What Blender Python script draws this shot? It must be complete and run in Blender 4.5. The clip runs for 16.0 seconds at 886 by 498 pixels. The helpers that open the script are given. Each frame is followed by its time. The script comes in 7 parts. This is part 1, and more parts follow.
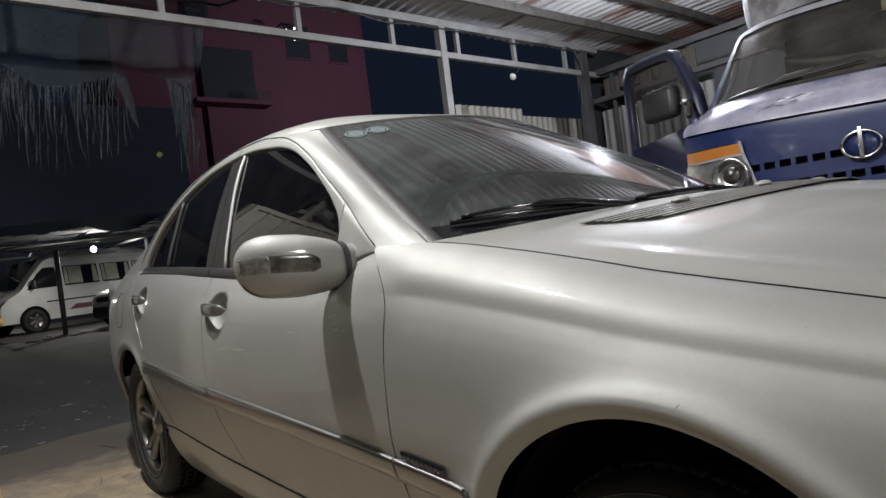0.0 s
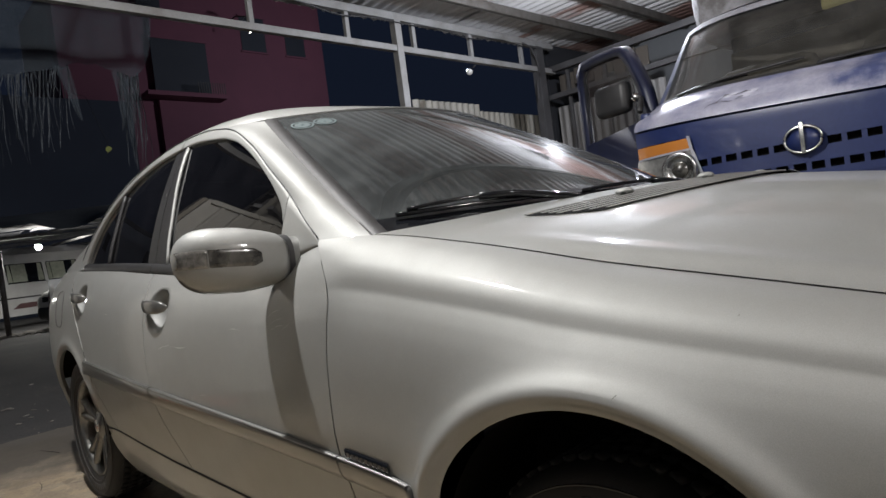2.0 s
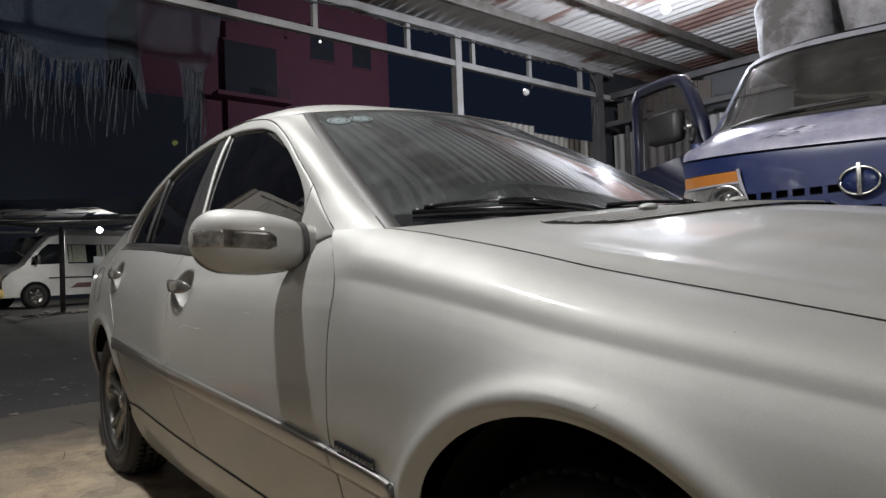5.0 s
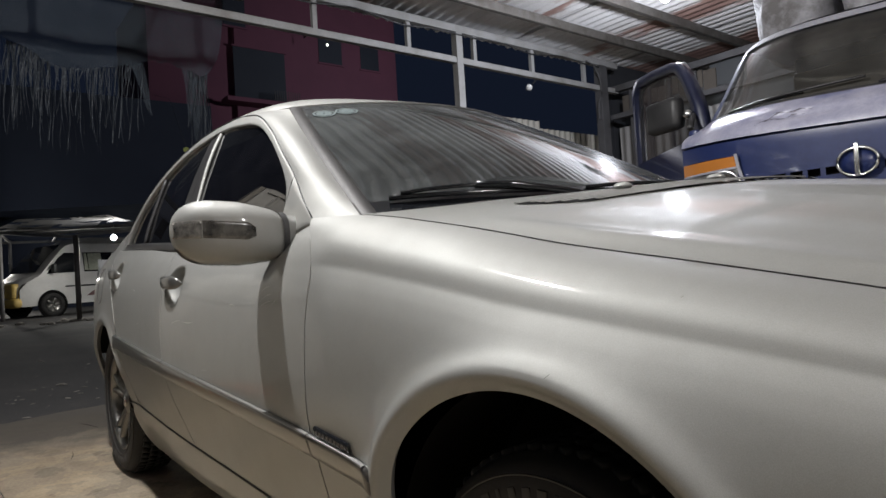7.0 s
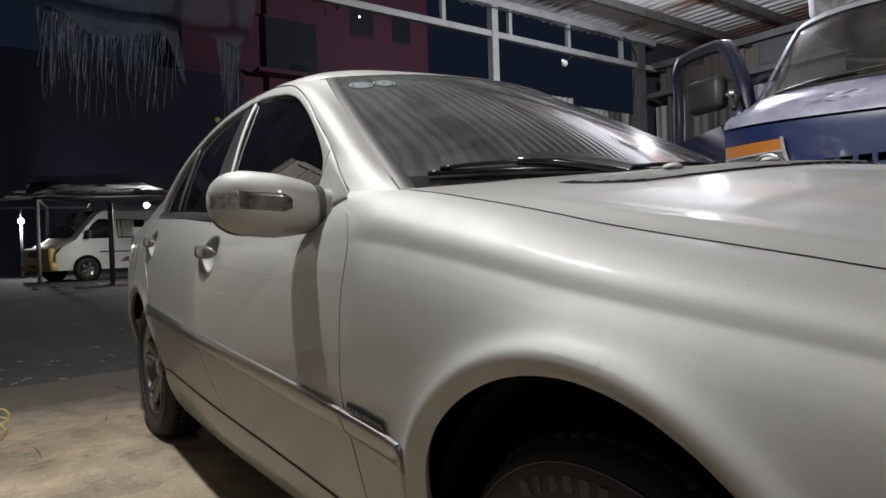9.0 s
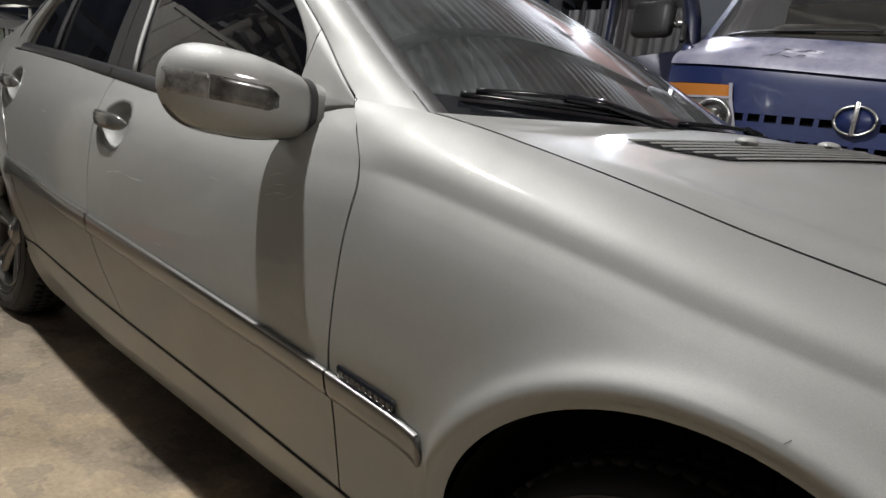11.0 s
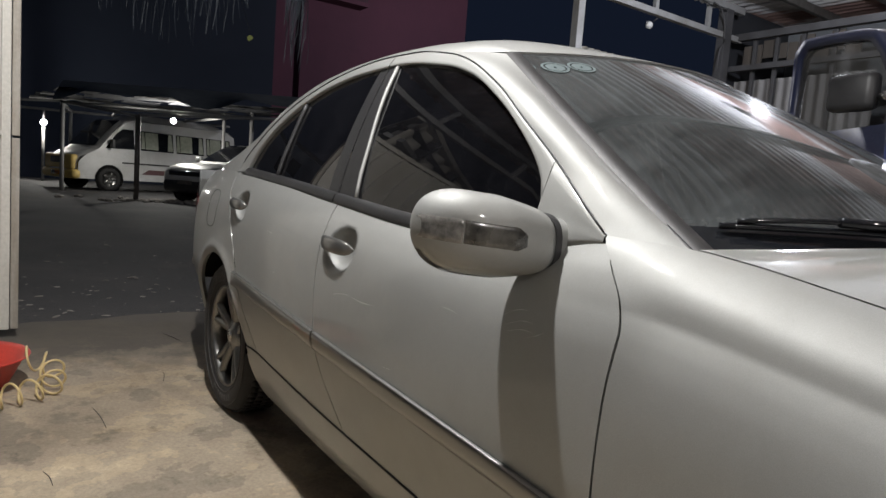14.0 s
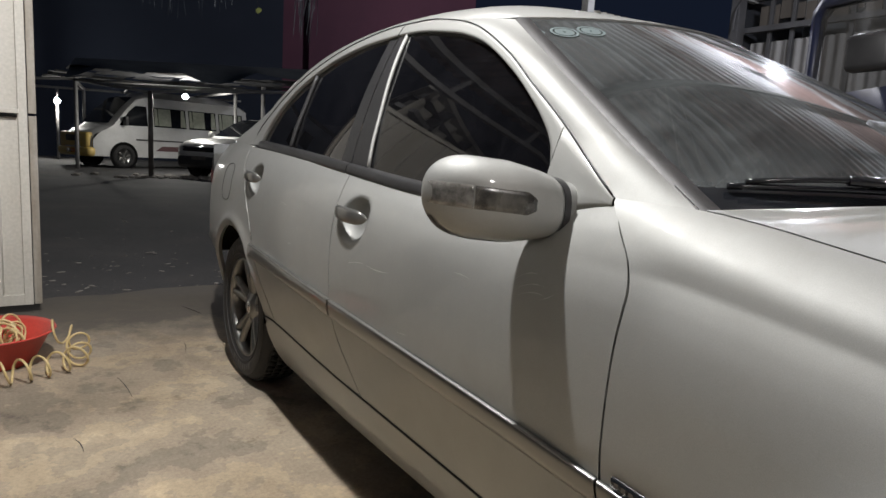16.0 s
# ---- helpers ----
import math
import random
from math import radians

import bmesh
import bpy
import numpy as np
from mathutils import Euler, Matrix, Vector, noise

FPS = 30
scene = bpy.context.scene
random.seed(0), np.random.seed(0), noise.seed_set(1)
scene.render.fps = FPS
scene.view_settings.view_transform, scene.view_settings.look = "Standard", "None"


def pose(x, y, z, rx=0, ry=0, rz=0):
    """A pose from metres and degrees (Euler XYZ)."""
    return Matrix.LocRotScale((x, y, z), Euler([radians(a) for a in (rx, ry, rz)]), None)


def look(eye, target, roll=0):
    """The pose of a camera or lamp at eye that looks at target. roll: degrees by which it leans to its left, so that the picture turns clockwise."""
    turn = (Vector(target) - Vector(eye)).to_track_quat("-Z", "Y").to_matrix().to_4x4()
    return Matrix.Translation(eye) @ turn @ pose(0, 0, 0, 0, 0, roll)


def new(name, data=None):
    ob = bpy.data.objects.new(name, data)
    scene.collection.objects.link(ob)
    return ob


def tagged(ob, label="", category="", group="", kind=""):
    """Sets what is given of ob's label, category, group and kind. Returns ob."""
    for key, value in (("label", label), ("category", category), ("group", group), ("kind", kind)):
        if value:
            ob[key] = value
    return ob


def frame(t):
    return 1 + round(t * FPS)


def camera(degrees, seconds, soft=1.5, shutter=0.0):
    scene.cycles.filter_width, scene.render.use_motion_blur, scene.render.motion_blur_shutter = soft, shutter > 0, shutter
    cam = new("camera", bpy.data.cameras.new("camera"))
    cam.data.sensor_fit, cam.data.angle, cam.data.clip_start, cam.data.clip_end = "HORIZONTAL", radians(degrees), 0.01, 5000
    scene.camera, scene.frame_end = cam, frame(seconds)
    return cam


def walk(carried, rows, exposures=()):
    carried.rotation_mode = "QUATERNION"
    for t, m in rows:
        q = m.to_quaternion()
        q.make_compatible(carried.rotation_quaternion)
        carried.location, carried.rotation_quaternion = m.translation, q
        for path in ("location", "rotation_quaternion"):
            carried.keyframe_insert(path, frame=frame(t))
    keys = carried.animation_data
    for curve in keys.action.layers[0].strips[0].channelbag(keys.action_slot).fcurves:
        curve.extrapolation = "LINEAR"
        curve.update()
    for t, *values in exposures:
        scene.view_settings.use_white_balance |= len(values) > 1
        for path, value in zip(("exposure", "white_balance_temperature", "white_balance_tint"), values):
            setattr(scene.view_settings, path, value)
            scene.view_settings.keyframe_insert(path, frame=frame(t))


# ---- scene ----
cam = camera(69.3, 16.0)
PATH = [
    (0, (0.448, -1.573, 0.928), (-1.082, -0.285, 0.937), -7.2),
    (0.5, (0.445, -1.565, 0.926), (-1.074, -0.264, 0.912), -7.4),
    (1, (0.443, -1.559, 0.923), (-1.062, -0.243, 0.9), -7.3),
    (1.5, (0.448, -1.553, 0.922), (-1.044, -0.221, 0.907), -7.3),
    (2, (0.451, -1.536, 0.917), (-0.998, -0.158, 0.898), -7.5),
    (2.5, (0.451, -1.524, 0.907), (-0.989, -0.136, 0.905), -5.0),
    (3, (0.456, -1.501, 0.895), (-0.943, -0.072, 0.871), -4.4),
    (3.5, (0.46, -1.503, 0.891), (-0.997, -0.132, 0.911), -3.4),
    (4, (0.462, -1.488, 0.879), (-1.0, -0.124, 0.897), -3.2),
    (4.2, (0.463, -1.488, 0.88), (-1.024, -0.151, 0.904), -2.8),
    (6.3, (0.514, -1.419, 0.844), (-1.052, -0.177, 0.909), -2.2),
    (6.5, (0.517, -1.415, 0.84), (-1.046, -0.169, 0.896), -3.1),
    (7, (0.525, -1.414, 0.838), (-1.044, -0.175, 0.893), -3.5),
    (7.5, (0.519, -1.415, 0.834), (-1.057, -0.186, 0.904), -3.0),
    (8, (0.516, -1.418, 0.833), (-1.081, -0.215, 0.886), -2.7),
    (8.5, (0.514, -1.418, 0.834), (-1.087, -0.22, 0.877), -2.9),
    (9, (0.486, -1.416, 0.842), (-1.135, -0.243, 0.827), -1.8),
    (9.2, (0.462, -1.422, 0.866), (-1.148, -0.236, 0.813), 2.2),
    (11.3, (0.092, -1.485, 0.944), (-1.182, -0.002, 0.524), 6.9),
    (11.5, (0.083, -1.482, 0.949), (-1.229, -0.03, 0.535), 4.9),
    (12, (0.064, -1.492, 0.968), (-1.257, -0.019, 0.677), 3.6),
    (12.5, (0.034, -1.518, 0.995), (-1.365, -0.102, 0.803), 2.9),
    (13, (0.006, -1.546, 1.017), (-1.497, -0.237, 0.857), 2.8),
    (13.5, (-0.023, -1.562, 1.02), (-1.597, -0.339, 0.854), 3.0),
    (14, (-0.029, -1.585, 1.018), (-1.654, -0.436, 0.819), 4.4),
    (14.5, (-0.02, -1.584, 1.01), (-1.645, -0.443, 0.773), 4.1),
    (15, (-0.003, -1.583, 1.009), (-1.641, -0.457, 0.785), 3.4),
    (15.5, (-0.005, -1.59, 1.007), (-1.637, -0.465, 0.744), 3.6),
    (16, (-0.007, -1.594, 1.011), (-1.644, -0.483, 0.721), 3.3),
]
walk(cam, [(t, look(eye, target, roll)) for t, eye, target, roll in PATH],
     [(0.0, 0.0), (9.2, 0.0), (11.3, -0.05), (12.5, -0.1), (14.0, 0.06), (15.5, 0.14), (16.0, 0.14)])

# ---- light ----
world = bpy.data.worlds.new("night")
scene.world = world
world.use_nodes = True
_bg = world.node_tree.nodes["Background"]
_bg.inputs["Color"].default_value = (0.0055, 0.0082, 0.0165, 1.0)
_bg.inputs["Strength"].default_value = 1.0


def bulb(name, place, watts, colour, radius):
    """One point light, as from a bare bulb."""
    lamp = bpy.data.lights.new(name, "POINT")
    lamp.energy, lamp.color, lamp.shadow_soft_size = watts, colour, radius
    ob = new(name + "_light", lamp)
    ob.location = place
    return ob


# ---- small tools ----
def rgb(v):
    return (v[0], v[1], v[2], 1.0)


def slope_limited(xs, ys):
    """A smooth curve through points that does not overshoot: returns y(x)."""
    order = np.argsort(xs)
    xs, ys = np.array(xs, float)[order], np.array(ys, float)[order]
    d = np.diff(ys) / np.diff(xs)
    m = np.empty_like(ys)
    m[0], m[-1] = d[0], d[-1]
    for i in range(1, len(ys) - 1):
        m[i] = 0.0 if d[i - 1] * d[i] <= 0 else 2 * d[i - 1] * d[i] / (d[i - 1] + d[i])

    def value(x):
        x = min(max(float(x), xs[0]), xs[-1])
        i = min(int(np.searchsorted(xs, x, side="right")) - 1, len(xs) - 2)
        i = max(i, 0)
        h = xs[i + 1] - xs[i]
        t = (x - xs[i]) / h
        return float((2 * t**3 - 3 * t**2 + 1) * ys[i] + (t**3 - 2 * t**2 + t) * h * m[i]
                     + (3 * t**2 - 2 * t**3) * ys[i + 1] + (t**3 - t**2) * h * m[i + 1])
    return value


def smooth_line(pts, n):
    """n points along a smooth line through pts."""
    p = np.array(pts, float)
    d = np.concatenate([[0], np.cumsum(np.linalg.norm(np.diff(p, axis=0), axis=1))])
    fs = [slope_limited(d, p[:, k]) for k in range(p.shape[1])]
    return np.array([[f(s) for f in fs] for s in np.linspace(0, d[-1], n)])


def mesh_of(name, bm, mats, smooth=True):
    bmesh.ops.recalc_face_normals(bm, faces=bm.faces)
    me = bpy.data.meshes.new(name)
    for f in bm.faces:
        f.smooth = smooth
    bm.to_mesh(me)
    bm.free()
    for m in (mats if isinstance(mats, (list, tuple)) else [mats]):
        me.materials.append(m)
    return me


def part(name, bm, material, parent, label="", smooth=True):
    ob = new(name, mesh_of(name, bm, material, smooth))
    ob.parent = parent
    if label:
        ob["label"] = label
    return ob


def thing(name, label, category, group="", kind="", at=None):
    ob = new(name)
    ob.empty_display_size = 0.1
    if at is not None:
        ob.matrix_world = at
    return tagged(ob, label, category, group, kind)


def solo(name, bm, material, label, category="", group="", kind="", smooth=True):
    return tagged(new(name, mesh_of(name, bm, material, smooth)), label, category, group, kind)


def add_box(bm, x0, y0, z0, x1, y1, z1, bevel=0.0, m=None, mat=0):
    r = bmesh.ops.create_cube(bm, size=1.0)
    vs = r["verts"]
    for v in vs:
        v.co = Vector(((x0 + x1) / 2 + v.co.x * (x1 - x0), (y0 + y1) / 2 + v.co.y * (y1 - y0), (z0 + z1) / 2 + v.co.z * (z1 - z0)))
    fs = {f for v in vs for f in v.link_faces}
    for f in fs:
        f.material_index = mat
    if bevel > 0:
        es = {e for v in vs for e in v.link_edges}
        r2 = bmesh.ops.bevel(bm, geom=list(es), offset=bevel, segments=2, affect="EDGES", profile=0.5)
        vs = list({v for f in r2["faces"] for v in f.verts} | {v for v in vs if v.is_valid})
        for f in r2["faces"]:
            f.material_index = mat
    if m is not None:
        bmesh.ops.transform(bm, matrix=m, verts=[v for v in vs if v.is_valid])
    return vs


def add_tube(bm, pts, r, sides=8, closed=False, mat=0, taper=None):
    """A round bar along a line of points."""
    pts = [Vector(p) for p in pts]
    rings = []
    n = len(pts)
    ref = Vector((0, 0, 1))
    for i, p in enumerate(pts):
        if closed:
            t = pts[(i + 1) % n] - pts[i - 1]
        else:
            t = pts[min(i + 1, n - 1)] - pts[max(i - 1, 0)]
        t.normalize()
        a = t.cross(ref)
        if a.length < 1e-3:
            a = t.cross(Vector((1, 0, 0)))
        a.normalize()
        b = t.cross(a)
        rr = r if taper is None else r * taper(i / max(n - 1, 1))
        rings.append([bm.verts.new(p + rr * (math.cos(2 * math.pi * k / sides) * a + math.sin(2 * math.pi * k / sides) * b)) for k in range(sides)])
    for i in range(n if closed else n - 1):
        A, B = rings[i], rings[(i + 1) % n]
        for k in range(sides):
            f = bm.faces.new((A[k], A[(k + 1) % sides], B[(k + 1) % sides], B[k]))
            f.material_index = mat
    if not closed:
        for ring in (rings[0], rings[-1]):
            f = bm.faces.new(ring)
            f.material_index = mat
    return rings


def add_grid(bm, P, mat=0):
    nu, nv = P.shape[:2]
    V = [[bm.verts.new(P[i, j]) for j in range(nv)] for i in range(nu)]
    for i in range(nu - 1):
        for j in range(nv - 1):
            a, b, c, d = V[i][j], V[i + 1][j], V[i + 1][j + 1], V[i][j + 1]
            if (a.co - b.co).length < 1e-6:
                q = (a, c, d)
            elif (c.co - d.co).length < 1e-6:
                q = (a, b, c)
            else:
                q = (a, b, c, d)
            try:
                f = bm.faces.new(q)
                f.material_index = mat
            except ValueError:
                pass
    return V


def add_lathe(bm, profile, m, sides=48, mat=0, closed=False):
    """Turns a profile of (radius, along) round the local y axis."""
    rings = []
    for r, a in profile:
        rings.append([bm.verts.new(m @ Vector((r * math.cos(2 * math.pi * k / sides), a, r * math.sin(2 * math.pi * k / sides)))) for k in range(sides)])
    last = len(rings) if closed else len(rings) - 1
    for i in range(last):
        A, B = rings[i], rings[(i + 1) % len(rings)]
        for k in range(sides):
            f = bm.faces.new((A[k], A[(k + 1) % sides], B[(k + 1) % sides], B[k]))
            f.material_index = mat
    return rings


def sheet(name, P, material, parent, lip=0.012, label="", inward=None):
    """A pressed metal panel: the grid P with its rim folded inwards by lip metres."""
    bm = bmesh.new()
    add_grid(bm, P)
    bmesh.ops.remove_doubles(bm, verts=bm.verts, dist=1e-5)
    bmesh.ops.recalc_face_normals(bm, faces=bm.faces)
    bm.normal_update()
    if lip > 0:
        c = Vector(inward)
        rim = [e for e in bm.edges if e.is_boundary]
        n_of = {v: v.normal.copy() for e in rim for v in e.verts}
        r = bmesh.ops.extrude_edge_only(bm, edges=rim)
        vs = [g for g in r["geom"] if isinstance(g, bmesh.types.BMVert)]
        near = {}
        for v in vs:
            o = min((e.other_vert(v) for e in v.link_edges if e.other_vert(v) in n_of), key=lambda w: (w.co - v.co).length)
            near[v] = o
        for v, o in near.items():
            n = n_of[o]
            if n.dot(c - o.co) < 0:
                n = -n
            v.co = o.co + n * lip
        for e in rim:
            if e.is_valid:
                e.smooth = False
    me = bpy.data.meshes.new(name)
    for f in bm.faces:
        f.smooth = True
    bmesh.ops.recalc_face_normals(bm, faces=bm.faces)
    bm.to_mesh(me)
    bm.free()
    me.materials.append(material)
    ob = new(name, me)
    ob.parent = parent
    if label:
        ob["label"] = label
    return ob


# lamps of the place, and two more added for brightness
bulb("shed_bulb", (-1.50, -1.27, 3.00), 365.0, (1.0, 0.98, 0.972), 0.04)
bulb("truck_bulb", (-2.29, 3.24, 2.90), 212.0, (0.86, 0.90, 1.0), 0.05)
# unseen lamp, added in front to brighten the wing and bonnet
bulb("shed_bulb", (2.6, -1.30, 2.90), 270.0, (1.0, 0.955, 0.93), 0.10)
bulb("carport_bulb", (-18.0, 2.27, 2.14), 190.0, (1.0, 0.97, 0.9), 0.06)
bulb("carport_bulb", (-25.40, -0.23, 2.07), 260.0, (1.0, 0.97, 0.9), 0.06)
# added fill with no lamp at its place, brightens the houses behind
bulb("house_fill", (-19.0, 17.5, 9.5), 1700.0, (0.93, 0.93, 1.0), 0.20)


# ---- materials ----
def material(name, colour, rough=0.5, metal=0.0, coat=0.0, coat_rough=0.03, spec=0.5):
    m = bpy.data.materials.new(name)
    m.use_nodes = True
    b = m.node_tree.nodes["Principled BSDF"]
    b.inputs["Base Color"].default_value = rgb(colour)
    b.inputs["Roughness"].default_value = rough
    b.inputs["Metallic"].default_value = metal
    b.inputs["Coat Weight"].default_value = coat
    b.inputs["Coat Roughness"].default_value = coat_rough
    b.inputs["Specular IOR Level"].default_value = spec
    return m


def node(m, kind, **values):
    n = m.node_tree.nodes.new(kind)
    for k, v in values.items():
        n.inputs[k].default_value = v
    return n


def wire(m, a, b):
    m.node_tree.links.new(a, b)


def bsdf(m):
    return m.node_tree.nodes["Principled BSDF"]


def noise_of(m, scale, detail=4.0, rough=0.6, stretch=(1, 1, 1)):
    co = m.node_tree.nodes.new("ShaderNodeTexCoord")
    mp = m.node_tree.nodes.new("ShaderNodeMapping")
    mp.inputs["Scale"].default_value = stretch
    wire(m, co.outputs["Object"], mp.inputs["Vector"])
    n = node(m, "ShaderNodeTexNoise", Scale=scale, Detail=detail, Roughness=rough)
    wire(m, mp.outputs["Vector"], n.inputs["Vector"])
    return n.outputs["Fac"]


def ramp(m, fac, stops):
    r = m.node_tree.nodes.new("ShaderNodeValToRGB")
    e = r.color_ramp.elements
    while len(e) < len(stops):
        e.new(0.5)
    for el, (p, c) in zip(e, stops):
        el.position, el.color = p, rgb(c)
    wire(m, fac, r.inputs["Fac"])
    return r.outputs["Color"]


def mixed(m, fac, a, b, blend="MIX"):
    n = m.node_tree.nodes.new("ShaderNodeMix")
    n.data_type, n.blend_type = "RGBA", blend
    for sock, v in ((n.inputs["Factor"], fac), (n.inputs[6], a), (n.inputs[7], b)):
        if isinstance(v, (int, float)):
            sock.default_value = v
        elif isinstance(v, tuple):
            sock.default_value = rgb(v)
        else:
            wire(m, v, sock)
    return n.outputs[2]


def bump(m, height, strength, distance=0.002):
    n = node(m, "ShaderNodeBump", Strength=strength, Distance=distance)
    wire(m, height, n.inputs["Height"])
    wire(m, n.outputs["Normal"], bsdf(m).inputs["Normal"])


def to_rough(m, fac, lo, hi):
    n = m.node_tree.nodes.new("ShaderNodeMapRange")
    n.inputs["To Min"].default_value, n.inputs["To Max"].default_value = lo, hi
    wire(m, fac, n.inputs["Value"])
    wire(m, n.outputs["Result"], bsdf(m).inputs["Roughness"])


def worn(name, stops, scale, rough=(0.5, 0.8), metal=0.0, relief=0.2, dist=0.002, detail=6.0, stretch=(1, 1, 1), fine=60.0, coat=0.0):
    """A surface with blotches at one size and grain at a finer one."""
    m = material(name, stops[0][1], rough[0], metal, coat)
    big = noise_of(m, scale, detail, 0.62, stretch)
    small = noise_of(m, scale * 9 if fine is None else fine, 5.0, 0.7)
    col = ramp(m, big, stops)
    grain = ramp(m, small, [(0.25, (0.82, 0.82, 0.82)), (0.75, (1.1, 1.1, 1.1))])
    wire(m, mixed(m, 1.0, col, grain, "MULTIPLY"), bsdf(m).inputs["Base Color"])
    to_rough(m, small, *rough)
    bump(m, small, relief, dist)
    return m


# silver car paint: metal flake under clear lacquer, with a film of dust
SILVER = material("silver_paint", (0.36, 0.362, 0.348), 0.70, 0.85, 0.62, 0.08, 0.3)
_fl = noise_of(SILVER, 900.0, 2.0, 0.5)
_du = noise_of(SILVER, 3.2, 6.0, 0.65)
_c = ramp(SILVER, _fl, [(0.3, (0.325, 0.330, 0.318)), (0.7, (0.375, 0.380, 0.367))])
_d = ramp(SILVER, _du, [(0.42, (0.0, 0.0, 0.0)), (0.72, (0.30, 0.30, 0.30))])
wire(SILVER, mixed(SILVER, _d, _c, (0.28, 0.275, 0.255)), bsdf(SILVER).inputs["Base Color"])
_sp = noise_of(SILVER, 26.0, 6.0, 0.75, (1.0, 1.0, 0.45))
_mix = node(SILVER, "ShaderNodeMath")
_mix.operation = "MULTIPLY_ADD"
wire(SILVER, _sp, _mix.inputs[0])
_mix.inputs[1].default_value = 0.55
wire(SILVER, _du, _mix.inputs[2])
_rr = node(SILVER, "ShaderNodeMapRange")
for _k, _v in (("From Min", 0.45), ("From Max", 1.1), ("To Min", 0.65), ("To Max", 0.75)):
    _rr.inputs[_k].default_value = _v
wire(SILVER, _mix.outputs[0], _rr.inputs["Value"])
wire(SILVER, _rr.outputs["Result"], bsdf(SILVER).inputs["Roughness"])
_n = node(SILVER, "ShaderNodeMapRange")
_n.inputs["To Min"].default_value, _n.inputs["To Max"].default_value = 0.04, 0.13
wire(SILVER, _du, _n.inputs["Value"])
wire(SILVER, _n.outputs["Result"], bsdf(SILVER).inputs["Coat Roughness"])

BLACK = worn("black_plastic", [(0.3, (0.012, 0.012, 0.013)), (0.7, (0.022, 0.022, 0.023))], 8.0, (0.4, 0.6))
SEAL = worn("dusty_rubber_seal", [(0.3, (0.014, 0.014, 0.014)), (0.7, (0.026, 0.025, 0.025))], 12.0, (0.45, 0.65), relief=0.05)
# near-black: shade in arches, gaps and slots put into colour; also paint chips
VOID = material("shade_and_chip_black", (0.005, 0.005, 0.005), 0.9, 0.0, 0.0, 0.03, 0.10)
RUBBER = worn("tyre_rubber", [(0.3, (0.008, 0.008, 0.008)), (0.75, (0.017, 0.016, 0.015))], 6.0, (0.65, 0.9), relief=0.35, fine=140.0)
LETTER = material("tyre_lettering", (0.055, 0.053, 0.05), 0.7)
STRIP_PAINT = material("glossy_silver_strip", (0.165, 0.165, 0.157), 0.30, 0.7, 0.7, 0.08, 0.4)
TRIM = material("dulled_trim", (0.40, 0.40, 0.39), 0.40, 1.0)
CHROME = material("chrome", (0.60, 0.60, 0.59), 0.26, 1.0)
ALLOY = worn("alloy", [(0.35, (0.30, 0.30, 0.29)), (0.75, (0.14, 0.135, 0.125))], 14.0, (0.22, 0.42), 1.0, 0.05, fine=200.0)
DULL_STEEL = worn("dull_steel", [(0.3, (0.16, 0.15, 0.14)), (0.7, (0.08, 0.07, 0.06))], 10.0, (0.5, 0.7), 0.6)


def tinted(name, tint, dark, dusty=0.0, rough=0.0, ior=1.5, haze=0.0):
    """Window glass under a dark film: it lets a little light through, and mirrors."""
    m = bpy.data.materials.new(name)
    m.use_nodes = True
    t = m.node_tree
    t.nodes.clear()
    out = t.nodes.new("ShaderNodeOutputMaterial")
    clear = t.nodes.new("ShaderNodeBsdfTransparent")
    clear.inputs["Color"].default_value = rgb(tint)
    gloss = t.nodes.new("ShaderNodeBsdfGlossy")
    gloss.inputs["Roughness"].default_value = rough
    gloss.inputs["Color"].default_value = (1, 1, 1, 1)
    film = t.nodes.new("ShaderNodeBsdfDiffuse")
    film.inputs["Color"].default_value = rgb(dark)
    a, b = t.nodes.new("ShaderNodeMixShader"), t.nodes.new("ShaderNodeMixShader")
    a.inputs["Fac"].default_value = dusty
    if dusty > 0:
        n = noise_of(m, 5.0, 8.0, 0.7, (1.0, 0.35, 1.0))
        mr = t.nodes.new("ShaderNodeMapRange")
        mr.inputs["From Min"].default_value, mr.inputs["From Max"].default_value = 0.3, 0.8
        mr.inputs["To Min"].default_value, mr.inputs["To Max"].default_value = dusty * 0.4, dusty * 1.7
        t.links.new(n, mr.inputs["Value"])
        t.links.new(mr.outputs["Result"], a.inputs["Fac"])
    fr = t.nodes.new("ShaderNodeFresnel")
    fr.inputs["IOR"].default_value = ior
    t.links.new(clear.outputs[0], a.inputs[1])
    t.links.new(film.outputs[0], a.inputs[2])
    t.links.new(fr.outputs[0], b.inputs["Fac"])
    t.links.new(a.outputs[0], b.inputs[1])
    mirror = gloss.outputs[0]
    if haze > 0:
        # fine dust spreads part of the mirrored light
        soft = t.nodes.new("ShaderNodeBsdfGlossy")
        soft.inputs["Roughness"].default_value = 0.24
        c = t.nodes.new("ShaderNodeMixShader")
        c.inputs["Fac"].default_value = haze
        t.links.new(mirror, c.inputs[1])
        t.links.new(soft.outputs[0], c.inputs[2])
        mirror = c.outputs[0]
    t.links.new(mirror, b.inputs[2])
    t.links.new(b.outputs[0], out.inputs["Surface"])
    return m


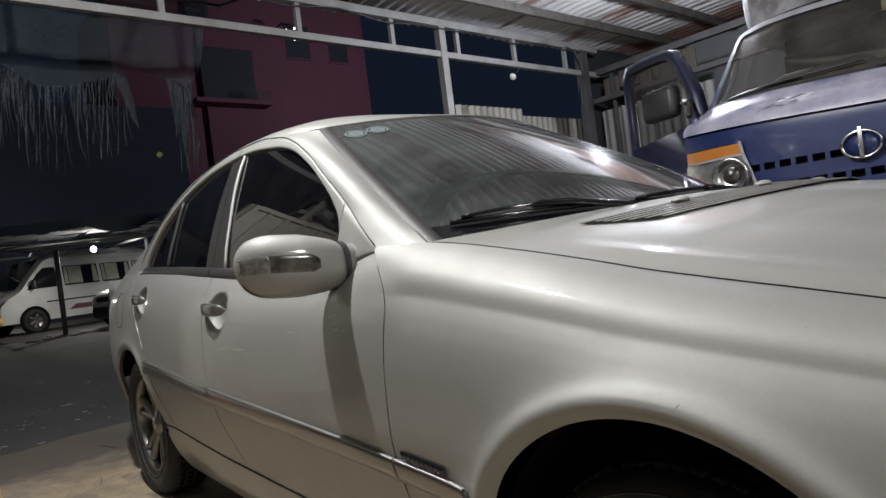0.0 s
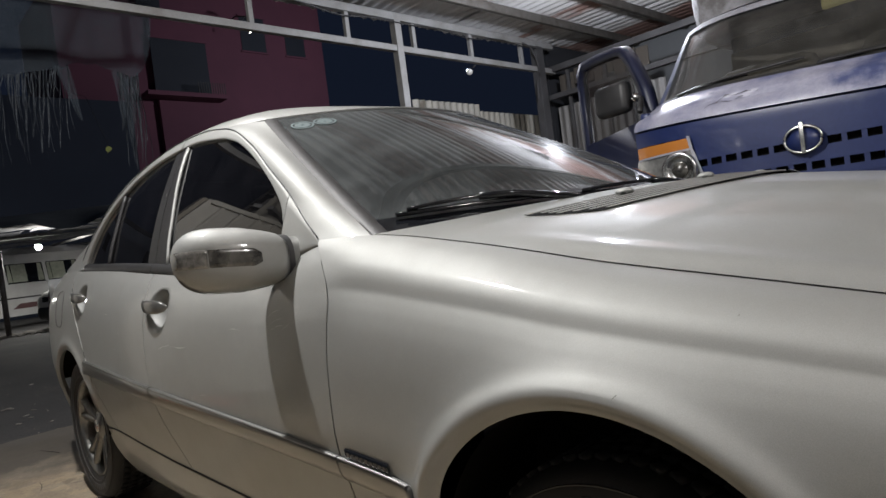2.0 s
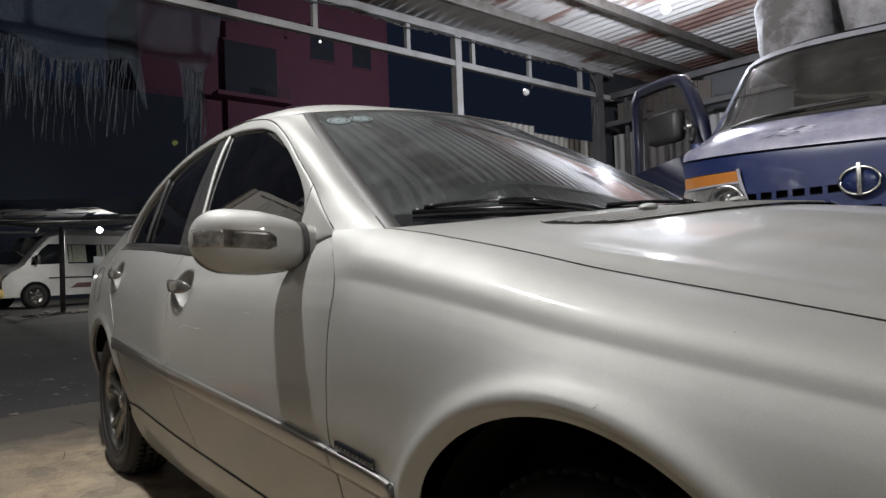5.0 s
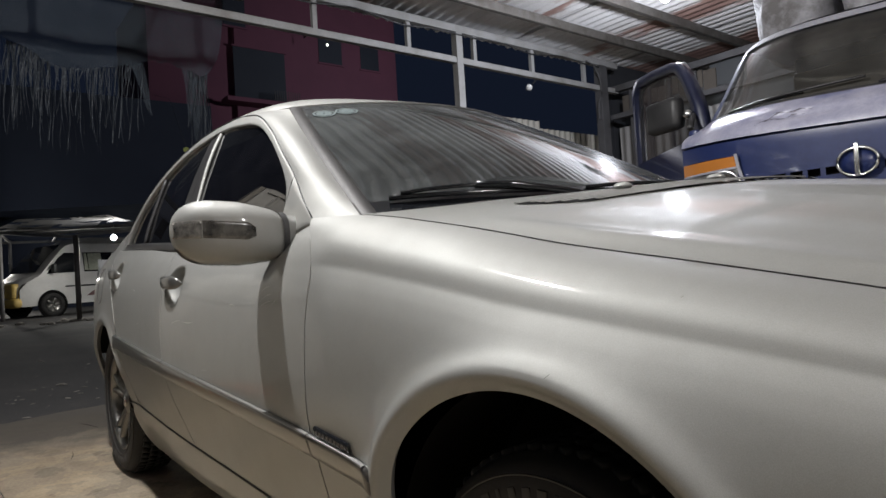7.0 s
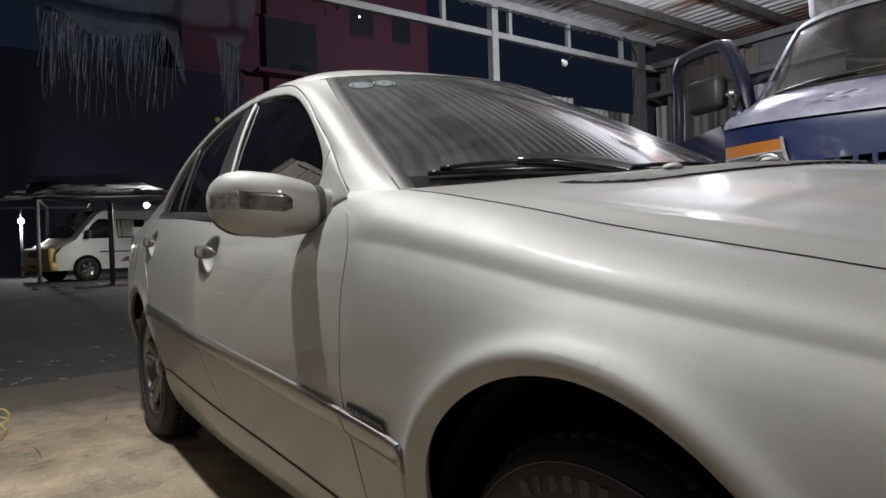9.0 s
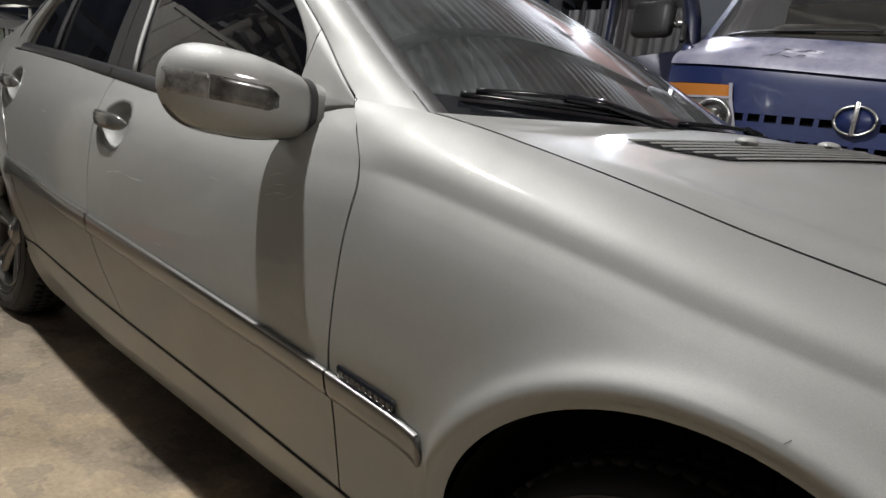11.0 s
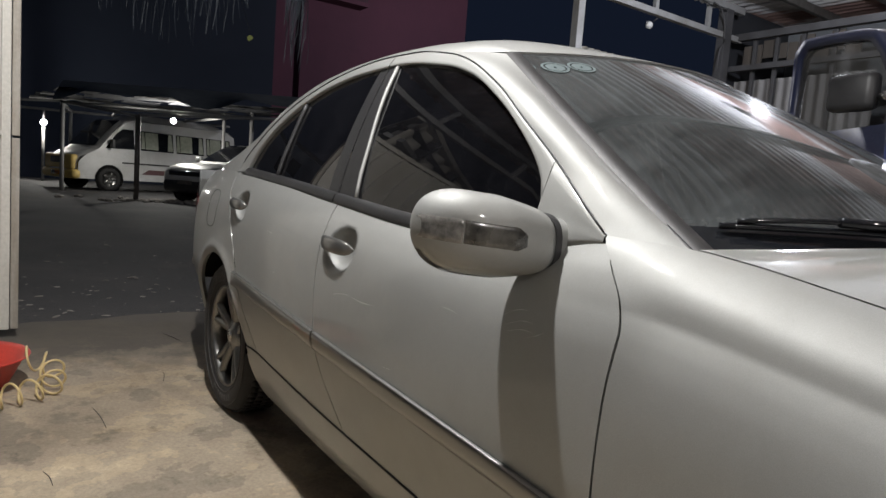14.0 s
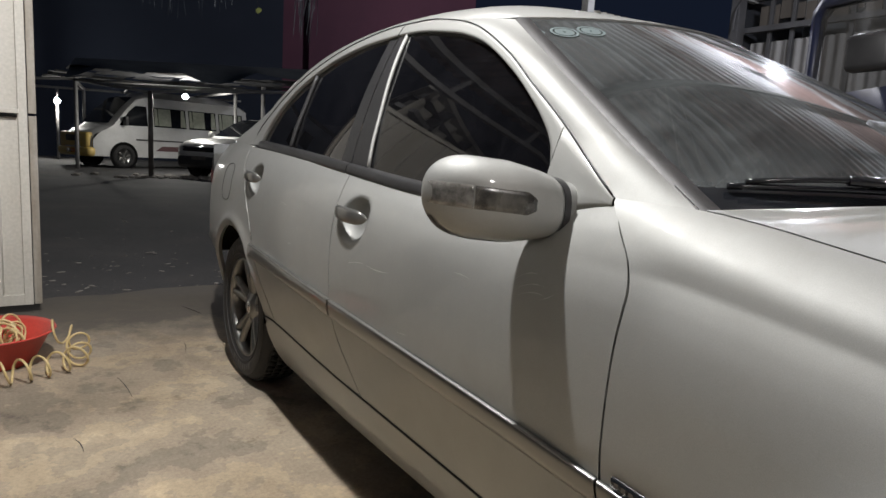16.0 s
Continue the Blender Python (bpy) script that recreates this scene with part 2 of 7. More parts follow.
GLASS_SIDE = tinted("tinted_side_glass", (0.05, 0.05, 0.055), (0.03, 0.03, 0.035), 0.14, 0.0, 1.42)
GLASS_FRONT = tinted("windscreen_glass", (0.07, 0.073, 0.073), (0.26, 0.285, 0.29), 0.16, 0.0, 1.44, 0.06)
GLASS_CLEAR = tinted("clear_glass", (0.48, 0.48, 0.47), (0.20, 0.195, 0.18), 0.17, 0.06, 1.30)
SMOKED = worn("smoked_lens", [(0.38, (0.10, 0.096, 0.085)), (0.60, (0.022, 0.021, 0.019))], 22.0, (0.2, 0.35), 0.0, 0.05, fine=30.0, coat=1.0)
RED_LENS = material("red_lens", (0.35, 0.02, 0.015), 0.15, 0.0, 1.0)
LENS_END = worn("clear_indicator", [(0.35, (0.30, 0.29, 0.27)), (0.65, (0.09, 0.088, 0.08))], 60.0, (0.15, 0.3), 0.3, 0.2, fine=90.0, coat=1.0)
LAMP_LENS = worn("lamp_lens", [(0.35, (0.30, 0.30, 0.29)), (0.65, (0.17, 0.17, 0.165))], 14.0, (0.16, 0.28), 0.4, 0.05, fine=50.0, coat=1.0)

CONCRETE = material("concrete", (0.30, 0.27, 0.22), 0.85)
_a = noise_of(CONCRETE, 0.9, 9.0, 0.66)
_b = noise_of(CONCRETE, 4.5, 8.0, 0.7)
_g = noise_of(CONCRETE, 70.0, 4.0, 0.7)
_c1 = ramp(CONCRETE, _a, [(0.32, (0.175, 0.140, 0.100)), (0.47, (0.285, 0.232, 0.168)), (0.62, (0.365, 0.305, 0.228))])
_c2 = ramp(CONCRETE, _b, [(0.36, (0.62, 0.61, 0.60)), (0.43, (0.93, 0.93, 0.93)), (0.56, (1.0, 1.0, 1.0)), (0.62, (1.16, 1.14, 1.10))])
_c3 = ramp(CONCRETE, _g, [(0.3, (0.8, 0.8, 0.8)), (0.7, (1.12, 1.12, 1.12))])
_pk = noise_of(CONCRETE, 2.3, 6.0, 0.60)
_c4 = ramp(CONCRETE, _pk, [(0.43, (0.74, 0.75, 0.77)), (0.442, (0.97, 0.97, 0.97)), (0.52, (1.0, 1.0, 1.0)), (0.530, (1.20, 1.17, 1.10)), (0.60, (1.22, 1.19, 1.12)), (0.608, (0.98, 0.98, 0.97))])
_m1 = mixed(CONCRETE, 1.0, mixed(CONCRETE, 1.0, _c1, _c4, "MULTIPLY"), _c2, "MULTIPLY")
_m2 = mixed(CONCRETE, 1.0, _m1, _c3, "MULTIPLY")
# earth trodden in over the outer edge
_xyz = CONCRETE.node_tree.nodes.new("ShaderNodeSeparateXYZ")
wire(CONCRETE, CONCRETE.node_tree.nodes.new("ShaderNodeTexCoord").outputs["Object"], _xyz.inputs[0])
_mr = node(CONCRETE, "ShaderNodeMapRange")
for _k, _v in (("From Min", -4.2), ("From Max", -2.75), ("To Min", 1.0), ("To Max", -0.35)):
    _mr.inputs[_k].default_value = _v
wire(CONCRETE, _xyz.outputs["X"], _mr.inputs["Value"])
_add = CONCRETE.node_tree.nodes.new("ShaderNodeMath")
_add.operation = "ADD"
wire(CONCRETE, _mr.outputs["Result"], _add.inputs[0])
wire(CONCRETE, ramp(CONCRETE, _b, [(0.30, (0.0, 0.0, 0.0)), (0.75, (0.62, 0.62, 0.62))]), _add.inputs[1])
_edge = ramp(CONCRETE, _add.outputs[0], [(0.35, (0.0, 0.0, 0.0)), (0.95, (0.92, 0.92, 0.92))])
wire(CONCRETE, mixed(CONCRETE, _edge, _m2, (0.075, 0.066, 0.055)), bsdf(CONCRETE).inputs["Base Color"])
bump(CONCRETE, _b, 0.5, 0.006)

DIRT = worn("yard_tarmac", [(0.3, (0.025, 0.025, 0.026)), (0.55, (0.042, 0.040, 0.039)), (0.75, (0.075, 0.067, 0.058))], 0.7, (0.75, 0.95), relief=0.8, dist=0.01, fine=24.0)
STEEL = worn("galvanised_steel", [(0.3, (0.25, 0.25, 0.25)), (0.6, (0.19, 0.186, 0.18)), (0.8, (0.10, 0.085, 0.075))], 4.0, (0.5, 0.75), 0.2)
PAINTED = worn("white_metal_sheet", [(0.30, (0.50, 0.485, 0.44)), (0.60, (0.42, 0.395, 0.34)), (0.80, (0.26, 0.22, 0.16))], 1.6, (0.4, 0.65), relief=0.08, stretch=(1, 1, 0.35))
RUST_STREAK = worn("rust_streaked_steel", [(0.34, (0.34, 0.32, 0.28)), (0.52, (0.22, 0.19, 0.15)), (0.64, (0.10, 0.062, 0.040)), (0.78, (0.05, 0.028, 0.018))], 7.0, (0.5, 0.75), 0.1, 0.2, stretch=(1, 1, 0.16))
RUSTY = worn("rusty_roof_sheet", [(0.36, (0.66, 0.655, 0.66)), (0.50, (0.54, 0.525, 0.52)), (0.54, (0.27, 0.175, 0.15)), (0.64, (0.15, 0.085, 0.07))], 0.85, (0.66, 0.86), 0.08, 0.15, stretch=(0.35, 1, 1))
WOOD = worn("old_board", [(0.3, (0.06, 0.050, 0.040)), (0.7, (0.032, 0.026, 0.021))], 5.0, (0.7, 0.9), stretch=(1, 1, 0.1))
BLUE = worn("blue_truck_paint", [(0.35, (0.009, 0.018, 0.078)), (0.60, (0.013, 0.024, 0.093)), (0.80, (0.045, 0.055, 0.11))], 3.0, (0.28, 0.5), 0.0, 0.04, coat=0.5)
WHITE = worn("white_van_paint", [(0.3, (0.54, 0.54, 0.53)), (0.75, (0.42, 0.415, 0.40))], 2.0, (0.3, 0.5), coat=0.4, relief=0.03)
AMBER = material("amber_lens", (0.40, 0.15, 0.03), 0.2, 0.0, 0.8)
CLOTH = worn("tarpaulin", [(0.36, (0.36, 0.36, 0.38)), (0.50, (0.27, 0.27, 0.285)), (0.62, (0.13, 0.125, 0.125))], 5.5, (0.6, 0.85), relief=0.5, dist=0.01)
RED_WALL = worn("dark_red_wall", [(0.3, (0.125, 0.042, 0.070)), (0.7, (0.088, 0.032, 0.055))], 0.25, (0.8, 0.95))
GREY_WALL = worn("grey_wall", [(0.3, (0.16, 0.17, 0.18)), (0.7, (0.09, 0.095, 0.10))], 0.3, (0.8, 0.95))
NET = worn("torn_shade_net", [(0.3, (0.026, 0.036, 0.046)), (0.7, (0.052, 0.065, 0.080))], 3.0, (0.7, 0.9))
RED_PLASTIC = worn("red_plastic", [(0.3, (0.50, 0.05, 0.035)), (0.7, (0.38, 0.04, 0.03))], 5.0, (0.35, 0.5))
HOSE = material("yellowed_hose", (0.52, 0.40, 0.19), 0.35, 0.0, 0.3)
INTERIOR = worn("dark_interior", [(0.3, (0.030, 0.030, 0.031)), (0.7, (0.05, 0.048, 0.046))], 5.0, (0.6, 0.8))
STICKER = material("pale_sticker", (0.085, 0.11, 0.112), 0.6)
DEBRIS = worn("pale_rubble", [(0.3, (0.30, 0.28, 0.25)), (0.7, (0.15, 0.13, 0.11))], 9.0, (0.8, 0.95))


def glowing(name, colour, strength):
    m = bpy.data.materials.new(name)
    m.use_nodes = True
    m.node_tree.nodes.clear()
    out = m.node_tree.nodes.new("ShaderNodeOutputMaterial")
    e = m.node_tree.nodes.new("ShaderNodeEmission")
    e.inputs["Color"].default_value = rgb(colour)
    e.inputs["Strength"].default_value = strength
    wire(m, e.outputs[0], out.inputs["Surface"])
    return m


BULB_GLOW = glowing("lit_bulb", (0.95, 0.97, 1.0), 60.0)
WINDOW_GLOW = glowing("far_lit_lamp", (1.0, 0.95, 0.8), 12.0)

SCUFF = worn("pale_scuff", [(0.35, (0.44, 0.44, 0.42)), (0.65, (0.36, 0.36, 0.345))], 40.0, (0.5, 0.7))
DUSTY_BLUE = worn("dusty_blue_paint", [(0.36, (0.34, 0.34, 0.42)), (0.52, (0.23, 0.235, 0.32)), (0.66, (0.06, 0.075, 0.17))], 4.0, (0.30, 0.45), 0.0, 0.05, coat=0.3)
# near-black holds down lamplight by colour, on side wall and carport roof
DARK_WALL = worn("dimmed_dark_wall", [(0.3, (0.016, 0.017, 0.021)), (0.7, (0.009, 0.010, 0.013))], 0.8, (0.8, 0.95))
GLOSS_BLACK = material("glossy_black_band", (0.008, 0.009, 0.011), 0.12)
# the net is a loose weave: half of it is holes
_t = NET.node_tree
_hole = _t.nodes.new("ShaderNodeMixShader")
_clear = _t.nodes.new("ShaderNodeBsdfTransparent")
_f = ramp(NET, noise_of(NET, 420.0, 2.0, 0.5), [(0.47, (0.0, 0.0, 0.0)), (0.54, (1.0, 1.0, 1.0))])
wire(NET, _f, _hole.inputs["Fac"])
wire(NET, _clear.outputs[0], _hole.inputs[1])
wire(NET, bsdf(NET).outputs[0], _hole.inputs[2])
wire(NET, _hole.outputs[0], [n for n in _t.nodes if n.type == "OUTPUT_MATERIAL"][0].inputs["Surface"])
# tyre rubber a little lighter: the light on the sidewall put into colour
SIDEWALL = worn("lit_sidewall", [(0.3, (0.011, 0.011, 0.011)), (0.75, (0.020, 0.019, 0.018))], 6.0, (0.55, 0.8), relief=0.3, fine=140.0)
# steel and sheet again, darkened in colour to dim the back wall's lamplight
DIM_STEEL = worn("dimmed_steel", [(0.3, (0.055, 0.054, 0.057)), (0.6, (0.036, 0.035, 0.036)), (0.8, (0.028, 0.023, 0.021))], 4.0, (0.55, 0.8), 0.1)
DIM_SHEET = worn("dimmed_sheet", [(0.30, (0.14, 0.135, 0.13)), (0.60, (0.09, 0.085, 0.08)), (0.80, (0.05, 0.042, 0.035))], 1.6, (0.5, 0.7), relief=0.08, stretch=(1, 1, 0.35))
CAB_CLOTH = worn("faded_cab_lining", [(0.3, (0.16, 0.148, 0.118)), (0.55, (0.07, 0.065, 0.054)), (0.75, (0.035, 0.032, 0.028))], 5.0, (0.7, 0.9), fine=30.0)
DUST_GREY = worn("dusty_pale_rim", [(0.3, (0.30, 0.30, 0.33)), (0.7, (0.19, 0.19, 0.23))], 7.0, (0.6, 0.85))
NAVY_PAINT = worn("faded_navy_paint", [(0.35, (0.005, 0.008, 0.026)), (0.60, (0.009, 0.013, 0.040)), (0.80, (0.022, 0.026, 0.05))], 4.0, (0.35, 0.55), 0.0, 0.04, coat=0.3)
SCRAPED_BLUE = worn("scraped_blue_paint", [(0.35, (0.035, 0.034, 0.045)), (0.7, (0.11, 0.10, 0.12))], 30.0, (0.4, 0.6))
PALE_WALL = worn("pale_blue_wall", [(0.3, (0.42, 0.47, 0.58)), (0.7, (0.30, 0.34, 0.43))], 0.3, (0.8, 0.95))
SHRED = worn("frayed_strip", [(0.42, (0.010, 0.014, 0.020)), (0.56, (0.024, 0.031, 0.040)), (0.66, (0.070, 0.078, 0.088))], 60.0, (0.6, 0.8))


# ---- the shed and the yard ----
def ground_z(x):
    t = min(max((-x - 4.6) / 11.0, 0.0), 1.0)
    return -0.012 + 0.13 * t * t * (3 - 2 * t)


def ground():
    xs = [-600, -120, -60, -30, -22] + list(np.linspace(-18, -4, 57)) + [10, 60, 600]
    ys = [-600, -60, -20, -8] + list(np.linspace(-5, 9, 43)) + [14, 25, 60, 600]
    P = np.zeros((len(xs), len(ys), 3))
    for i, x in enumerate(xs):
        for j, y in enumerate(ys):
            z = ground_z(x)
            if -18 < x < -4.8 and -6 < y < 10:
                z += 0.012 * noise.noise(Vector((x * 0.9, y * 0.9, 0)))
            P[i, j] = (x, y, z)
    bm = bmesh.new()
    add_grid(bm, P)
    solo("ground", bm, DIRT, "dark worn tarmac and earth of the open yard", "ground", kind="structure")
    bm = bmesh.new()
    n = 60
    P = np.zeros((2, n, 3))
    edge = [-4.55 + 0.22 * noise.noise(Vector((0, y * 0.8, 3.1))) + 0.07 * noise.noise(Vector((0, y * 4.0, 1.0))) for y in np.linspace(-8, 9, n)]
    Q = np.zeros((4, n, 3))
    for j, y in enumerate(np.linspace(-8, 9, n)):
        Q[0, j] = (edge[j] - 0.12, y, -0.03)
        Q[1, j] = (edge[j], y, 0.0)
        Q[2, j] = (edge[j] + 1.0, y, 0.0)
        Q[3, j] = (9.0, y, 0.0)
    add_grid(bm, Q)
    solo("floor", bm, CONCRETE, "stained pale concrete floor of the shed", "floor", kind="structure", smooth=False)


def corrugated(P0, along, across, length, width, pitch, depth, n_per=6, ends=2):
    """A wavy sheet from a corner, ridges along 'along'."""
    a, b = Vector(along).normalized(), Vector(across).normalized()
    n = a.cross(b)
    cols = int(width / pitch * n_per) + 1
    P = np.zeros((ends, cols, 3))
    for i in range(ends):
        for j in range(cols):
            s = j / n_per * pitch
            p = Vector(P0) + a * (length * i / (ends - 1)) + b * s + n * depth * math.sin(2 * math.pi * s / pitch)
            P[i, j] = p
    return P


ROOF_Z = 3.30


def roof():
    bm = bmesh.new()
    y = -7.0
    k = 0
    while y < 6.6:
        w = 0.95
        for x0, x1 in ((-4.75, -0.9), (-1.0, 3.0), (2.9, 8.0)):
            P = corrugated((x0, y, ROOF_Z + 0.012 * (k % 2) + 0.05), (1, 0, 0), (0, 1, 0), x1 - x0, min(w, 6.8 - y), 0.125, 0.014, 8, 2)
            add_grid(bm, P)
        y += 0.90
        k += 1
    solo("ceiling", bm, RUSTY, "rust-stained corrugated iron roof sheets over steel purlins", "roof", kind="structure")
    # purlins under the sheets and rafters below them
    for i, x in enumerate((-3.85, -3.15, -1.72, -0.35, 1.0, 2.4, 3.8, 5.2, 6.6)):
        bm = bmesh.new()
        add_box(bm, x - 0.025, -7.0, ROOF_Z - 0.055, x + 0.025, 6.7, ROOF_Z + 0.035, 0.004)
        solo("purlin", bm, DULL_STEEL, "grey steel roof purlin", "beam", "purlins", "structure", smooth=False)


def truss():
    x = -4.33
    t = thing("eaves_truss", "welded steel box-section truss with dusty grey paint along the open side of the shed", "truss", kind="structure")
    def bar(name, x0, y0, z0, x1, y1, z1, mat=None):
        bm = bmesh.new()
        add_box(bm, x0, y0, z0, x1, y1, z1, 0.003)
        part(name, bm, mat or STEEL, t, smooth=False)
    bar("lower_chord", x - 0.03, -7.0, 2.865, x + 0.03, 5.35, 2.925)
    bar("upper_chord", x - 0.035, -7.0, 3.175, x + 0.035, 5.35, 3.245)
    bar("wall_plate", x - 0.12, -7.0, 3.235, x - 0.045, 5.35, 3.29)
    for y in (-5.0, -4.0, -3.0, -2.0, -0.9, 0.05, 1.17, 2.15, 2.98, 3.83, 4.72):
        bar("upright", x - 0.022, y - 0.022, 2.925, x + 0.022, y + 0.022, 3.175)
    for k, y in enumerate((2.76,)):
        bar("post", x - 0.04, y - 0.04, 0.0, x + 0.04, y + 0.04, 3.175)
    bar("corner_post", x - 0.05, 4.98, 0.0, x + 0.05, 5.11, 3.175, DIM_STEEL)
    # loose cable along the chords
    bm = bmesh.new()
    pts = [(x + 0.045, y, 3.16 - 0.03 * math.sin(y * 2.1) ** 2 - 0.015 * math.sin(7 * y)) for y in np.linspace(0.2, 5.2, 60)]
    add_tube(bm, pts, 0.007, 5)
    part("cable", bm, BLACK, t)
    bm = bmesh.new()
    pts = [(x + 0.05, y, z) for y, z in ((4.72, 3.18), (4.86, 3.14), (4.96, 2.98), (4.98, 2.82), (4.92, 2.72), (4.90, 2.5))]
    add_tube(bm, [tuple(p) for p in smooth_line(pts, 24)], 0.009, 5)
    part("cable", bm, DIM_STEEL, t)


def back_wall():
    y = 5.42
    w = thing("back_wall_frame", "steel rails and boards of the shed's back wall", "wall frame", kind="structure")
    def bar(name, mat, *b):
        bm = bmesh.new()
        add_box(bm, *b, 0.003)
        part(name, bm, mat, w, smooth=False)
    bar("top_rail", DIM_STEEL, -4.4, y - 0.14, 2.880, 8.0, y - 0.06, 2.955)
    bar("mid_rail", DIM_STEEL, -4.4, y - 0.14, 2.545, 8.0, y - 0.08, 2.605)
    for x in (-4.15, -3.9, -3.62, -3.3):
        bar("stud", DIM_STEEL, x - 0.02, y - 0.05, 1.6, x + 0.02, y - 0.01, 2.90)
    rnd = random.Random(4)
    x = -4.30
    while x < -3.1:
        wd = rnd.uniform(0.10, 0.17)
        bar("board", WOOD, x, y - 0.005, rnd.uniform(2.62, 2.70), x + wd - 0.012, y + 0.015, rnd.uniform(2.80, 2.90))
        x += wd
    bm = bmesh.new()
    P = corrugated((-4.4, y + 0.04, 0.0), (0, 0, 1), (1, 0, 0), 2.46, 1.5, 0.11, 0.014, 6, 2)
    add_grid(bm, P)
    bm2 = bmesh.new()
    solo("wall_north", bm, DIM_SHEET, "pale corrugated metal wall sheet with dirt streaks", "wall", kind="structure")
    add_box(bm2, -4.6, 6.75, 0, 9.0, 6.83, 3.45)
    solo("wall_north_back", bm2, GREY_WALL, "grey rear wall of the shed", "wall", kind="structure", smooth=False)
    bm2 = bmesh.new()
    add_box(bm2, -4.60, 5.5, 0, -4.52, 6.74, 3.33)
    solo("wall_west", bm2, DARK_WALL, "short side wall behind the back rails, darkened in colour", "wall", kind="structure", smooth=False)
    # low pale fence outside, seen under the truss
    bm = bmesh.new()
    P = corrugated((-5.6, 4.02, 0.0), (0, 0, 1), (0, 1, 0), 2.79, 1.28, 0.115, 0.018, 6, 2)
    add_grid(bm, P)
    P = corrugated((-5.62, 5.26, 0.0), (0, 0, 1), (0, 1, 0), 2.70, 1.5, 0.115, 0.018, 6, 2)
    add_grid(bm, P)
    solo("fence_sheet", bm, PAINTED, "white corrugated metal fence outside the shed", "fence", kind="structure")
    # closing walls behind and beside the camera
    bm = bmesh.new()
    add_box(bm, 8.0, -7.0, 0, 8.15, 6.74, 3.4)
    solo("wall_east", bm, GREY_WALL, "plain grey end wall of the shed", "wall", kind="structure", smooth=False)
    bm = bmesh.new()
    P = corrugated((-4.3, -5.2, 0.0), (0, 0, 1), (1, 0, 0), 3.3, 12.3, 0.20, 0.02, 6, 2)
    add_grid(bm, P)
    solo("wall_south", bm, GREY_WALL, "dark ribbed metal side wall of the shed", "wall", kind="structure")


def gate_panel():
    g = thing("sliding_gate", "white ribbed metal sliding gate leaf with rust streaks, pushed open", "gate")
    bm = bmesh.new()
    x = -4.20
    # ribbed skin
    ys = []
    y = -1.545
    pr = [(0.0, 0.0), (0.10, 0.0), (0.110, 0.022), (0.134, 0.022), (0.144, 0.0)]
    pts = []
    while y > -2.65:
        for d, o in pr:
            pts.append((x + o, y - d))
        y -= 0.152
    P = np.zeros((2, len(pts), 3))
    for j, (px, py) in enumerate(pts):
        P[0, j], P[1, j] = (px, py, 0.10), (px, py, 2.26)
    add_grid(bm, P)
    part("skin", bm, PAINTED, g, smooth=False)
    for nm, b in (("stile", (x - 0.03, -1.555, 0.05, x + 0.022, -1.512, 2.30)), ("bottom_rail", (x - 0.03, -2.75, 0.05, x + 0.02, -1.55, 0.11)), ("top_rail", (x - 0.03, -2.75, 2.26, x + 0.03, -1.55, 2.31)), ("mid_rail", (x + 0.012, -2.75, 1.10, x + 0.030, -1.55, 1.125))):
        bm = bmesh.new()
        add_box(bm, *b, 0.003)
        part(nm, bm, PAINTED, g, smooth=False)
    for z0, z1 in ((0.05, 1.092), (1.104, 2.30)):
        bm = bmesh.new()
        add_box(bm, x - 0.045, -1.508, z0, x + 0.012, -1.470, z1, 0.004)
        part("edge_channel", bm, RUST_STREAK, g, "rust-streaked steel edge of the gate", smooth=False)
    bm = bmesh.new()
    add_box(bm, x + 0.006, -2.75, 1.080, x + 0.026, -1.56, 1.097, 0.003)
    part("rail_gap", bm, VOID, g, smooth=False)
    for yy in (-1.9, -2.5):
        bm = bmesh.new()
        add_lathe(bm, [(0.0, -0.02), (0.045, -0.02), (0.05, 0.0), (0.045, 0.02), (0.0, 0.02)], Matrix.Translation((x - 0.005, yy, 0.05)) @ Matrix.Rotation(radians(90), 4, "Z"), 20)
        part("roller", bm, DULL_STEEL, g)


def lean_to():
    """Lit sheet walls of the next shed, outside and behind the open gate."""
    T = thing("lean_to", "pale corrugated sheet walls of the neighbouring lean-to shed", "shed", kind="structure")
    a, top = Vector((-4.66, -2.06, 0.0)), 3.02
    for b in (Vector((-12.5, -4.70, 0.0)), Vector((-7.4, -6.0, 0.0))):
        along = (b - a).normalized()
        ln = (b - a).length
        bm = bmesh.new()
        add_grid(bm, corrugated(a, (0, 0, 1), along, top, ln, 0.30, 0.025, 6, 2))
        part("sheet", bm, PAINTED, T)
        turn = Matrix.Translation(a) @ Matrix.Rotation(math.atan2(along.y, along.x), 4, "Z")
        for z0, z1, mt in ((2.84, 2.86, BLACK), (2.62, 2.68, STEEL), (2.36, 2.40, BLACK), (2.16, 2.24, DIM_STEEL), (1.9, 1.98, STEEL), (1.1, 1.18, DIM_STEEL)):
            bm = bmesh.new()
            add_box(bm, 0.05, -0.075, z0, ln, 0.075, z1, 0.004, turn)
            part("rail", bm, mt, T, smooth=False)
        bm = bmesh.new()
        add_box(bm, 0.0, -0.09, top, ln, 0.09, top + 0.06, 0.004, turn)
        part("eaves_beam", bm, PAINTED, T, smooth=False)
        for x in (0.5, 1.4, 2.6, 4.0):
            bm = bmesh.new()
            add_box(bm, x, -0.09, 0.0, x + 0.06, 0.09, top, 0.004, turn)
            part("stud", bm, DIM_STEEL, T, smooth=False)


ground()
roof()
truss()
back_wall()
gate_panel()
lean_to()


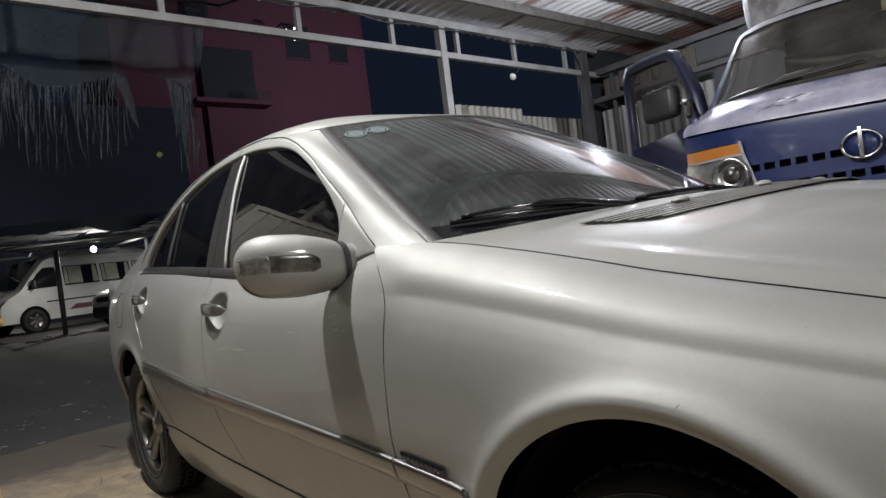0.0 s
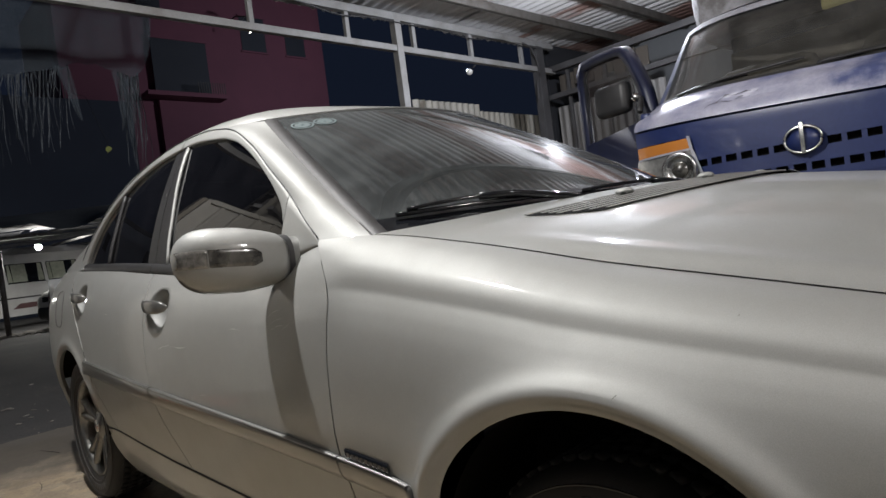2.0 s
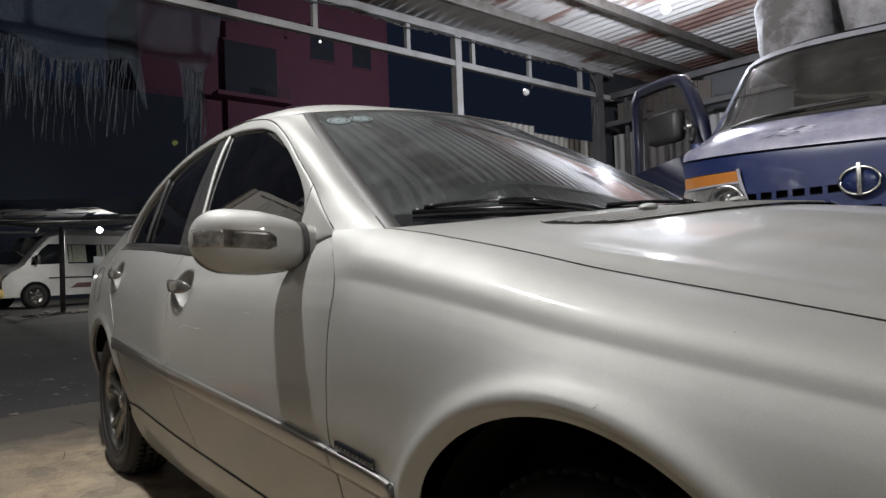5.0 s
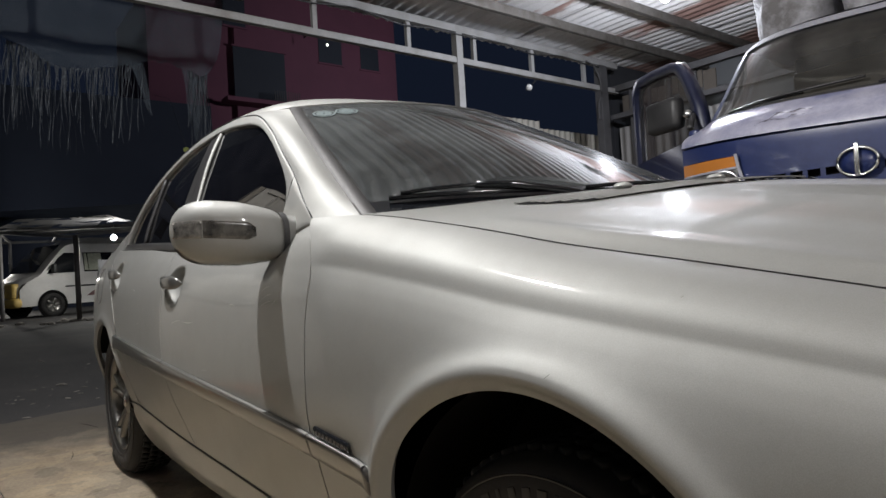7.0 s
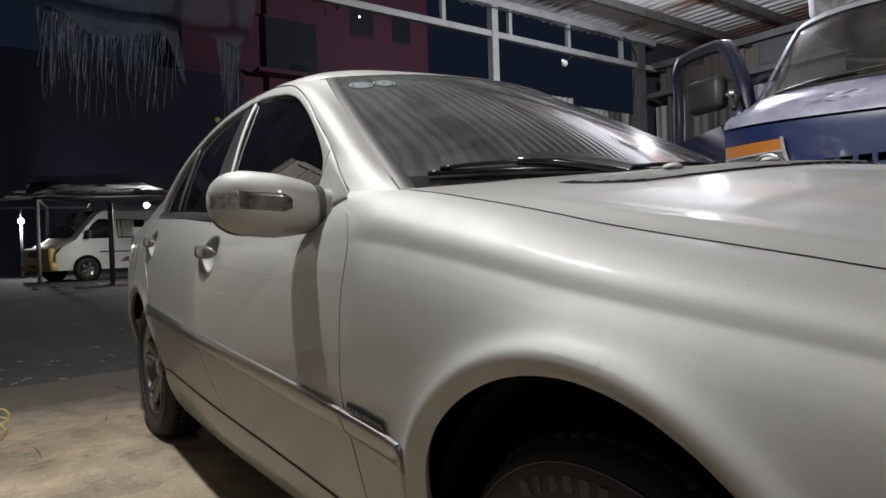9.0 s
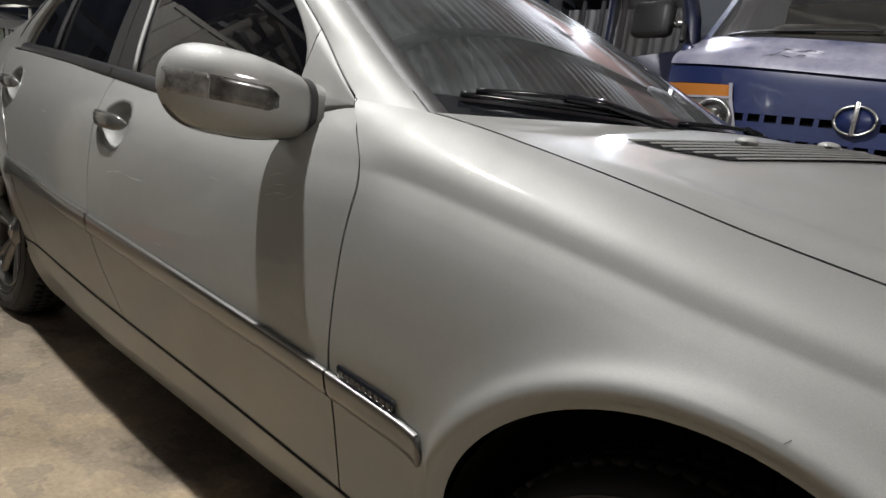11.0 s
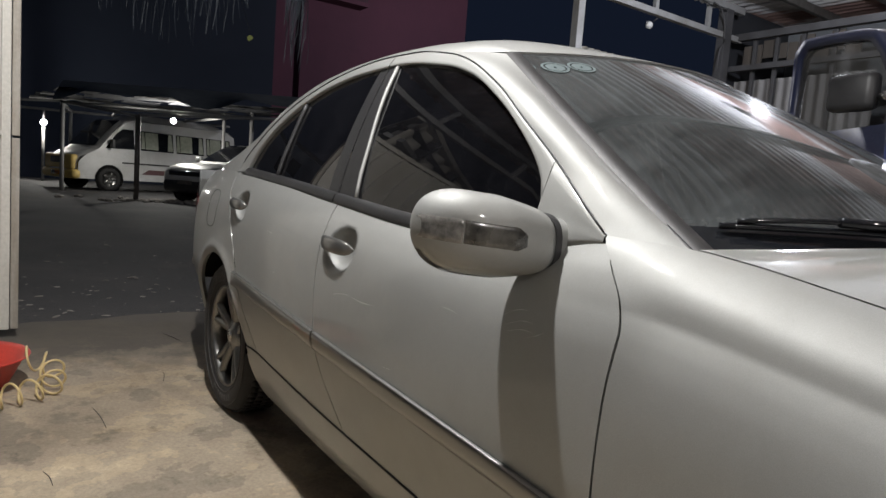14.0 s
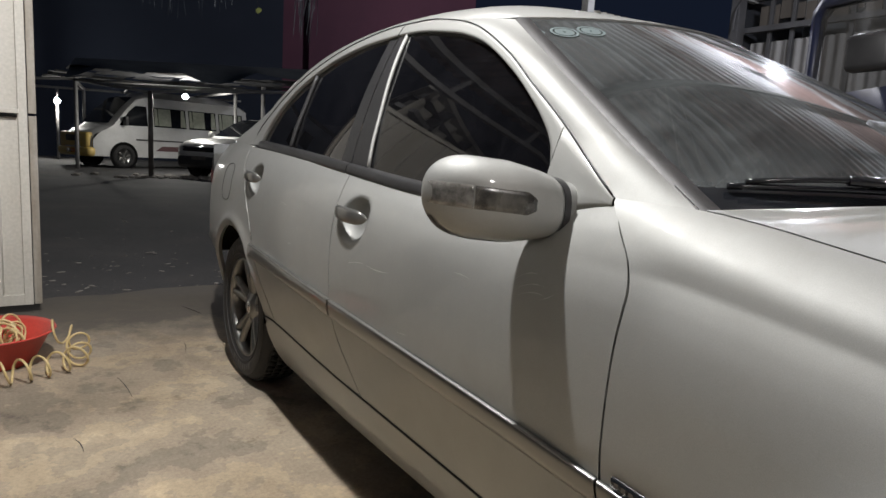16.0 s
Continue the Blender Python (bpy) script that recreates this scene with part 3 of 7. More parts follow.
# ---- the silver saloon ----
# x runs forwards along the car from the front axle, y to its left, z up
AXLE_F, AXLE_R, HUB, TRACK = -0.03, -2.705, 0.316, 0.79
ARCH = 0.343

half_plan = slope_limited([-3.76, -3.70, -3.55, -3.3, -2.95, -2.36, -1.6, -0.6, 0.0, 0.30, 0.50, 0.62, 0.70, 0.75],
                          [0.40, 0.60, 0.705, 0.775, 0.822, 0.846, 0.866, 0.864, 0.862, 0.846, 0.80, 0.72, 0.60, 0.40])
belt = slope_limited([-3.7, -3.3, -2.9, -2.66, -2.2, -1.73, -1.29, -0.95, -0.715, -0.6], [0.985, 1.0, 1.005, 0.998, 0.975, 0.945, 0.915, 0.905, 0.945, 0.955])
shut_z = slope_limited([-0.72, -0.6, -0.5, -0.4, -0.28, -0.19, -0.10, 0.0, 0.1, 0.2, 0.31, 0.45, 0.62, 0.75],
                       [0.958, 0.953, 0.940, 0.922, 0.900, 0.882, 0.863, 0.845, 0.828, 0.810, 0.789, 0.757, 0.70, 0.63])
door_in = slope_limited([-0.5, 0.0, 0.3, 0.45, 0.6, 0.70, 0.79, 0.9, 1.0, 1.1], [0.0, 0.0, 0.0005, 0.0030, 0.0085, 0.0150, 0.0255, 0.0480, 0.080, 0.12])
wing_in = slope_limited([0.0, 0.30, 0.42, 0.52, 0.62, 0.70, 0.74, 0.765, 0.780, 0.784, 0.81, 0.84, 0.88, 0.92, 0.96, 0.985, 1.0],
                        [0.0, 0.000, 0.0008, 0.0042, 0.0112, 0.0212, 0.0282, 0.0332, 0.0363, 0.0370, 0.0398, 0.0435, 0.0528, 0.0712, 0.0985, 0.1232, 0.144])
low_in = slope_limited([0.10, 0.17, 0.22, 0.28, 0.34, 0.40, 0.46, 0.50, 0.54, 0.58, 0.60], [0.19, 0.125, 0.096, 0.074, 0.057, 0.0405, 0.0240, 0.0135, 0.005, 0.0005, 0.0])
sill_z = slope_limited([-2.36, -2.2, -1.6, -1.07, -0.62, -0.3], [0.368, 0.360, 0.333, 0.310, 0.283, 0.268])
strip_z = slope_limited([-2.5, -2.38, -1.63, -1.08, -0.785, -0.626, -0.40], [0.640, 0.635, 0.594, 0.562, 0.543, 0.530, 0.512])
gap_wing = slope_limited([0.15, 0.28, 0.50, 0.65, 0.74, 0.82, 0.865, 0.91, 0.955], [-0.652, -0.643, -0.628, -0.627, -0.625, -0.620, -0.634, -0.672, -0.715])
gap_mid = slope_limited([0.20, 0.30, 0.36, 0.48, 0.58, 0.70, 0.87, 0.95, 1.4], [-1.49, -1.515, -1.545, -1.608, -1.632, -1.650, -1.665, -1.69, -1.74])
gap_rear = slope_limited([0.30, 0.36, 0.45, 0.556, 0.695, 0.80, 0.89, 0.97, 1.0], [-2.235, -2.252, -2.29, -2.345, -2.435, -2.525, -2.61, -2.69, -2.72])
wide_in = slope_limited([-3.3, -2.9, -2.65, -2.45, -1.6, -0.6], [0.15, 0.125, 0.106, 0.096, 0.082, 0.080])
lean_in = slope_limited([0.0, 0.08, 0.15, 0.29, 0.40, 0.45, 0.50], [0.0, 0.020, 0.045, 0.098, 0.155, 0.192, 0.24])
seam_z = slope_limited([-0.715, -0.84, -1.03, -1.165, -1.36, -1.46, -1.63, -1.79, -2.02, -2.29, -2.52, -2.72, -2.86],
                       [0.957, 1.045, 1.166, 1.250, 1.338, 1.364, 1.388, 1.390, 1.366, 1.302, 1.210, 1.100, 1.008])
light_z = slope_limited([-0.895, -0.915, -0.955, -1.0, -1.13, -1.30, -1.44, -1.68, -1.90, -2.10, -2.32, -2.47, -2.60, -2.68],
                        [1.000, 1.040, 1.082, 1.120, 1.208, 1.290, 1.326, 1.353, 1.346, 1.320, 1.258, 1.192, 1.105, 1.018])


ARCHES = ((-0.050, 0.339, 0.340, 0.026), (-2.70, 0.335, 0.335, 0.014))
bulge_of = slope_limited([0.0, 0.008, 0.018, 0.024, 0.030, 0.040, 0.052, 0.07, 0.10, 0.15, 0.22], [0.30, 0.55, 0.92, 1.0, 0.99, 0.80, 0.50, 0.29, 0.13, 0.04, 0.0])


def flare(x, z):
    f = 0.0
    for cx, cz, rad, amount in ARCHES:
        f += amount * bulge_of(max(math.hypot(x - cx, z - cz) - rad, 0.0))
    return f if z > 0.3 else f * max(0.0, (z - 0.12) / 0.18)


HANDLES = ((-1.545, 0.832), (-2.455, 0.880))
scoop = slope_limited([0.0, 0.35, 0.60, 0.80, 0.92, 1.0], [1.0, 0.97, 0.84, 0.55, 0.22, 0.0])


def door_y(x, z, bowl=False):
    h = (z - 0.5) / (belt(x) - 0.5)
    dip = 0.0
    if bowl:
        for hx, hz in HANDLES:
            r = math.hypot((x - hx) / 0.079, (z - hz + 0.004) / 0.060)
            if r < 1:
                dip = 0.038 * scoop(r)
    # the wing's crease runs out over the front corner of the door
    w = min(max((x + 0.84) / 0.14, 0.0), 1.0)
    dip += 0.0035 * w * w * (3 - 2 * w) * max(0.0, 1 - abs(z - 0.856) / 0.055)
    return half_plan(x) - dip - door_in(h) - low_in(min(z, 0.6)) + flare(x, z)


wing_end = slope_limited([-0.73, -0.70, -0.62, -0.55, -0.45, -0.35, 0.8], [0.079, 0.082, 0.104, 0.124, 0.138, 0.144, 0.144])


def wing_yz(x, h):
    z = 0.5 + h * (shut_z(x) - 0.5)
    d = wing_in(min(max(h, 0.0), 1.0))
    # towards the door the wing takes the door's section
    t = min(max((x + 0.67) / 0.14, 0.0), 1.0)
    u = min(max((h - 0.84) / 0.16, 0.0), 1.0)
    keep = max(t * t * (3 - 2 * t), u * u * (3 - 2 * u))
    if d > 0.0366:
        d = 0.0366 + (d - 0.0366) * (wing_end(x) - 0.0366) / (0.144 - 0.0366)
    d = keep * d + (1 - keep) * door_in((z - 0.5) / (belt(min(x, -0.6)) - 0.5))
    return half_plan(x) - d - low_in(min(z, 0.6)) + flare(x, z), z


def cabin_y(x, z):
    return half_plan(x) - wide_in(x) - lean_in(min(max(z - belt(x), 0.0), 0.5))


def field(xa, xb, z0, z1, ymap, nu=24, nv=24, side=-1, push=0.0):
    """A panel between two upright edges xa(z), xb(z) and two lines z0(x), z1(x) on the side of the body."""
    P = np.zeros((nu, nv, 3))
    for i in range(nu):
        for j in range(nv):
            u, v = i / (nu - 1), j / (nv - 1)
            z = 0.6
            for _ in range(6):
                x = xa(z) + (xb(z) - xa(z)) * u
                z = z0(x) + (z1(x) - z0(x)) * v
            P[i, j] = (x, side * (ymap(x, z) - push), z)
    return P


GAP = 0.0022
car = thing("saloon_car", "dusty silver four-door saloon car parked on the concrete floor", "car")
INSIDE = (-1.5, 0.0, 0.7)


def arch_z(x, which, else_z):
    cx, cz, rad, _ = ARCHES[which]
    d = rad ** 2 - (x - cx) ** 2
    return cz + math.sqrt(d) if d > 0 else else_z


def front_wing(side):
    cx, cz, rad, _ = ARCHES[0]

    def place(x0, h):
        ease = max(0.0, 1.0 - (x0 + 0.635) / 0.27)
        x = x0
        for _ in range(3):
            y, z = wing_yz(x, h)
            x = x0 + ease * (gap_wing(z) + GAP + 0.635)
        return (x, side * y, z)

    back = list(np.linspace(-0.635, cx - rad, 11))
    xs = back[:-1] + [cx - rad * math.cos(a) for a in np.linspace(0, math.pi, 49)] + list(np.linspace(cx + rad + 0.02, 0.60, 9))
    nv = 64
    P = np.zeros((len(xs), nv, 3))
    for i, x0 in enumerate(xs):
        zb = arch_z(x0, 0, cz)
        hb = (zb - 0.5) / (shut_z(x0) - 0.5)
        for j in range(nv):
            # rows crowd towards the lip below and the shoulder above
            h = hb + (0.60 - hb) * (j / 26) if j <= 26 else 0.60 + 0.40 * (j - 26) / (nv - 27)
            P[i, j] = place(x0, h)
    wing = sheet("front_wing", P, SILVER, car, 0.02, inward=(cx, 0, cz))
    F = np.zeros((11, 10, 3))
    for i, x0 in enumerate(back):
        for j in range(10):
            z = 0.2 + (cz - 0.2) * j / 9
            F[i, j] = place(x0, (z - 0.5) / (shut_z(x0) - 0.5))
    bm = bmesh.new()
    add_grid(bm, F)
    part("wing_foot", bm, SILVER, wing)
    return wing


def door_panel(name, side, xa, xb):
    door = new(name)
    door.parent = car
    z0 = lambda x: sill_z(x) + GAP
    P = field(lambda z: xa(z) + GAP, lambda z: xb(z) - GAP, z0, belt, lambda x, z: door_y(x, z, True), 120, 84, side)
    sheet("door_skin", P, SILVER, door, 0.02, inward=INSIDE)
    return door


def strip_on(parent, side, x0, x1, tip):
    """Body-coloured rubbing strip with a bright upper edge."""
    n, prof = 40, [(0.000, 0.000), (0.0080, 0.0005), (0.0115, 0.004), (0.0125, 0.014), (0.0120, 0.030), (0.0095, 0.044), (0.004, 0.052), (0.0, 0.0525)]
    bm = bmesh.new()
    P = np.zeros((n, len(prof), 3))
    for i in range(n):
        x = x0 + (x1 - x0) * i / (n - 1)
        k = 1.0
        if tip:
            k = math.sqrt(max(0.0, 1 - max(0.0, (x - (x1 - 0.016)) / 0.016) ** 2)) * 0.97 + 0.03
        top = strip_z(x)
        for j, (o, d) in enumerate(prof):
            z = top - 0.0237 + (0.0237 - d) * k
            P[i, j] = (x, side * (door_y(x, z) + o * (0.35 + 0.65 * k) - 0.001), z)
    add_grid(bm, P)
    strip = part("rubbing_strip", bm, STRIP_PAINT, parent, "glossy silver rubbing strip")
    bm = bmesh.new()
    Q = np.zeros((n, 4, 3))
    for i in range(n):
        x = x0 + (x1 - x0 - (0.012 if tip else 0.0)) * i / (n - 1)
        top = strip_z(x)
        for j, (o, d) in enumerate(((0.002, -0.0016), (0.0085, -0.0014), (0.0120, 0.0012), (0.0105, 0.0022))):
            Q[i, j] = (x, side * (door_y(x, top - d) + o), top - d)
    add_grid(bm, Q)
    part("bright_trim", bm, TRIM, parent, "thin bright metal trim along the rubbing strip")
    return strip


def pane(name, parent, side, xa, xb, top, bottom, inset=0.010, mat=None, nu=16, nv=12, label=""):
    P = np.zeros((nu, nv, 3))
    for i in range(nu):
        for j in range(nv):
            u, v = i / (nu - 1), j / (nv - 1)
            z = 1.1
            for _ in range(6):
                x = xa(z) + (xb(z) - xa(z)) * u
                z = bottom(x) + (max(top(x), bottom(x) + 0.002) - bottom(x)) * v
            P[i, j] = (x, cabin_y(x, z), z)
    # glass is evenly curved: the nearest surface of second order
    X, Z = P[:, :, 0].ravel() + 1.7, P[:, :, 2].ravel() - 1.1
    T = np.stack([np.ones_like(X), X, Z, X * Z, Z * Z, X * X], 1)
    k = np.linalg.lstsq(T, P[:, :, 1].ravel(), rcond=None)[0]
    P[:, :, 1] = side * ((T @ k).reshape(nu, nv) - inset)
    bm = bmesh.new()
    add_grid(bm, P)
    return part(name, bm, mat or GLASS_SIDE, parent, label)


def frame_band(parent, side, x0, x1, low, high, n=40, name="door_frame", rim=0.014, lift=0.004):
    nv = 7
    P = np.zeros((n, nv + 2, 3))
    for i in range(n):
        x = x0 + (x1 - x0) * i / (n - 1)
        a, b = low(x), high(x) - 0.0015
        P[i, 0] = (x, side * (cabin_y(x, a) - rim), a)
        for j in range(nv):
            z = a + (b - a) * j / (nv - 1)
            P[i, j + 1] = (x, side * (cabin_y(x, z) + (lift if 0 < j < nv - 1 else lift * 0.25)), z)
        P[i, nv + 1] = (x, side * (cabin_y(x, b) - 0.02), b)
    bm = bmesh.new()
    add_grid(bm, P)
    return part(name, bm, SILVER, parent)


def belt_rubber(parent, side, x0, x1):
    n = 30
    prof = [(0.0, -0.004), (0.006, -0.003), (0.009, 0.006), (0.008, 0.020), (0.003, 0.027), (-0.012, 0.028)]
    P = np.zeros((n, len(prof), 3))
    for i in range(n):
        x = x0 + (x1 - x0) * i / (n - 1)
        for j, (o, d) in enumerate(prof):
            z = belt(x) + d
            P[i, j] = (x, side * (cabin_y(x, z) + o), z)
    bm = bmesh.new()
    add_grid(bm, P)
    part("window_seal", bm, BLACK, parent, "black rubber window seal")


def door_handle(parent, side, x, z):
    """Broad grip before a scooped bowl."""
    n, m = 21, 14
    P = np.zeros((n, m + 1, 3))
    for i in range(n):
        t = i / (n - 1)
        dx = -0.090 + 0.168 * t
        end = max(0.02, 1 - abs(2 * t - 1) ** 5)
        out = 0.003 + 0.020 * math.sin(math.pi * t) ** 0.45
        hz, ho = 0.0200 * end ** 0.5, 0.0105 * end ** 0.5
        zc = z + 0.006 - 0.007 * t
        for j in range(m + 1):
            b = 2 * math.pi * j / m
            c, sn = math.cos(b), math.sin(b)
            P[i, j] = (x + dx, side * (door_y(x + dx, zc) + out + ho * math.copysign(abs(c) ** 0.7, c)), zc + hz * math.copysign(abs(sn) ** 0.7, sn))
    bm = bmesh.new()
    add_grid(bm, P)
    bmesh.ops.remove_doubles(bm, verts=bm.verts, dist=1e-5)
    bmesh.ops.holes_fill(bm, edges=[e for e in bm.edges if e.is_boundary], sides=0)
    part("handle", bm, STRIP_PAINT, parent)


def wheel(x, side, turn=0.0, name="wheel", track=TRACK, size=1.0):
    w = new(name)
    w.parent = car
    w.matrix_world = pose(x, side * (track - 0.100), HUB * size, 0, turn, 0 if side < 0 else 180) @ Matrix.Diagonal((size, 1, size, 1))
    # local: outer face towards -y
    prof = [(0.205, 0.085), (0.222, 0.096), (0.255, 0.103), (0.285, 0.100), (0.303, 0.088), (0.312, 0.070), (0.316, 0.045), (0.316, -0.045), (0.312, -0.070), (0.303, -0.088), (0.285, -0.100), (0.255, -0.103), (0.222, -0.096), (0.205, -0.085)]
    bm = bmesh.new()
    add_lathe(bm, [(r, a) for r, a in prof], Matrix(), 72)
    tyre = part("tyre", bm, SIDEWALL, w)
    for start in (1.25, 1.25 + math.pi):
        for k, wide in enumerate((0.030, 0.010, 0.022, 0.022, 0.020, 0.018, 0.010, 0.024)):
            a = start + 0.118 * k
            bm = bmesh.new()
            m = Matrix.Rotation(-a, 4, "Y") @ Matrix.Translation((0.258, -0.1015, 0))
            add_box(bm, -0.012, -0.0022, -wide / 2.4, 0.012, 0.003, wide / 2.4, 0.001, m)
            part("raised_mark", bm, LETTER, tyre)
    for rr, yy in ((0.287, -0.1005), (0.232, -0.1000)):
        bm = bmesh.new()
        add_tube(bm, [(rr * math.cos(a), yy, rr * math.sin(a)) for a in np.linspace(0, 2 * math.pi, 97)[:-1]], 0.0018, 5, closed=True)
        part("raised_ring", bm, LETTER, tyre)
    bm = bmesh.new()
    for ring in (-0.052, -0.018, 0.018, 0.052):
        n = 64
        for k in range(n):
            a = 2 * math.pi * (k + 0.3 * (ring > 0)) / n
            m = Matrix.Rotation(-a, 4, "Y") @ Matrix.Translation((0.3175, ring, 0)) @ Matrix.Rotation(0.35 * (1 if ring > 0 else -1), 4, "X")
            add_box(bm, -0.005, -0.0135, -0.0115, 0.003, 0.0135, 0.0115, 0, m)
    part("tread", bm, RUBBER, tyre)
    bm = bmesh.new()
    add_lathe(bm, [(0.204, 0.09), (0.196, 0.06), (0.19, -0.05), (0.196, -0.078), (0.203, -0.090), (0.211, -0.0925), (0.2125, -0.087), (0.206, -0.080)], Matrix(), 72)
    # five split spokes, dished towards the hub
    for s in range(5):
        a0 = 2 * math.pi * s / 5 + 0.31
        for off in (-0.19, 0.19):
            n = 9
            P = np.zeros((n, 4, 3))
            for i in range(n):
                t = i / (n - 1)
                r = 0.045 + 0.156 * t
                ang = a0 + off * (0.55 + 0.45 * t)
                half = 0.019 - 0.005 * t
                yo = -0.058 - 0.024 * t ** 1.5 - 0.006 * math.sin(math.pi * t)
                c, sn = math.cos(ang), math.sin(ang)
                for j, (q, d) in enumerate(((-half, 0.022), (-half * 0.7, 0.0), (half * 0.7, 0.0), (half, 0.022))):
                    P[i, j] = (r * c - q * sn, yo + d, r * sn + q * c)
            add_grid(bm, P)
    add_lathe(bm, [(0.001, -0.073), (0.030, -0.073), (0.036, -0.068), (0.062, -0.060), (0.068, -0.035)], Matrix(), 32)
    part("rim", bm, ALLOY, w, "dusty five-spoke alloy rim")
    bm = bmesh.new()
    add_lathe(bm, [(0.001, 0.0), (0.14, 0.0), (0.14, 0.03), (0.001, 0.03)], Matrix(), 40)
    part("brake_disc", bm, DULL_STEEL, w)
    bm = bmesh.new()
    add_lathe(bm, [(0.001, -0.077), (0.024, -0.0765), (0.0275, -0.073)], Matrix(), 24)
    part("centre_cap", bm, CHROME, w)
    return w


def wing_mirror(parent, side):
    mir = new("wing_mirror")
    mir.parent = parent
    # housing: a rounded shell, blunt in front, cut flat behind
    def shell(a, b, grow=0.0):
        # a runs from the root (0) to the tip (1), b round the shell
        y = 0.812 + 0.206 * a
        cap = math.sqrt(max(0.0, 1 - max(0.0, (a - 0.62) / 0.38) ** 2.6))
        root = 0.70 + 0.30 * min(1.0, a / 0.42) ** 0.55
        hz = (0.070 * root) * (0.05 + 0.95 * cap)
        hx = (0.074 * root) * (0.10 + 0.90 * cap)
        cx, cz = -0.848 - 0.052 * a - 0.020 * a * a, 0.932 + 0.017 * a
        c, s = math.cos(b), math.sin(b)
        px = math.copysign(abs(c) ** 0.80, c) * (hx + grow)
        pz = math.copysign(abs(s) ** 0.78, s) * (hz + grow)
        if px < 0:
            px *= 0.62
        return (cx + px, side * (y + grow * 0.2), cz + pz)
    na, nb = 30, 40
    bm = bmesh.new()
    P = np.array([[shell(1 - (1 - i / (na - 1)) ** 1.6, 2 * math.pi * j / nb) for j in range(nb + 1)] for i in range(na)])
    add_grid(bm, P)
    bmesh.ops.remove_doubles(bm, verts=bm.verts, dist=1e-5)
    bmesh.ops.holes_fill(bm, edges=[e for e in bm.edges if e.is_boundary], sides=0)
    part("housing", bm, SILVER, mir)
    # smoked indicator strip let into the front
    bm = bmesh.new()
    def lens(a0, a1, lift, name, mat, label, m=18):
        bm = bmesh.new()
        Q = np.zeros((m, 9, 3))
        for i in range(m):
            a = a0 + (a1 - a0) * i / (m - 1)
            top = shell(a, math.pi / 2)[2]
            mid = 0.932 + 0.017 * a
            hz = max(top - mid, 1e-4)
            for j in range(9):
                z = (-0.020 + 0.042 * j / 8) * min(1.0, 0.45 + (a - 0.30) / 0.16)
                k = min(abs(z) / hz, 0.98)
                b = math.copysign(math.asin(k ** (1 / 0.78)), z)
                Q[i, j] = shell(a, b, lift if 0 < j < 8 and 0 < i else -0.001)
        add_grid(bm, Q)
        part(name, bm, mat, mir, label)
    bm.free()
    lens(0.30, 0.80, 0.0012, "indicator_lens", SMOKED, "smoked indicator strip in the mirror housing")
    lens(0.803, 0.995, 0.0020, "indicator_end", LENS_END, "clear ribbed end of the indicator")
    # black base and gasket
    bm = bmesh.new()
    ring = [Vector(shell(0.0, 2 * math.pi * j / nb, 0.0015)) for j in range(nb)]
    c0, z0 = -0.848, 0.932
    ring2 = [Vector((c0 + (v.x - c0) * 1.03, side * 0.800, z0 + (v.z - z0) * 1.03)) for v in ring]
    ring3 = [Vector((c0 + (v.x - c0) * 0.92, side * 0.795, z0 + (v.z - z0) * 0.90)) for v in ring]
    ring4 = [Vector((c0 + 0.004 + (v.x - c0) * 0.96, side * 0.765, z0 - 0.004 + (v.z - z0) * 0.94)) for v in ring]
    def loops(sets):
        rows = [[bm.verts.new(v) for v in r] for r in sets]
        for r0, r1 in zip(rows, rows[1:]):
            for k in range(nb):
                bm.faces.new((r0[k], r0[(k + 1) % nb], r1[(k + 1) % nb], r1[k]))
    loops((ring, ring2))
    part("gasket", bm, BLACK, mir)
    bm = bmesh.new()
    loops((ring2, ring3, ring4))
    part("root", bm, SILVER, mir)
    # thin black edge under the shell
    bm = bmesh.new()
    R = np.array([[shell(0.03 + 0.93 * i / 23, -math.pi * (0.47 + 0.10 * j / 4), 0.0018) for j in range(5)] for i in range(24)])
    add_grid(bm, R)
    part("lower_edge", bm, BLACK, mir)
    bm = bmesh.new()
    G = np.array([[((lambda p: (p[0] - 0.001, p[1], p[2]))(shell(0.08 + 0.86 * i / 10, math.pi * (0.62 + 0.76 * j / 8), -0.004))) for j in range(9)] for i in range(11)])
    add_grid(bm, G)
    part("mirror_glass", bm, CHROME, mir)
    return mir


def roof_rail(x, side):
    z = seam_z(x)
    return (x, side * (cabin_y(x, z) + 0.002), z)


roof_mid = slope_limited([-0.9, -1.13, -1.3, -1.5, -1.75, -2.0, -2.25, -2.5, -2.65], [1.345, 1.392, 1.420, 1.446, 1.459, 1.460, 1.449, 1.408, 1.362])


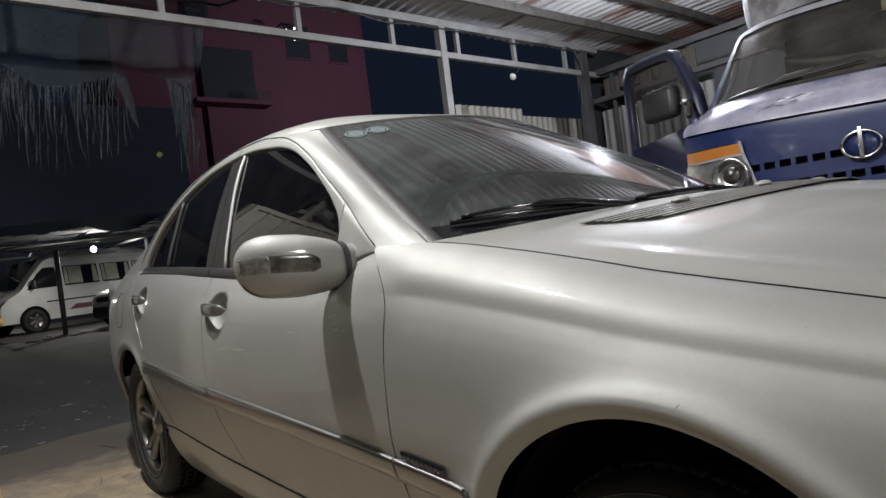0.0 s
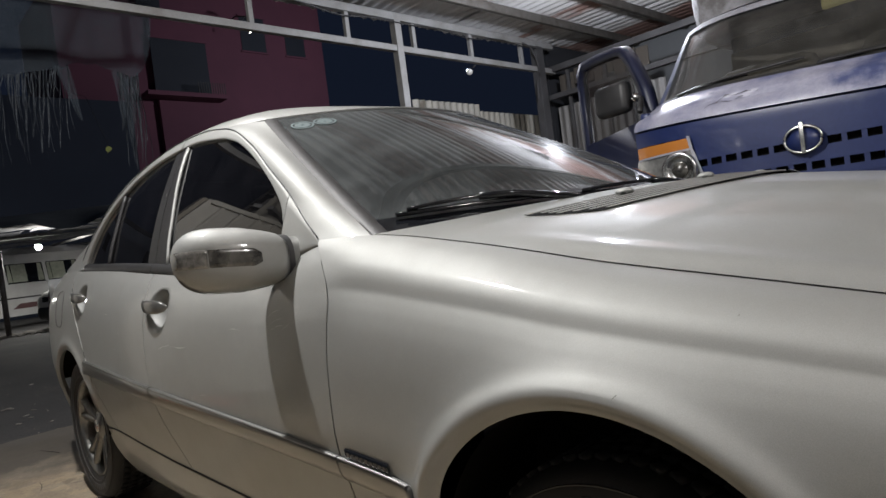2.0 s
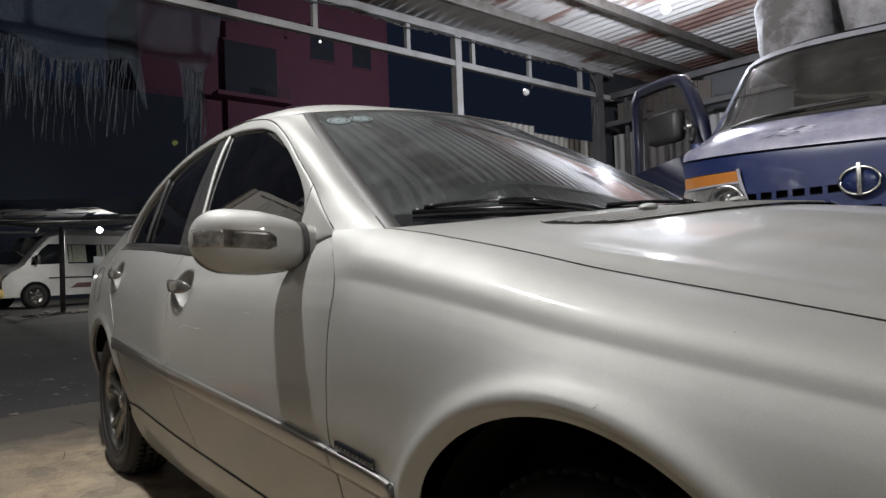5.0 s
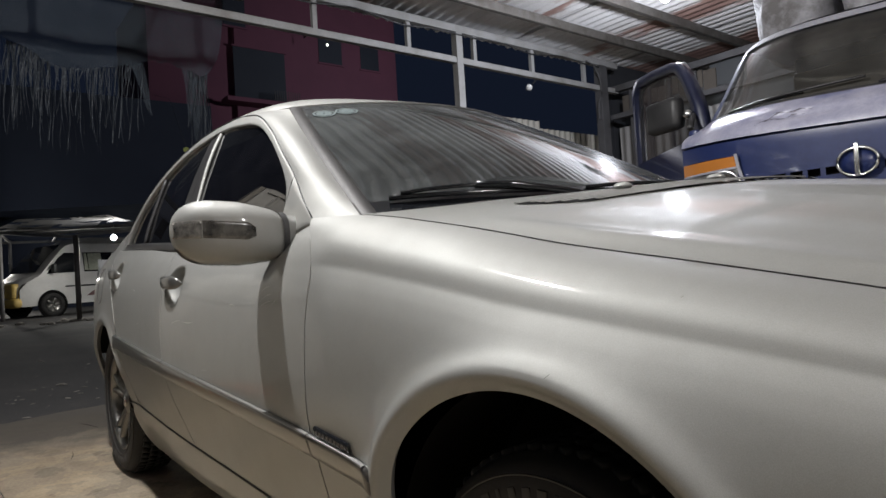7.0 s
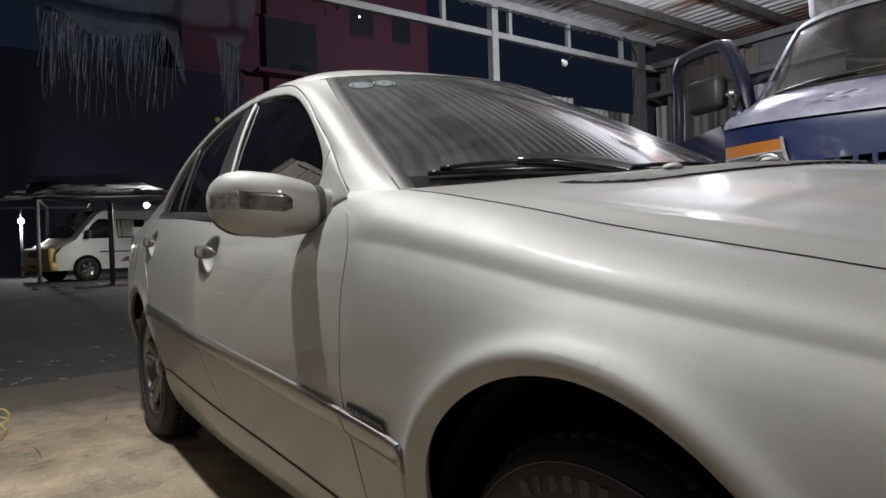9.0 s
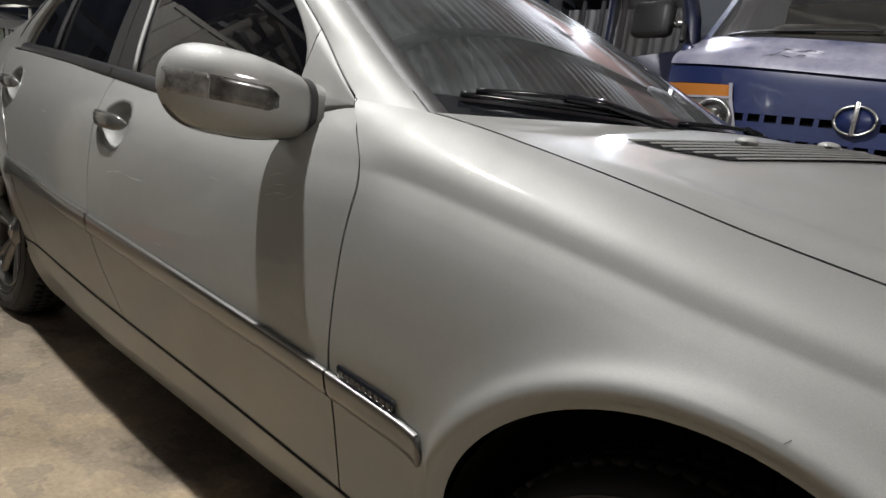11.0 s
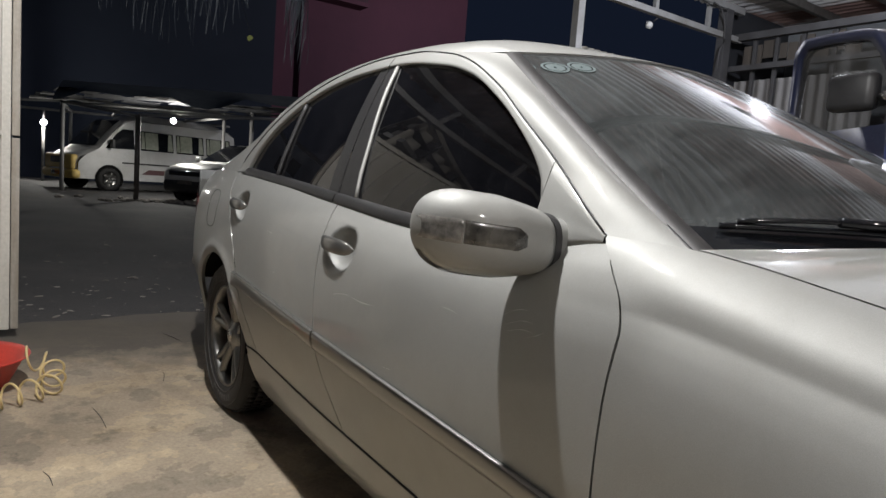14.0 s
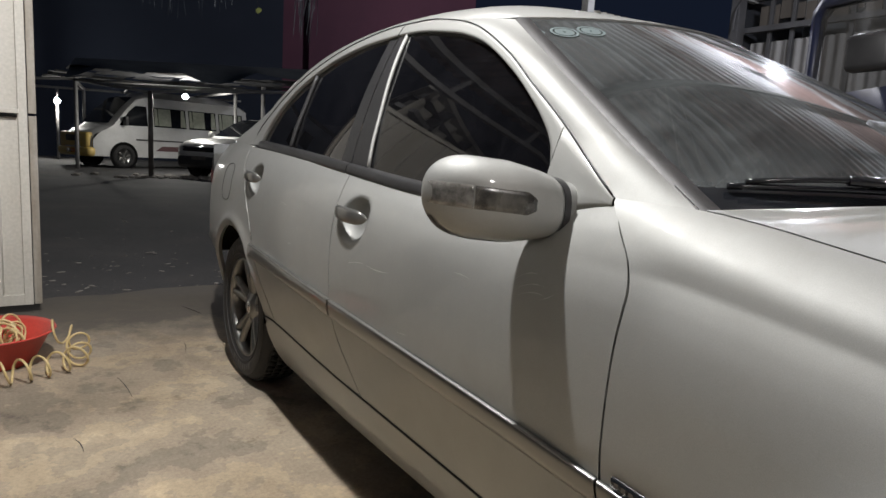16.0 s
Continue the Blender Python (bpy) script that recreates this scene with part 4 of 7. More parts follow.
def pillar_and_roof():
    # roof skin, from rail to rail; its front edge follows the pillars' ends and the glass
    nu, nv = 56, 61
    corner, edge_y = screen_side[-1], screen_side[-1][1]
    rail = roof_rail(-1.475, 1)

    def front_edge(q):
        y = abs(q) * rail[1]
        if y <= edge_y:
            s = 1 - (y / edge_y) ** 2
            return corner[0] + (SCREEN_TOP[0] - corner[0]) * s + 0.003, y, corner[2] + (SCREEN_TOP[2] - corner[2]) * s + 0.004
        t = (y - edge_y) / (rail[1] - edge_y)
        return corner[0] + (rail[0] - corner[0]) * t + 0.003 * (1 - t), y, corner[2] + (rail[2] - corner[2]) * t + 0.004 * (1 - t)

    def height(x, k):
        ze = roof_rail(x, 1)[2]
        return ze + (roof_mid(x) - ze) * (1 - k ** 5.0) ** 0.9

    P = np.zeros((nu, nv, 3))
    for j in range(nv):
        q = -1 + 2 * j / (nv - 1)
        k = abs(q)
        fx, fy, fz = front_edge(q)
        rear = -2.62 - 0.02 * k
        lift = fz - height(fx, k)
        for i in range(nu):
            u = (i / (nu - 1)) ** 1.3
            x = fx + (rear - fx) * u
            w = max(0.0, 1 - u / 0.16) ** 2
            y = (fy * w + roof_rail(x, 1)[1] * k * (1 - w))
            P[i, j] = (x, math.copysign(y, q), height(x, k) + lift * w)
    sheet("roof_skin", P, SILVER, car, 0.012, inward=INSIDE)


SCREEN_TOP = (-1.140, 0.0, 1.379)
screen_side = [(-0.570, 0.742, 0.936), (-0.715, 0.704, 1.016), (-0.86, 0.668, 1.100), (-1.03, 0.624, 1.200), (-1.19, 0.580, 1.296), (-1.285, 0.551, 1.351)]


def front_pillar(side):
    n = 36
    inner = smooth_line(screen_side, n)
    # stretch of the rail that matches
    xs = np.linspace(-0.712, -1.475, n)
    P = np.zeros((n, 9, 3))
    for i in range(n):
        a = np.array(roof_rail(xs[i], 1.0))
        a[1] = abs(a[1])
        b = inner[i]
        for j in range(9):
            t = j / 8
            p = a + (b - a) * t
            bulge = 0.020 * math.sin(math.pi * t) ** 0.9 * min(1.0, 0.1 + i / 9.0) * (1 - 0.75 * (i / (n - 1)) ** 3)
            out = np.array([0.38, 0.62, 0.55])
            p = p + out / np.linalg.norm(out) * bulge
            P[i, j] = (p[0], side * p[1], p[2])
    sheet("front_pillar", P, SILVER, car, 0.01, inward=(-1.6, 0, 0.9))


def windscreen():
    nu, nv = 30, 41
    edge = smooth_line(screen_side, nu)
    P = np.zeros((nu, nv, 3))
    low_mid, top_mid = np.array((-0.325, 0.0, 0.968)), np.array(SCREEN_TOP)
    for i in range(nu):
        u = i / (nu - 1)
        mid = low_mid + (top_mid - low_mid) * u
        mid = mid + np.array((-0.006, 0, 0.014)) * math.sin(math.pi * u)
        for j in range(nv):
            q = -1 + 2 * j / (nv - 1)
            e = edge[i]
            k = abs(q)
            s = 1 - k ** 2.0
            P[i, j] = (e[0] + (mid[0] - e[0]) * s, math.copysign(e[1] * k, q), e[2] + (mid[2] - e[2]) * s)
    bm = bmesh.new()
    add_grid(bm, P)
    ob = part("windscreen", bm, GLASS_FRONT, car, "dusty tinted windscreen")
    bm = bmesh.new()
    F = np.zeros((5, nv, 3))
    for i in range(5):
        for j in range(nv):
            k = abs(-1 + 2 * j / (nv - 1))
            u = (0.085 + 0.03 * k ** 6) * i / 4 * (nu - 1)
            i0 = int(u)
            F[i, j] = P[i0, j] + (P[i0 + 1, j] - P[i0, j]) * (u - i0) + np.array((0.0012, 0, 0.002))
    add_grid(bm, F)
    part("black_glass_band", bm, GLOSS_BLACK, car)
    # black band round the rim of the glass
    for sgn in (-1, 1):
        bm = bmesh.new()
        Q = np.zeros((nu, 4, 3))
        for i in range(nu):
            j0 = 0 if sgn < 0 else nv - 1
            a = P[i, j0]
            b = P[i, 2 if sgn < 0 else nv - 3]
            d = (b - a) / np.linalg.norm(b - a)
            for j, (o, l) in enumerate(((-0.004, -0.004), (0.004, 0.0055), (0.030, 0.0048), (0.036, 0.0005))):
                Q[i, j] = a + d * o + np.array((0.6, 0, 0.8)) * l
        add_grid(bm, Q)
        part("screen_seal", bm, SEAL, car)
    bm = bmesh.new()
    Q = np.zeros((nv, 4, 3))
    for j in range(nv):
        a, b = P[nu - 1, j], P[nu - 3, j]
        d = (b - a) / np.linalg.norm(b - a)
        for k, (o, l) in enumerate(((0.000, 0.0004), (0.002, 0.0012), (0.005, 0.0012), (0.007, 0.0004))):
            Q[j, k] = a + d * o + np.array((0.5, 0, 0.85)) * l
    add_grid(bm, Q)
    part("screen_seal", bm, SEAL, car)
    return P


def bonnet_half(x):
    return half_plan(x) - wing_end(x) - 0.0034


def bonnet_z(x, y):
    k = min(abs(y) / bonnet_half(x), 1.0)
    zc = bonnet_mid(x)
    zg = shut_z(x) - 0.001
    z = zg + (zc - zg) * (1 - k ** 2.0)
    # raised fold along the edge
    return z + 0.0055 * min(max((x + 0.34) / 0.22, 0.0), 1.0) * math.exp(-((abs(y) - bonnet_half(x) + 0.045) / 0.022) ** 2) + 0.0025


bonnet_mid = slope_limited([-0.45, -0.29, -0.1, 0.1, 0.3, 0.48, 0.60, 0.68], [1.000, 0.991, 0.975, 0.949, 0.910, 0.860, 0.805, 0.75])
bonnet_rear = slope_limited([0.0, 0.2, 0.36, 0.44, 0.56, 0.62, 0.69, 0.735], [-0.288, -0.325, -0.385, -0.425, -0.487, -0.517, -0.553, -0.575])


def bonnet():
    nu, nv = 60, 121
    P = np.zeros((nu, nv, 3))
    for j in range(nv):
        q = -1 + 2 * j / (nv - 1)
        q = math.copysign(abs(q) ** 0.8, q)
        front = 0.66 - 0.16 * abs(q) ** 2.2
        rear = bonnet_rear(abs(q) * 0.735)
        for i in range(nu):
            x = rear + (front - rear) * i / (nu - 1)
            y = q * bonnet_half(x)
            P[i, j] = (x, y, bonnet_z(x, y))
    sheet("bonnet", P, SILVER, car, 0.016, inward=(0, 0, 0.5))
    # cooling slots near the screen, one set a side, and the washer jets
    for side in (-1, 1):
        vent = new("bonnet_vent")
        vent.parent = car
        bm = bmesh.new()
        # a slanting strip with a rounded outer end: t runs from that end to the middle
        def edge(t):
            y = -0.549 + 0.535 * t
            w = 0.014 + 0.102 * min(1.0, t / 0.09) ** 0.6
            return bonnet_rear(abs(y)) + 0.139, y, w
        N = 40
        grow = [0.4 * k / 11 if k < 12 else 0.4 + 0.6 * (k - 11) / 28 for k in range(N)]
        lift = lambda t: 0.0015 + 0.004 * t
        Q = np.zeros((N, 9, 3))
        for i, t in enumerate(grow):
            x, y, w = edge(t * t if t < 0.4 else t * 0.999 - 0.2396 * (1 - t) / 0.6)
            for j in range(9):
                xx = x + w * (j / 8)
                Q[i, j] = (xx, -side * y, bonnet_z(xx, y) + lift(t))
        add_grid(bm, Q)
        # near-black sheet laid on the bonnet in place of shaded slots
        part("vent_recess", bm, VOID, vent)
        for s in range(7):
            bm = bmesh.new()
            R = []
            for t in np.linspace(0.0, 1.0, 36):
                x, y, w = edge(t)
                o = 0.001 + 0.0185 * s
                if w < o + 0.003:
                    continue
                R.append([(x + o + dx, -side * y, bonnet_z(x + o + dx, y) + lift(t) + dz) for dx, dz in ((-0.0022, 0.0004), (-0.0016, 0.0026), (0.0016, 0.0026), (0.0022, 0.0004))])
            add_grid(bm, np.array(R))
            part("vent_slat", bm, SILVER, vent)
        for t in (0.34, 0.74):
            bm = bmesh.new()
            x, y, w = edge(t)
            add_lathe(bm, [(0.0, -0.014), (0.012, -0.010), (0.015, 0.0), (0.012, 0.010), (0.0, 0.014)], Matrix.Translation((x + 0.022, -side * y, bonnet_z(x, y) + 0.007)) @ Matrix.Diagonal((1.3, 1.0, 0.55, 1)), 14)
            part("washer_jet", bm, SILVER, vent)


def quarter_panel(side):
    """Rear wing: from the rear door's edge round the wheel to the tail."""
    qtop = slope_limited([-3.72, -3.4, -3.1, -2.86, -2.60], [0.985, 1.005, 1.012, 1.012, 1.0])
    top_of = lambda x: qtop(x) - 0.002
    # strip between door and wheel, then over the wheel, then the tail
    cx, cz, rad, _ = ARCHES[1]
    xs = list(np.linspace(-2.24, cx + rad, 6)[:-1]) + [cx + rad * math.cos(a) for a in np.linspace(0, math.pi, 41)] + list(np.linspace(cx - rad - 0.02, -3.72, 14))
    nv = 30
    P = np.zeros((len(xs), nv, 3))
    for i, x0 in enumerate(xs):
        zb = arch_z(x0, 1, 0.30) if cx - rad <= x0 <= cx + rad else (0.30 if x0 > cx else 0.34 + 0.16 * min(1.0, (cx - rad - x0) / 0.12))
        for j in range(nv):
            v = j / (nv - 1)
            x = x0
            for _ in range(4):
                z = zb + (top_of(x) - zb) * v
                lim = gap_rear(z) - GAP
                x = min(x0, lim)
            h = (z - 0.5) / (1.005 - 0.5)
            y = half_plan(x) - door_in(min(h, 1.0)) * (1 + 0.35 * max(0, (-2.5 - x))) - low_in(min(z, 0.6)) + flare(x, z)
            P[i, j] = (x, side * y, z)
    q = sheet("rear_wing", P, SILVER, car, 0.018, inward=(-2.7, 0, 0.5))
    bm = bmesh.new()
    pts = []
    for k in range(32):
        a = 2 * math.pi * k / 32
        dx = 0.078 * math.copysign(abs(math.cos(a)) ** 0.6, math.cos(a))
        dz = 0.078 * math.copysign(abs(math.sin(a)) ** 0.6, math.sin(a))
        x, z = -2.86 + dx, 0.845 + dz
        h = (z - 0.5) / 0.505
        y = half_plan(x) - door_in(min(h, 1.0)) * (1 + 0.35 * (-2.5 - x)) + flare(x, z)
        pts.append((x, side * (y - 0.0005), z))
    add_tube(bm, pts, 0.0022, 6, closed=True)
    if side < 0:
        part("fuel_flap_gap", bm, BLACK, car)
    else:
        bm.free()
    return q


def rear_pillar(side):
    n = 30
    rail = np.linspace(-2.0, -2.86, n)
    glass = smooth_line([(-2.62, 0.50, 1.352), (-2.85, 0.555, 1.24), (-3.08, 0.60, 1.10), (-3.2, 0.63, 1.03)], n)
    start = [roof_rail(x, 1.0) for x in np.linspace(-2.60, -2.86, n)]
    tail = [(x, half_plan(x) - 0.115, 1.010) for x in np.linspace(-2.86, -3.25, n)]
    line = smooth_line([start[0], start[n // 2], start[-1], tail[n // 2], tail[-1]], n)
    P = np.zeros((n, 9, 3))
    for i in range(n):
        for j in range(9):
            t = j / 8
            p = line[i] + (glass[i] - line[i]) * t
            p = p + np.array((-0.15, 0.7, 0.5)) * 0.022 * math.sin(math.pi * t)
            P[i, j] = (p[0], side * abs(p[1]), p[2])
    sheet("rear_pillar", P, SILVER, car, 0.01, inward=(-2.4, 0, 0.8))
    # filler between the rear door's frame and the pillar
    return P


def tail():
    edge = smooth_line([(-2.62, 0.50, 1.352), (-2.85, 0.555, 1.24), (-3.08, 0.60, 1.10), (-3.2, 0.63, 1.03)], 16)
    P = np.zeros((16, 25, 3))
    for i in range(16):
        for j in range(25):
            q = -1 + j / 12
            s = 1 - abs(q) ** 2.2
            P[i, j] = (edge[i][0] - 0.06 * s, edge[i][1] * q, edge[i][2] + 0.015 * s)
    bm = bmesh.new()
    add_grid(bm, P)
    part("rear_window", bm, GLASS_SIDE, car)
    P = np.zeros((20, 31, 3))
    for i in range(20):
        u = i / 19
        for j in range(31):
            q = -1 + j / 15
            x = -3.24 - 0.48 * u + 0.10 * abs(q) ** 3 * u
            y = q * (0.70 - 0.10 * u)
            z = 1.035 - 0.02 * u - 0.05 * abs(q) ** 3 - 0.02 * u * u
            P[i, j] = (x, y, z)
    sheet("boot_lid", P, SILVER, car, 0.014, inward=(-3.3, 0, 0.5))
    # rear panel, bumpers and lamps, round the corner in plan
    def wrap(name, z0, z1, mat, a0, a1, grow, label="", n=44, nv=10):
        P = np.zeros((n, nv, 3))
        for i in range(n):
            a = a0 + (a1 - a0) * i / (n - 1)
            ca, sa = math.cos(a), math.sin(a)
            for j in range(nv):
                z = z0 + (z1 - z0) * j / (nv - 1)
                ex = 0.36
                bul = grow * math.sin(math.pi * j / (nv - 1)) ** 0.6
                P[i, j] = (-3.10 - (0.64 + bul) * math.copysign(abs(ca) ** ex, ca), ((0.715 if z > 0.5 else 0.60) + bul * 0.5) * math.copysign(abs(sa) ** ex, sa), z)
        bm = bmesh.new()
        add_grid(bm, P)
        return part(name, bm, mat, car, label)
    wrap("rear_panel", 0.52, 1.0, SILVER, -1.25, 1.25, 0.0)
    wrap("rear_bumper", 0.26, 0.58, SILVER, -1.5, 1.5, 0.05)
    wrap("tail_lamp", 0.70, 0.95, RED_LENS, -1.18, -0.60, 0.02, "red tail lamp", 18)
    wrap("tail_lamp", 0.70, 0.95, RED_LENS, 0.60, 1.18, 0.02, "red tail lamp", 18)


def nose():
    def wrap(name, z0, z1, mat, a0, a1, grow, label="", n=44, nv=10, back=0.0):
        P = np.zeros((n, nv, 3))
        for i in range(n):
            a = a0 + (a1 - a0) * i / (n - 1)
            ca, sa = math.cos(a), math.sin(a)
            for j in range(nv):
                t = j / (nv - 1)
                z = z0 + (z1 - z0) * t
                bul = grow * math.sin(math.pi * t) ** 0.6 - back * t
                P[i, j] = (0.15 + (0.55 + bul) * abs(ca) ** 0.42, (0.835 + bul * 0.3) * math.copysign(abs(sa) ** 0.42, sa), z)
        bm = bmesh.new()
        add_grid(bm, P)
        return part(name, bm, mat, car, label)
    wrap("front_bumper", 0.20, 0.56, SILVER, -1.5, 1.5, 0.05)
    wrap("radiator_grille", 0.56, 0.75, BLACK, -0.5, 0.5, 0.02, back=0.03)
    wrap("headlamp", 0.56, 0.73, LAMP_LENS, -1.3, -0.52, 0.02, "clear twin headlamp", 24, back=0.06)
    wrap("headlamp", 0.56, 0.73, LAMP_LENS, 0.52, 1.3, 0.02, "clear twin headlamp", 24, back=0.06)


def sills_and_shell():
    for side in (-1, 1):
        P = field(lambda z: AXLE_R + ARCH + 0.02, lambda z: AXLE_F - ARCH - 0.02, lambda x: 0.16, lambda x: sill_z(x) - GAP, lambda x, z: door_y(x, z) + 0.004, 40, 14, side)
        sheet("sill", P, SILVER, car, 0.03, inward=(-1.4, 0, 0.4))
        bm = bmesh.new()
        add_tube(bm, [(x, side * (door_y(x, sill_z(x)) + 0.0008), sill_z(x)) for x in np.linspace(-2.34, -0.40, 60)], 0.0034, 6)
        part("sill_seal", bm, BLACK, car)
    # inner panels closing the gaps and wheel arch liners, near-black in place of shade
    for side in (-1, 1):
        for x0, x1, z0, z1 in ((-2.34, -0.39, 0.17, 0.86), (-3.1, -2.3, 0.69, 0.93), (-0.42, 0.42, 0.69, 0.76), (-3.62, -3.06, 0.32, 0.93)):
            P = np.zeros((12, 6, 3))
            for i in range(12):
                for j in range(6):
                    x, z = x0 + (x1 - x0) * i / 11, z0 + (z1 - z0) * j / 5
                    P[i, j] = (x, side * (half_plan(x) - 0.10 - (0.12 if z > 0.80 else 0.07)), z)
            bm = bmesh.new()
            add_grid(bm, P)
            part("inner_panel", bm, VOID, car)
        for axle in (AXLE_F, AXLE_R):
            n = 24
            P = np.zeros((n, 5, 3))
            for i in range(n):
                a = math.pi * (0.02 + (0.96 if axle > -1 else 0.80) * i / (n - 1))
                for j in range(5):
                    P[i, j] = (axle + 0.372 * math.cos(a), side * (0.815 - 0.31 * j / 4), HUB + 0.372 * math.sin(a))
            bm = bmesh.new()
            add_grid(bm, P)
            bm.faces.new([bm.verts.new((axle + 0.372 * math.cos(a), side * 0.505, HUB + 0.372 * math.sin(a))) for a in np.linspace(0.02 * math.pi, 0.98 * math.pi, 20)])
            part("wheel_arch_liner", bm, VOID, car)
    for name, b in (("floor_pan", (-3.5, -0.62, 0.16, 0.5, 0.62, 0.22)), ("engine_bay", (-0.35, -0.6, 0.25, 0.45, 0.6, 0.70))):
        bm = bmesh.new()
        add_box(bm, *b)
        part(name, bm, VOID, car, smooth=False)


def cabin_inside():
    bm = bmesh.new()
    # dashboard: rolled top below the screen
    P = np.zeros((14, 21, 3))
    for i in range(14):
        t = i / 13
        for j in range(21):
            q = -1 + j / 10
            x = -0.50 - 0.62 * t - 0.10 * q * q * (1 - t)
            z = 0.915 + 0.035 * math.sin(math.pi * min(1, t * 1.1)) - 0.30 * max(0, t - 0.75) / 0.25
            P[i, j] = (x, 0.66 * q, z + 0.035 * math.exp(-((q - 0.5) / 0.22) ** 2) * math.sin(math.pi * t))
    add_grid(bm, P)
    part("dashboard", bm, INTERIOR, car)
    wheel_ = bmesh.new()
    m = Matrix.Translation((-1.20, 0.36, 0.90)) @ Matrix.Rotation(radians(-65), 4, "Y")
    add_tube(wheel_, [m @ Vector((0.185 * math.cos(a), 0.185 * math.sin(a), 0)) for a in np.linspace(0, 2 * math.pi, 37)[:-1]], 0.016, 8, closed=True)
    for a in (0.0, math.pi, -math.pi / 2):
        add_tube(wheel_, [m @ Vector((0, 0, -0.02)), m @ Vector((0.18 * math.cos(a), 0.18 * math.sin(a), 0))], 0.016, 6)
    add_lathe(wheel_, [(0.0, 0.03), (0.06, 0.03), (0.07, -0.02), (0.0, -0.03)], m @ Matrix.Rotation(radians(90), 4, "X"), 20)
    part("steering_wheel", wheel_, INTERIOR, car)
    for y in (-0.37, 0.37):
        for x, back in ((-1.55, 1.15), (-2.35, 1.12)):
            bm = bmesh.new()
            add_box(bm, x - 0.26, y - 0.25, 0.38, x + 0.26, y + 0.25, 0.56, 0.05)
            add_box(bm, -0.06, -0.25, 0.0, 0.07, 0.25, 0.62, 0.05, Matrix.Translation((x - 0.27, y, 0.50)) @ Matrix.Rotation(radians(-20), 4, "Y"))
            add_box(bm, -0.04, -0.13, 0.66, 0.05, 0.13, 0.83, 0.035, Matrix.Translation((x - 0.27, y, 0.50)) @ Matrix.Rotation(radians(-20), 4, "Y"))
            part("seat", bm, INTERIOR, car)
    bm = bmesh.new()
    add_box(bm, -3.0, -0.62, 0.25, -0.45, 0.62, 0.27)
    add_box(bm, -3.15, -0.60, 0.88, -2.55, 0.60, 0.90)
    part("cabin_floor", bm, INTERIOR, car)
    bm = bmesh.new()
    add_box(bm, -0.02, -0.12, -0.035, 0.02, 0.12, 0.035, 0.015, Matrix.Translation((-1.16, 0.0, 1.31)))
    add_tube(bm, [(-1.16, 0, 1.33), (-1.19, 0, 1.385)], 0.008, 6)
    part("inside_mirror", bm, INTERIOR, car)


def wipers(P):
    cow = bmesh.new()
    Q = np.zeros((31, 4, 3))
    for j in range(31):
        y = -0.69 + 1.38 * j / 30
        xr = bonnet_rear(abs(y))
        for k, (o, dz) in enumerate(((0.02, -0.010), (-0.03, -0.016), (-0.085, -0.010), (-0.11, -0.004))):
            Q[j, k] = (xr + o, y, bonnet_z(xr, y) + dz)
    add_grid(cow, Q)
    part("scuttle_panel", cow, BLACK, car, "black plastic scuttle panel below the windscreen")
    def on_screen(u, q, lift):
        i, j = u * (P.shape[0] - 1), (q + 1) / 2 * (P.shape[1] - 1)
        i0, j0 = min(int(i), P.shape[0] - 2), min(int(j), P.shape[1] - 2)
        a, b = i - i0, j - j0
        p = (1 - a) * (1 - b) * P[i0, j0] + a * (1 - b) * P[i0 + 1, j0] + (1 - a) * b * P[i0, j0 + 1] + a * b * P[i0 + 1, j0 + 1]
        return Vector(p) + Vector((0.55, 0, 0.83)) * lift
    for q0, q1, u0, u1, ql, ul in ((-0.92, -0.50, 0.092, 0.050, -0.40, 0.0), (-0.44, 0.30, 0.030, 0.022, 0.42, 0.0)):
        w = new("wiper")
        w.parent = car
        bm = bmesh.new()
        add_tube(bm, [on_screen(u0 + (u1 - u0) * t, q0 + (q1 - q0) * t, 0.012) for t in np.linspace(0, 1, 16)], 0.0062, 6)
        part("blade", bm, GLOSS_BLACK, w)
        bm = bmesh.new()
        add_tube(bm, [on_screen(u0 + (u1 - u0) * t, q0 + (q1 - q0) * t, 0.020 + 0.010 * math.sin(math.pi * t)) for t in np.linspace(0.06, 0.94, 12)], 0.0048, 6)
        part("bridge", bm, GLOSS_BLACK, w)
        bm = bmesh.new()
        mid = on_screen((u0 + u1) / 2, (q0 + q1) / 2, 0.030)
        add_tube(bm, [mid, on_screen((u0 + u1) / 2 - 0.01, (q0 + q1) / 2 + 0.10, 0.028), on_screen(ul + 0.012, ql - 0.07, 0.022), on_screen(ul, ql, 0.012)], 0.0085, 8)
        part("arm", bm, GLOSS_BLACK, w)


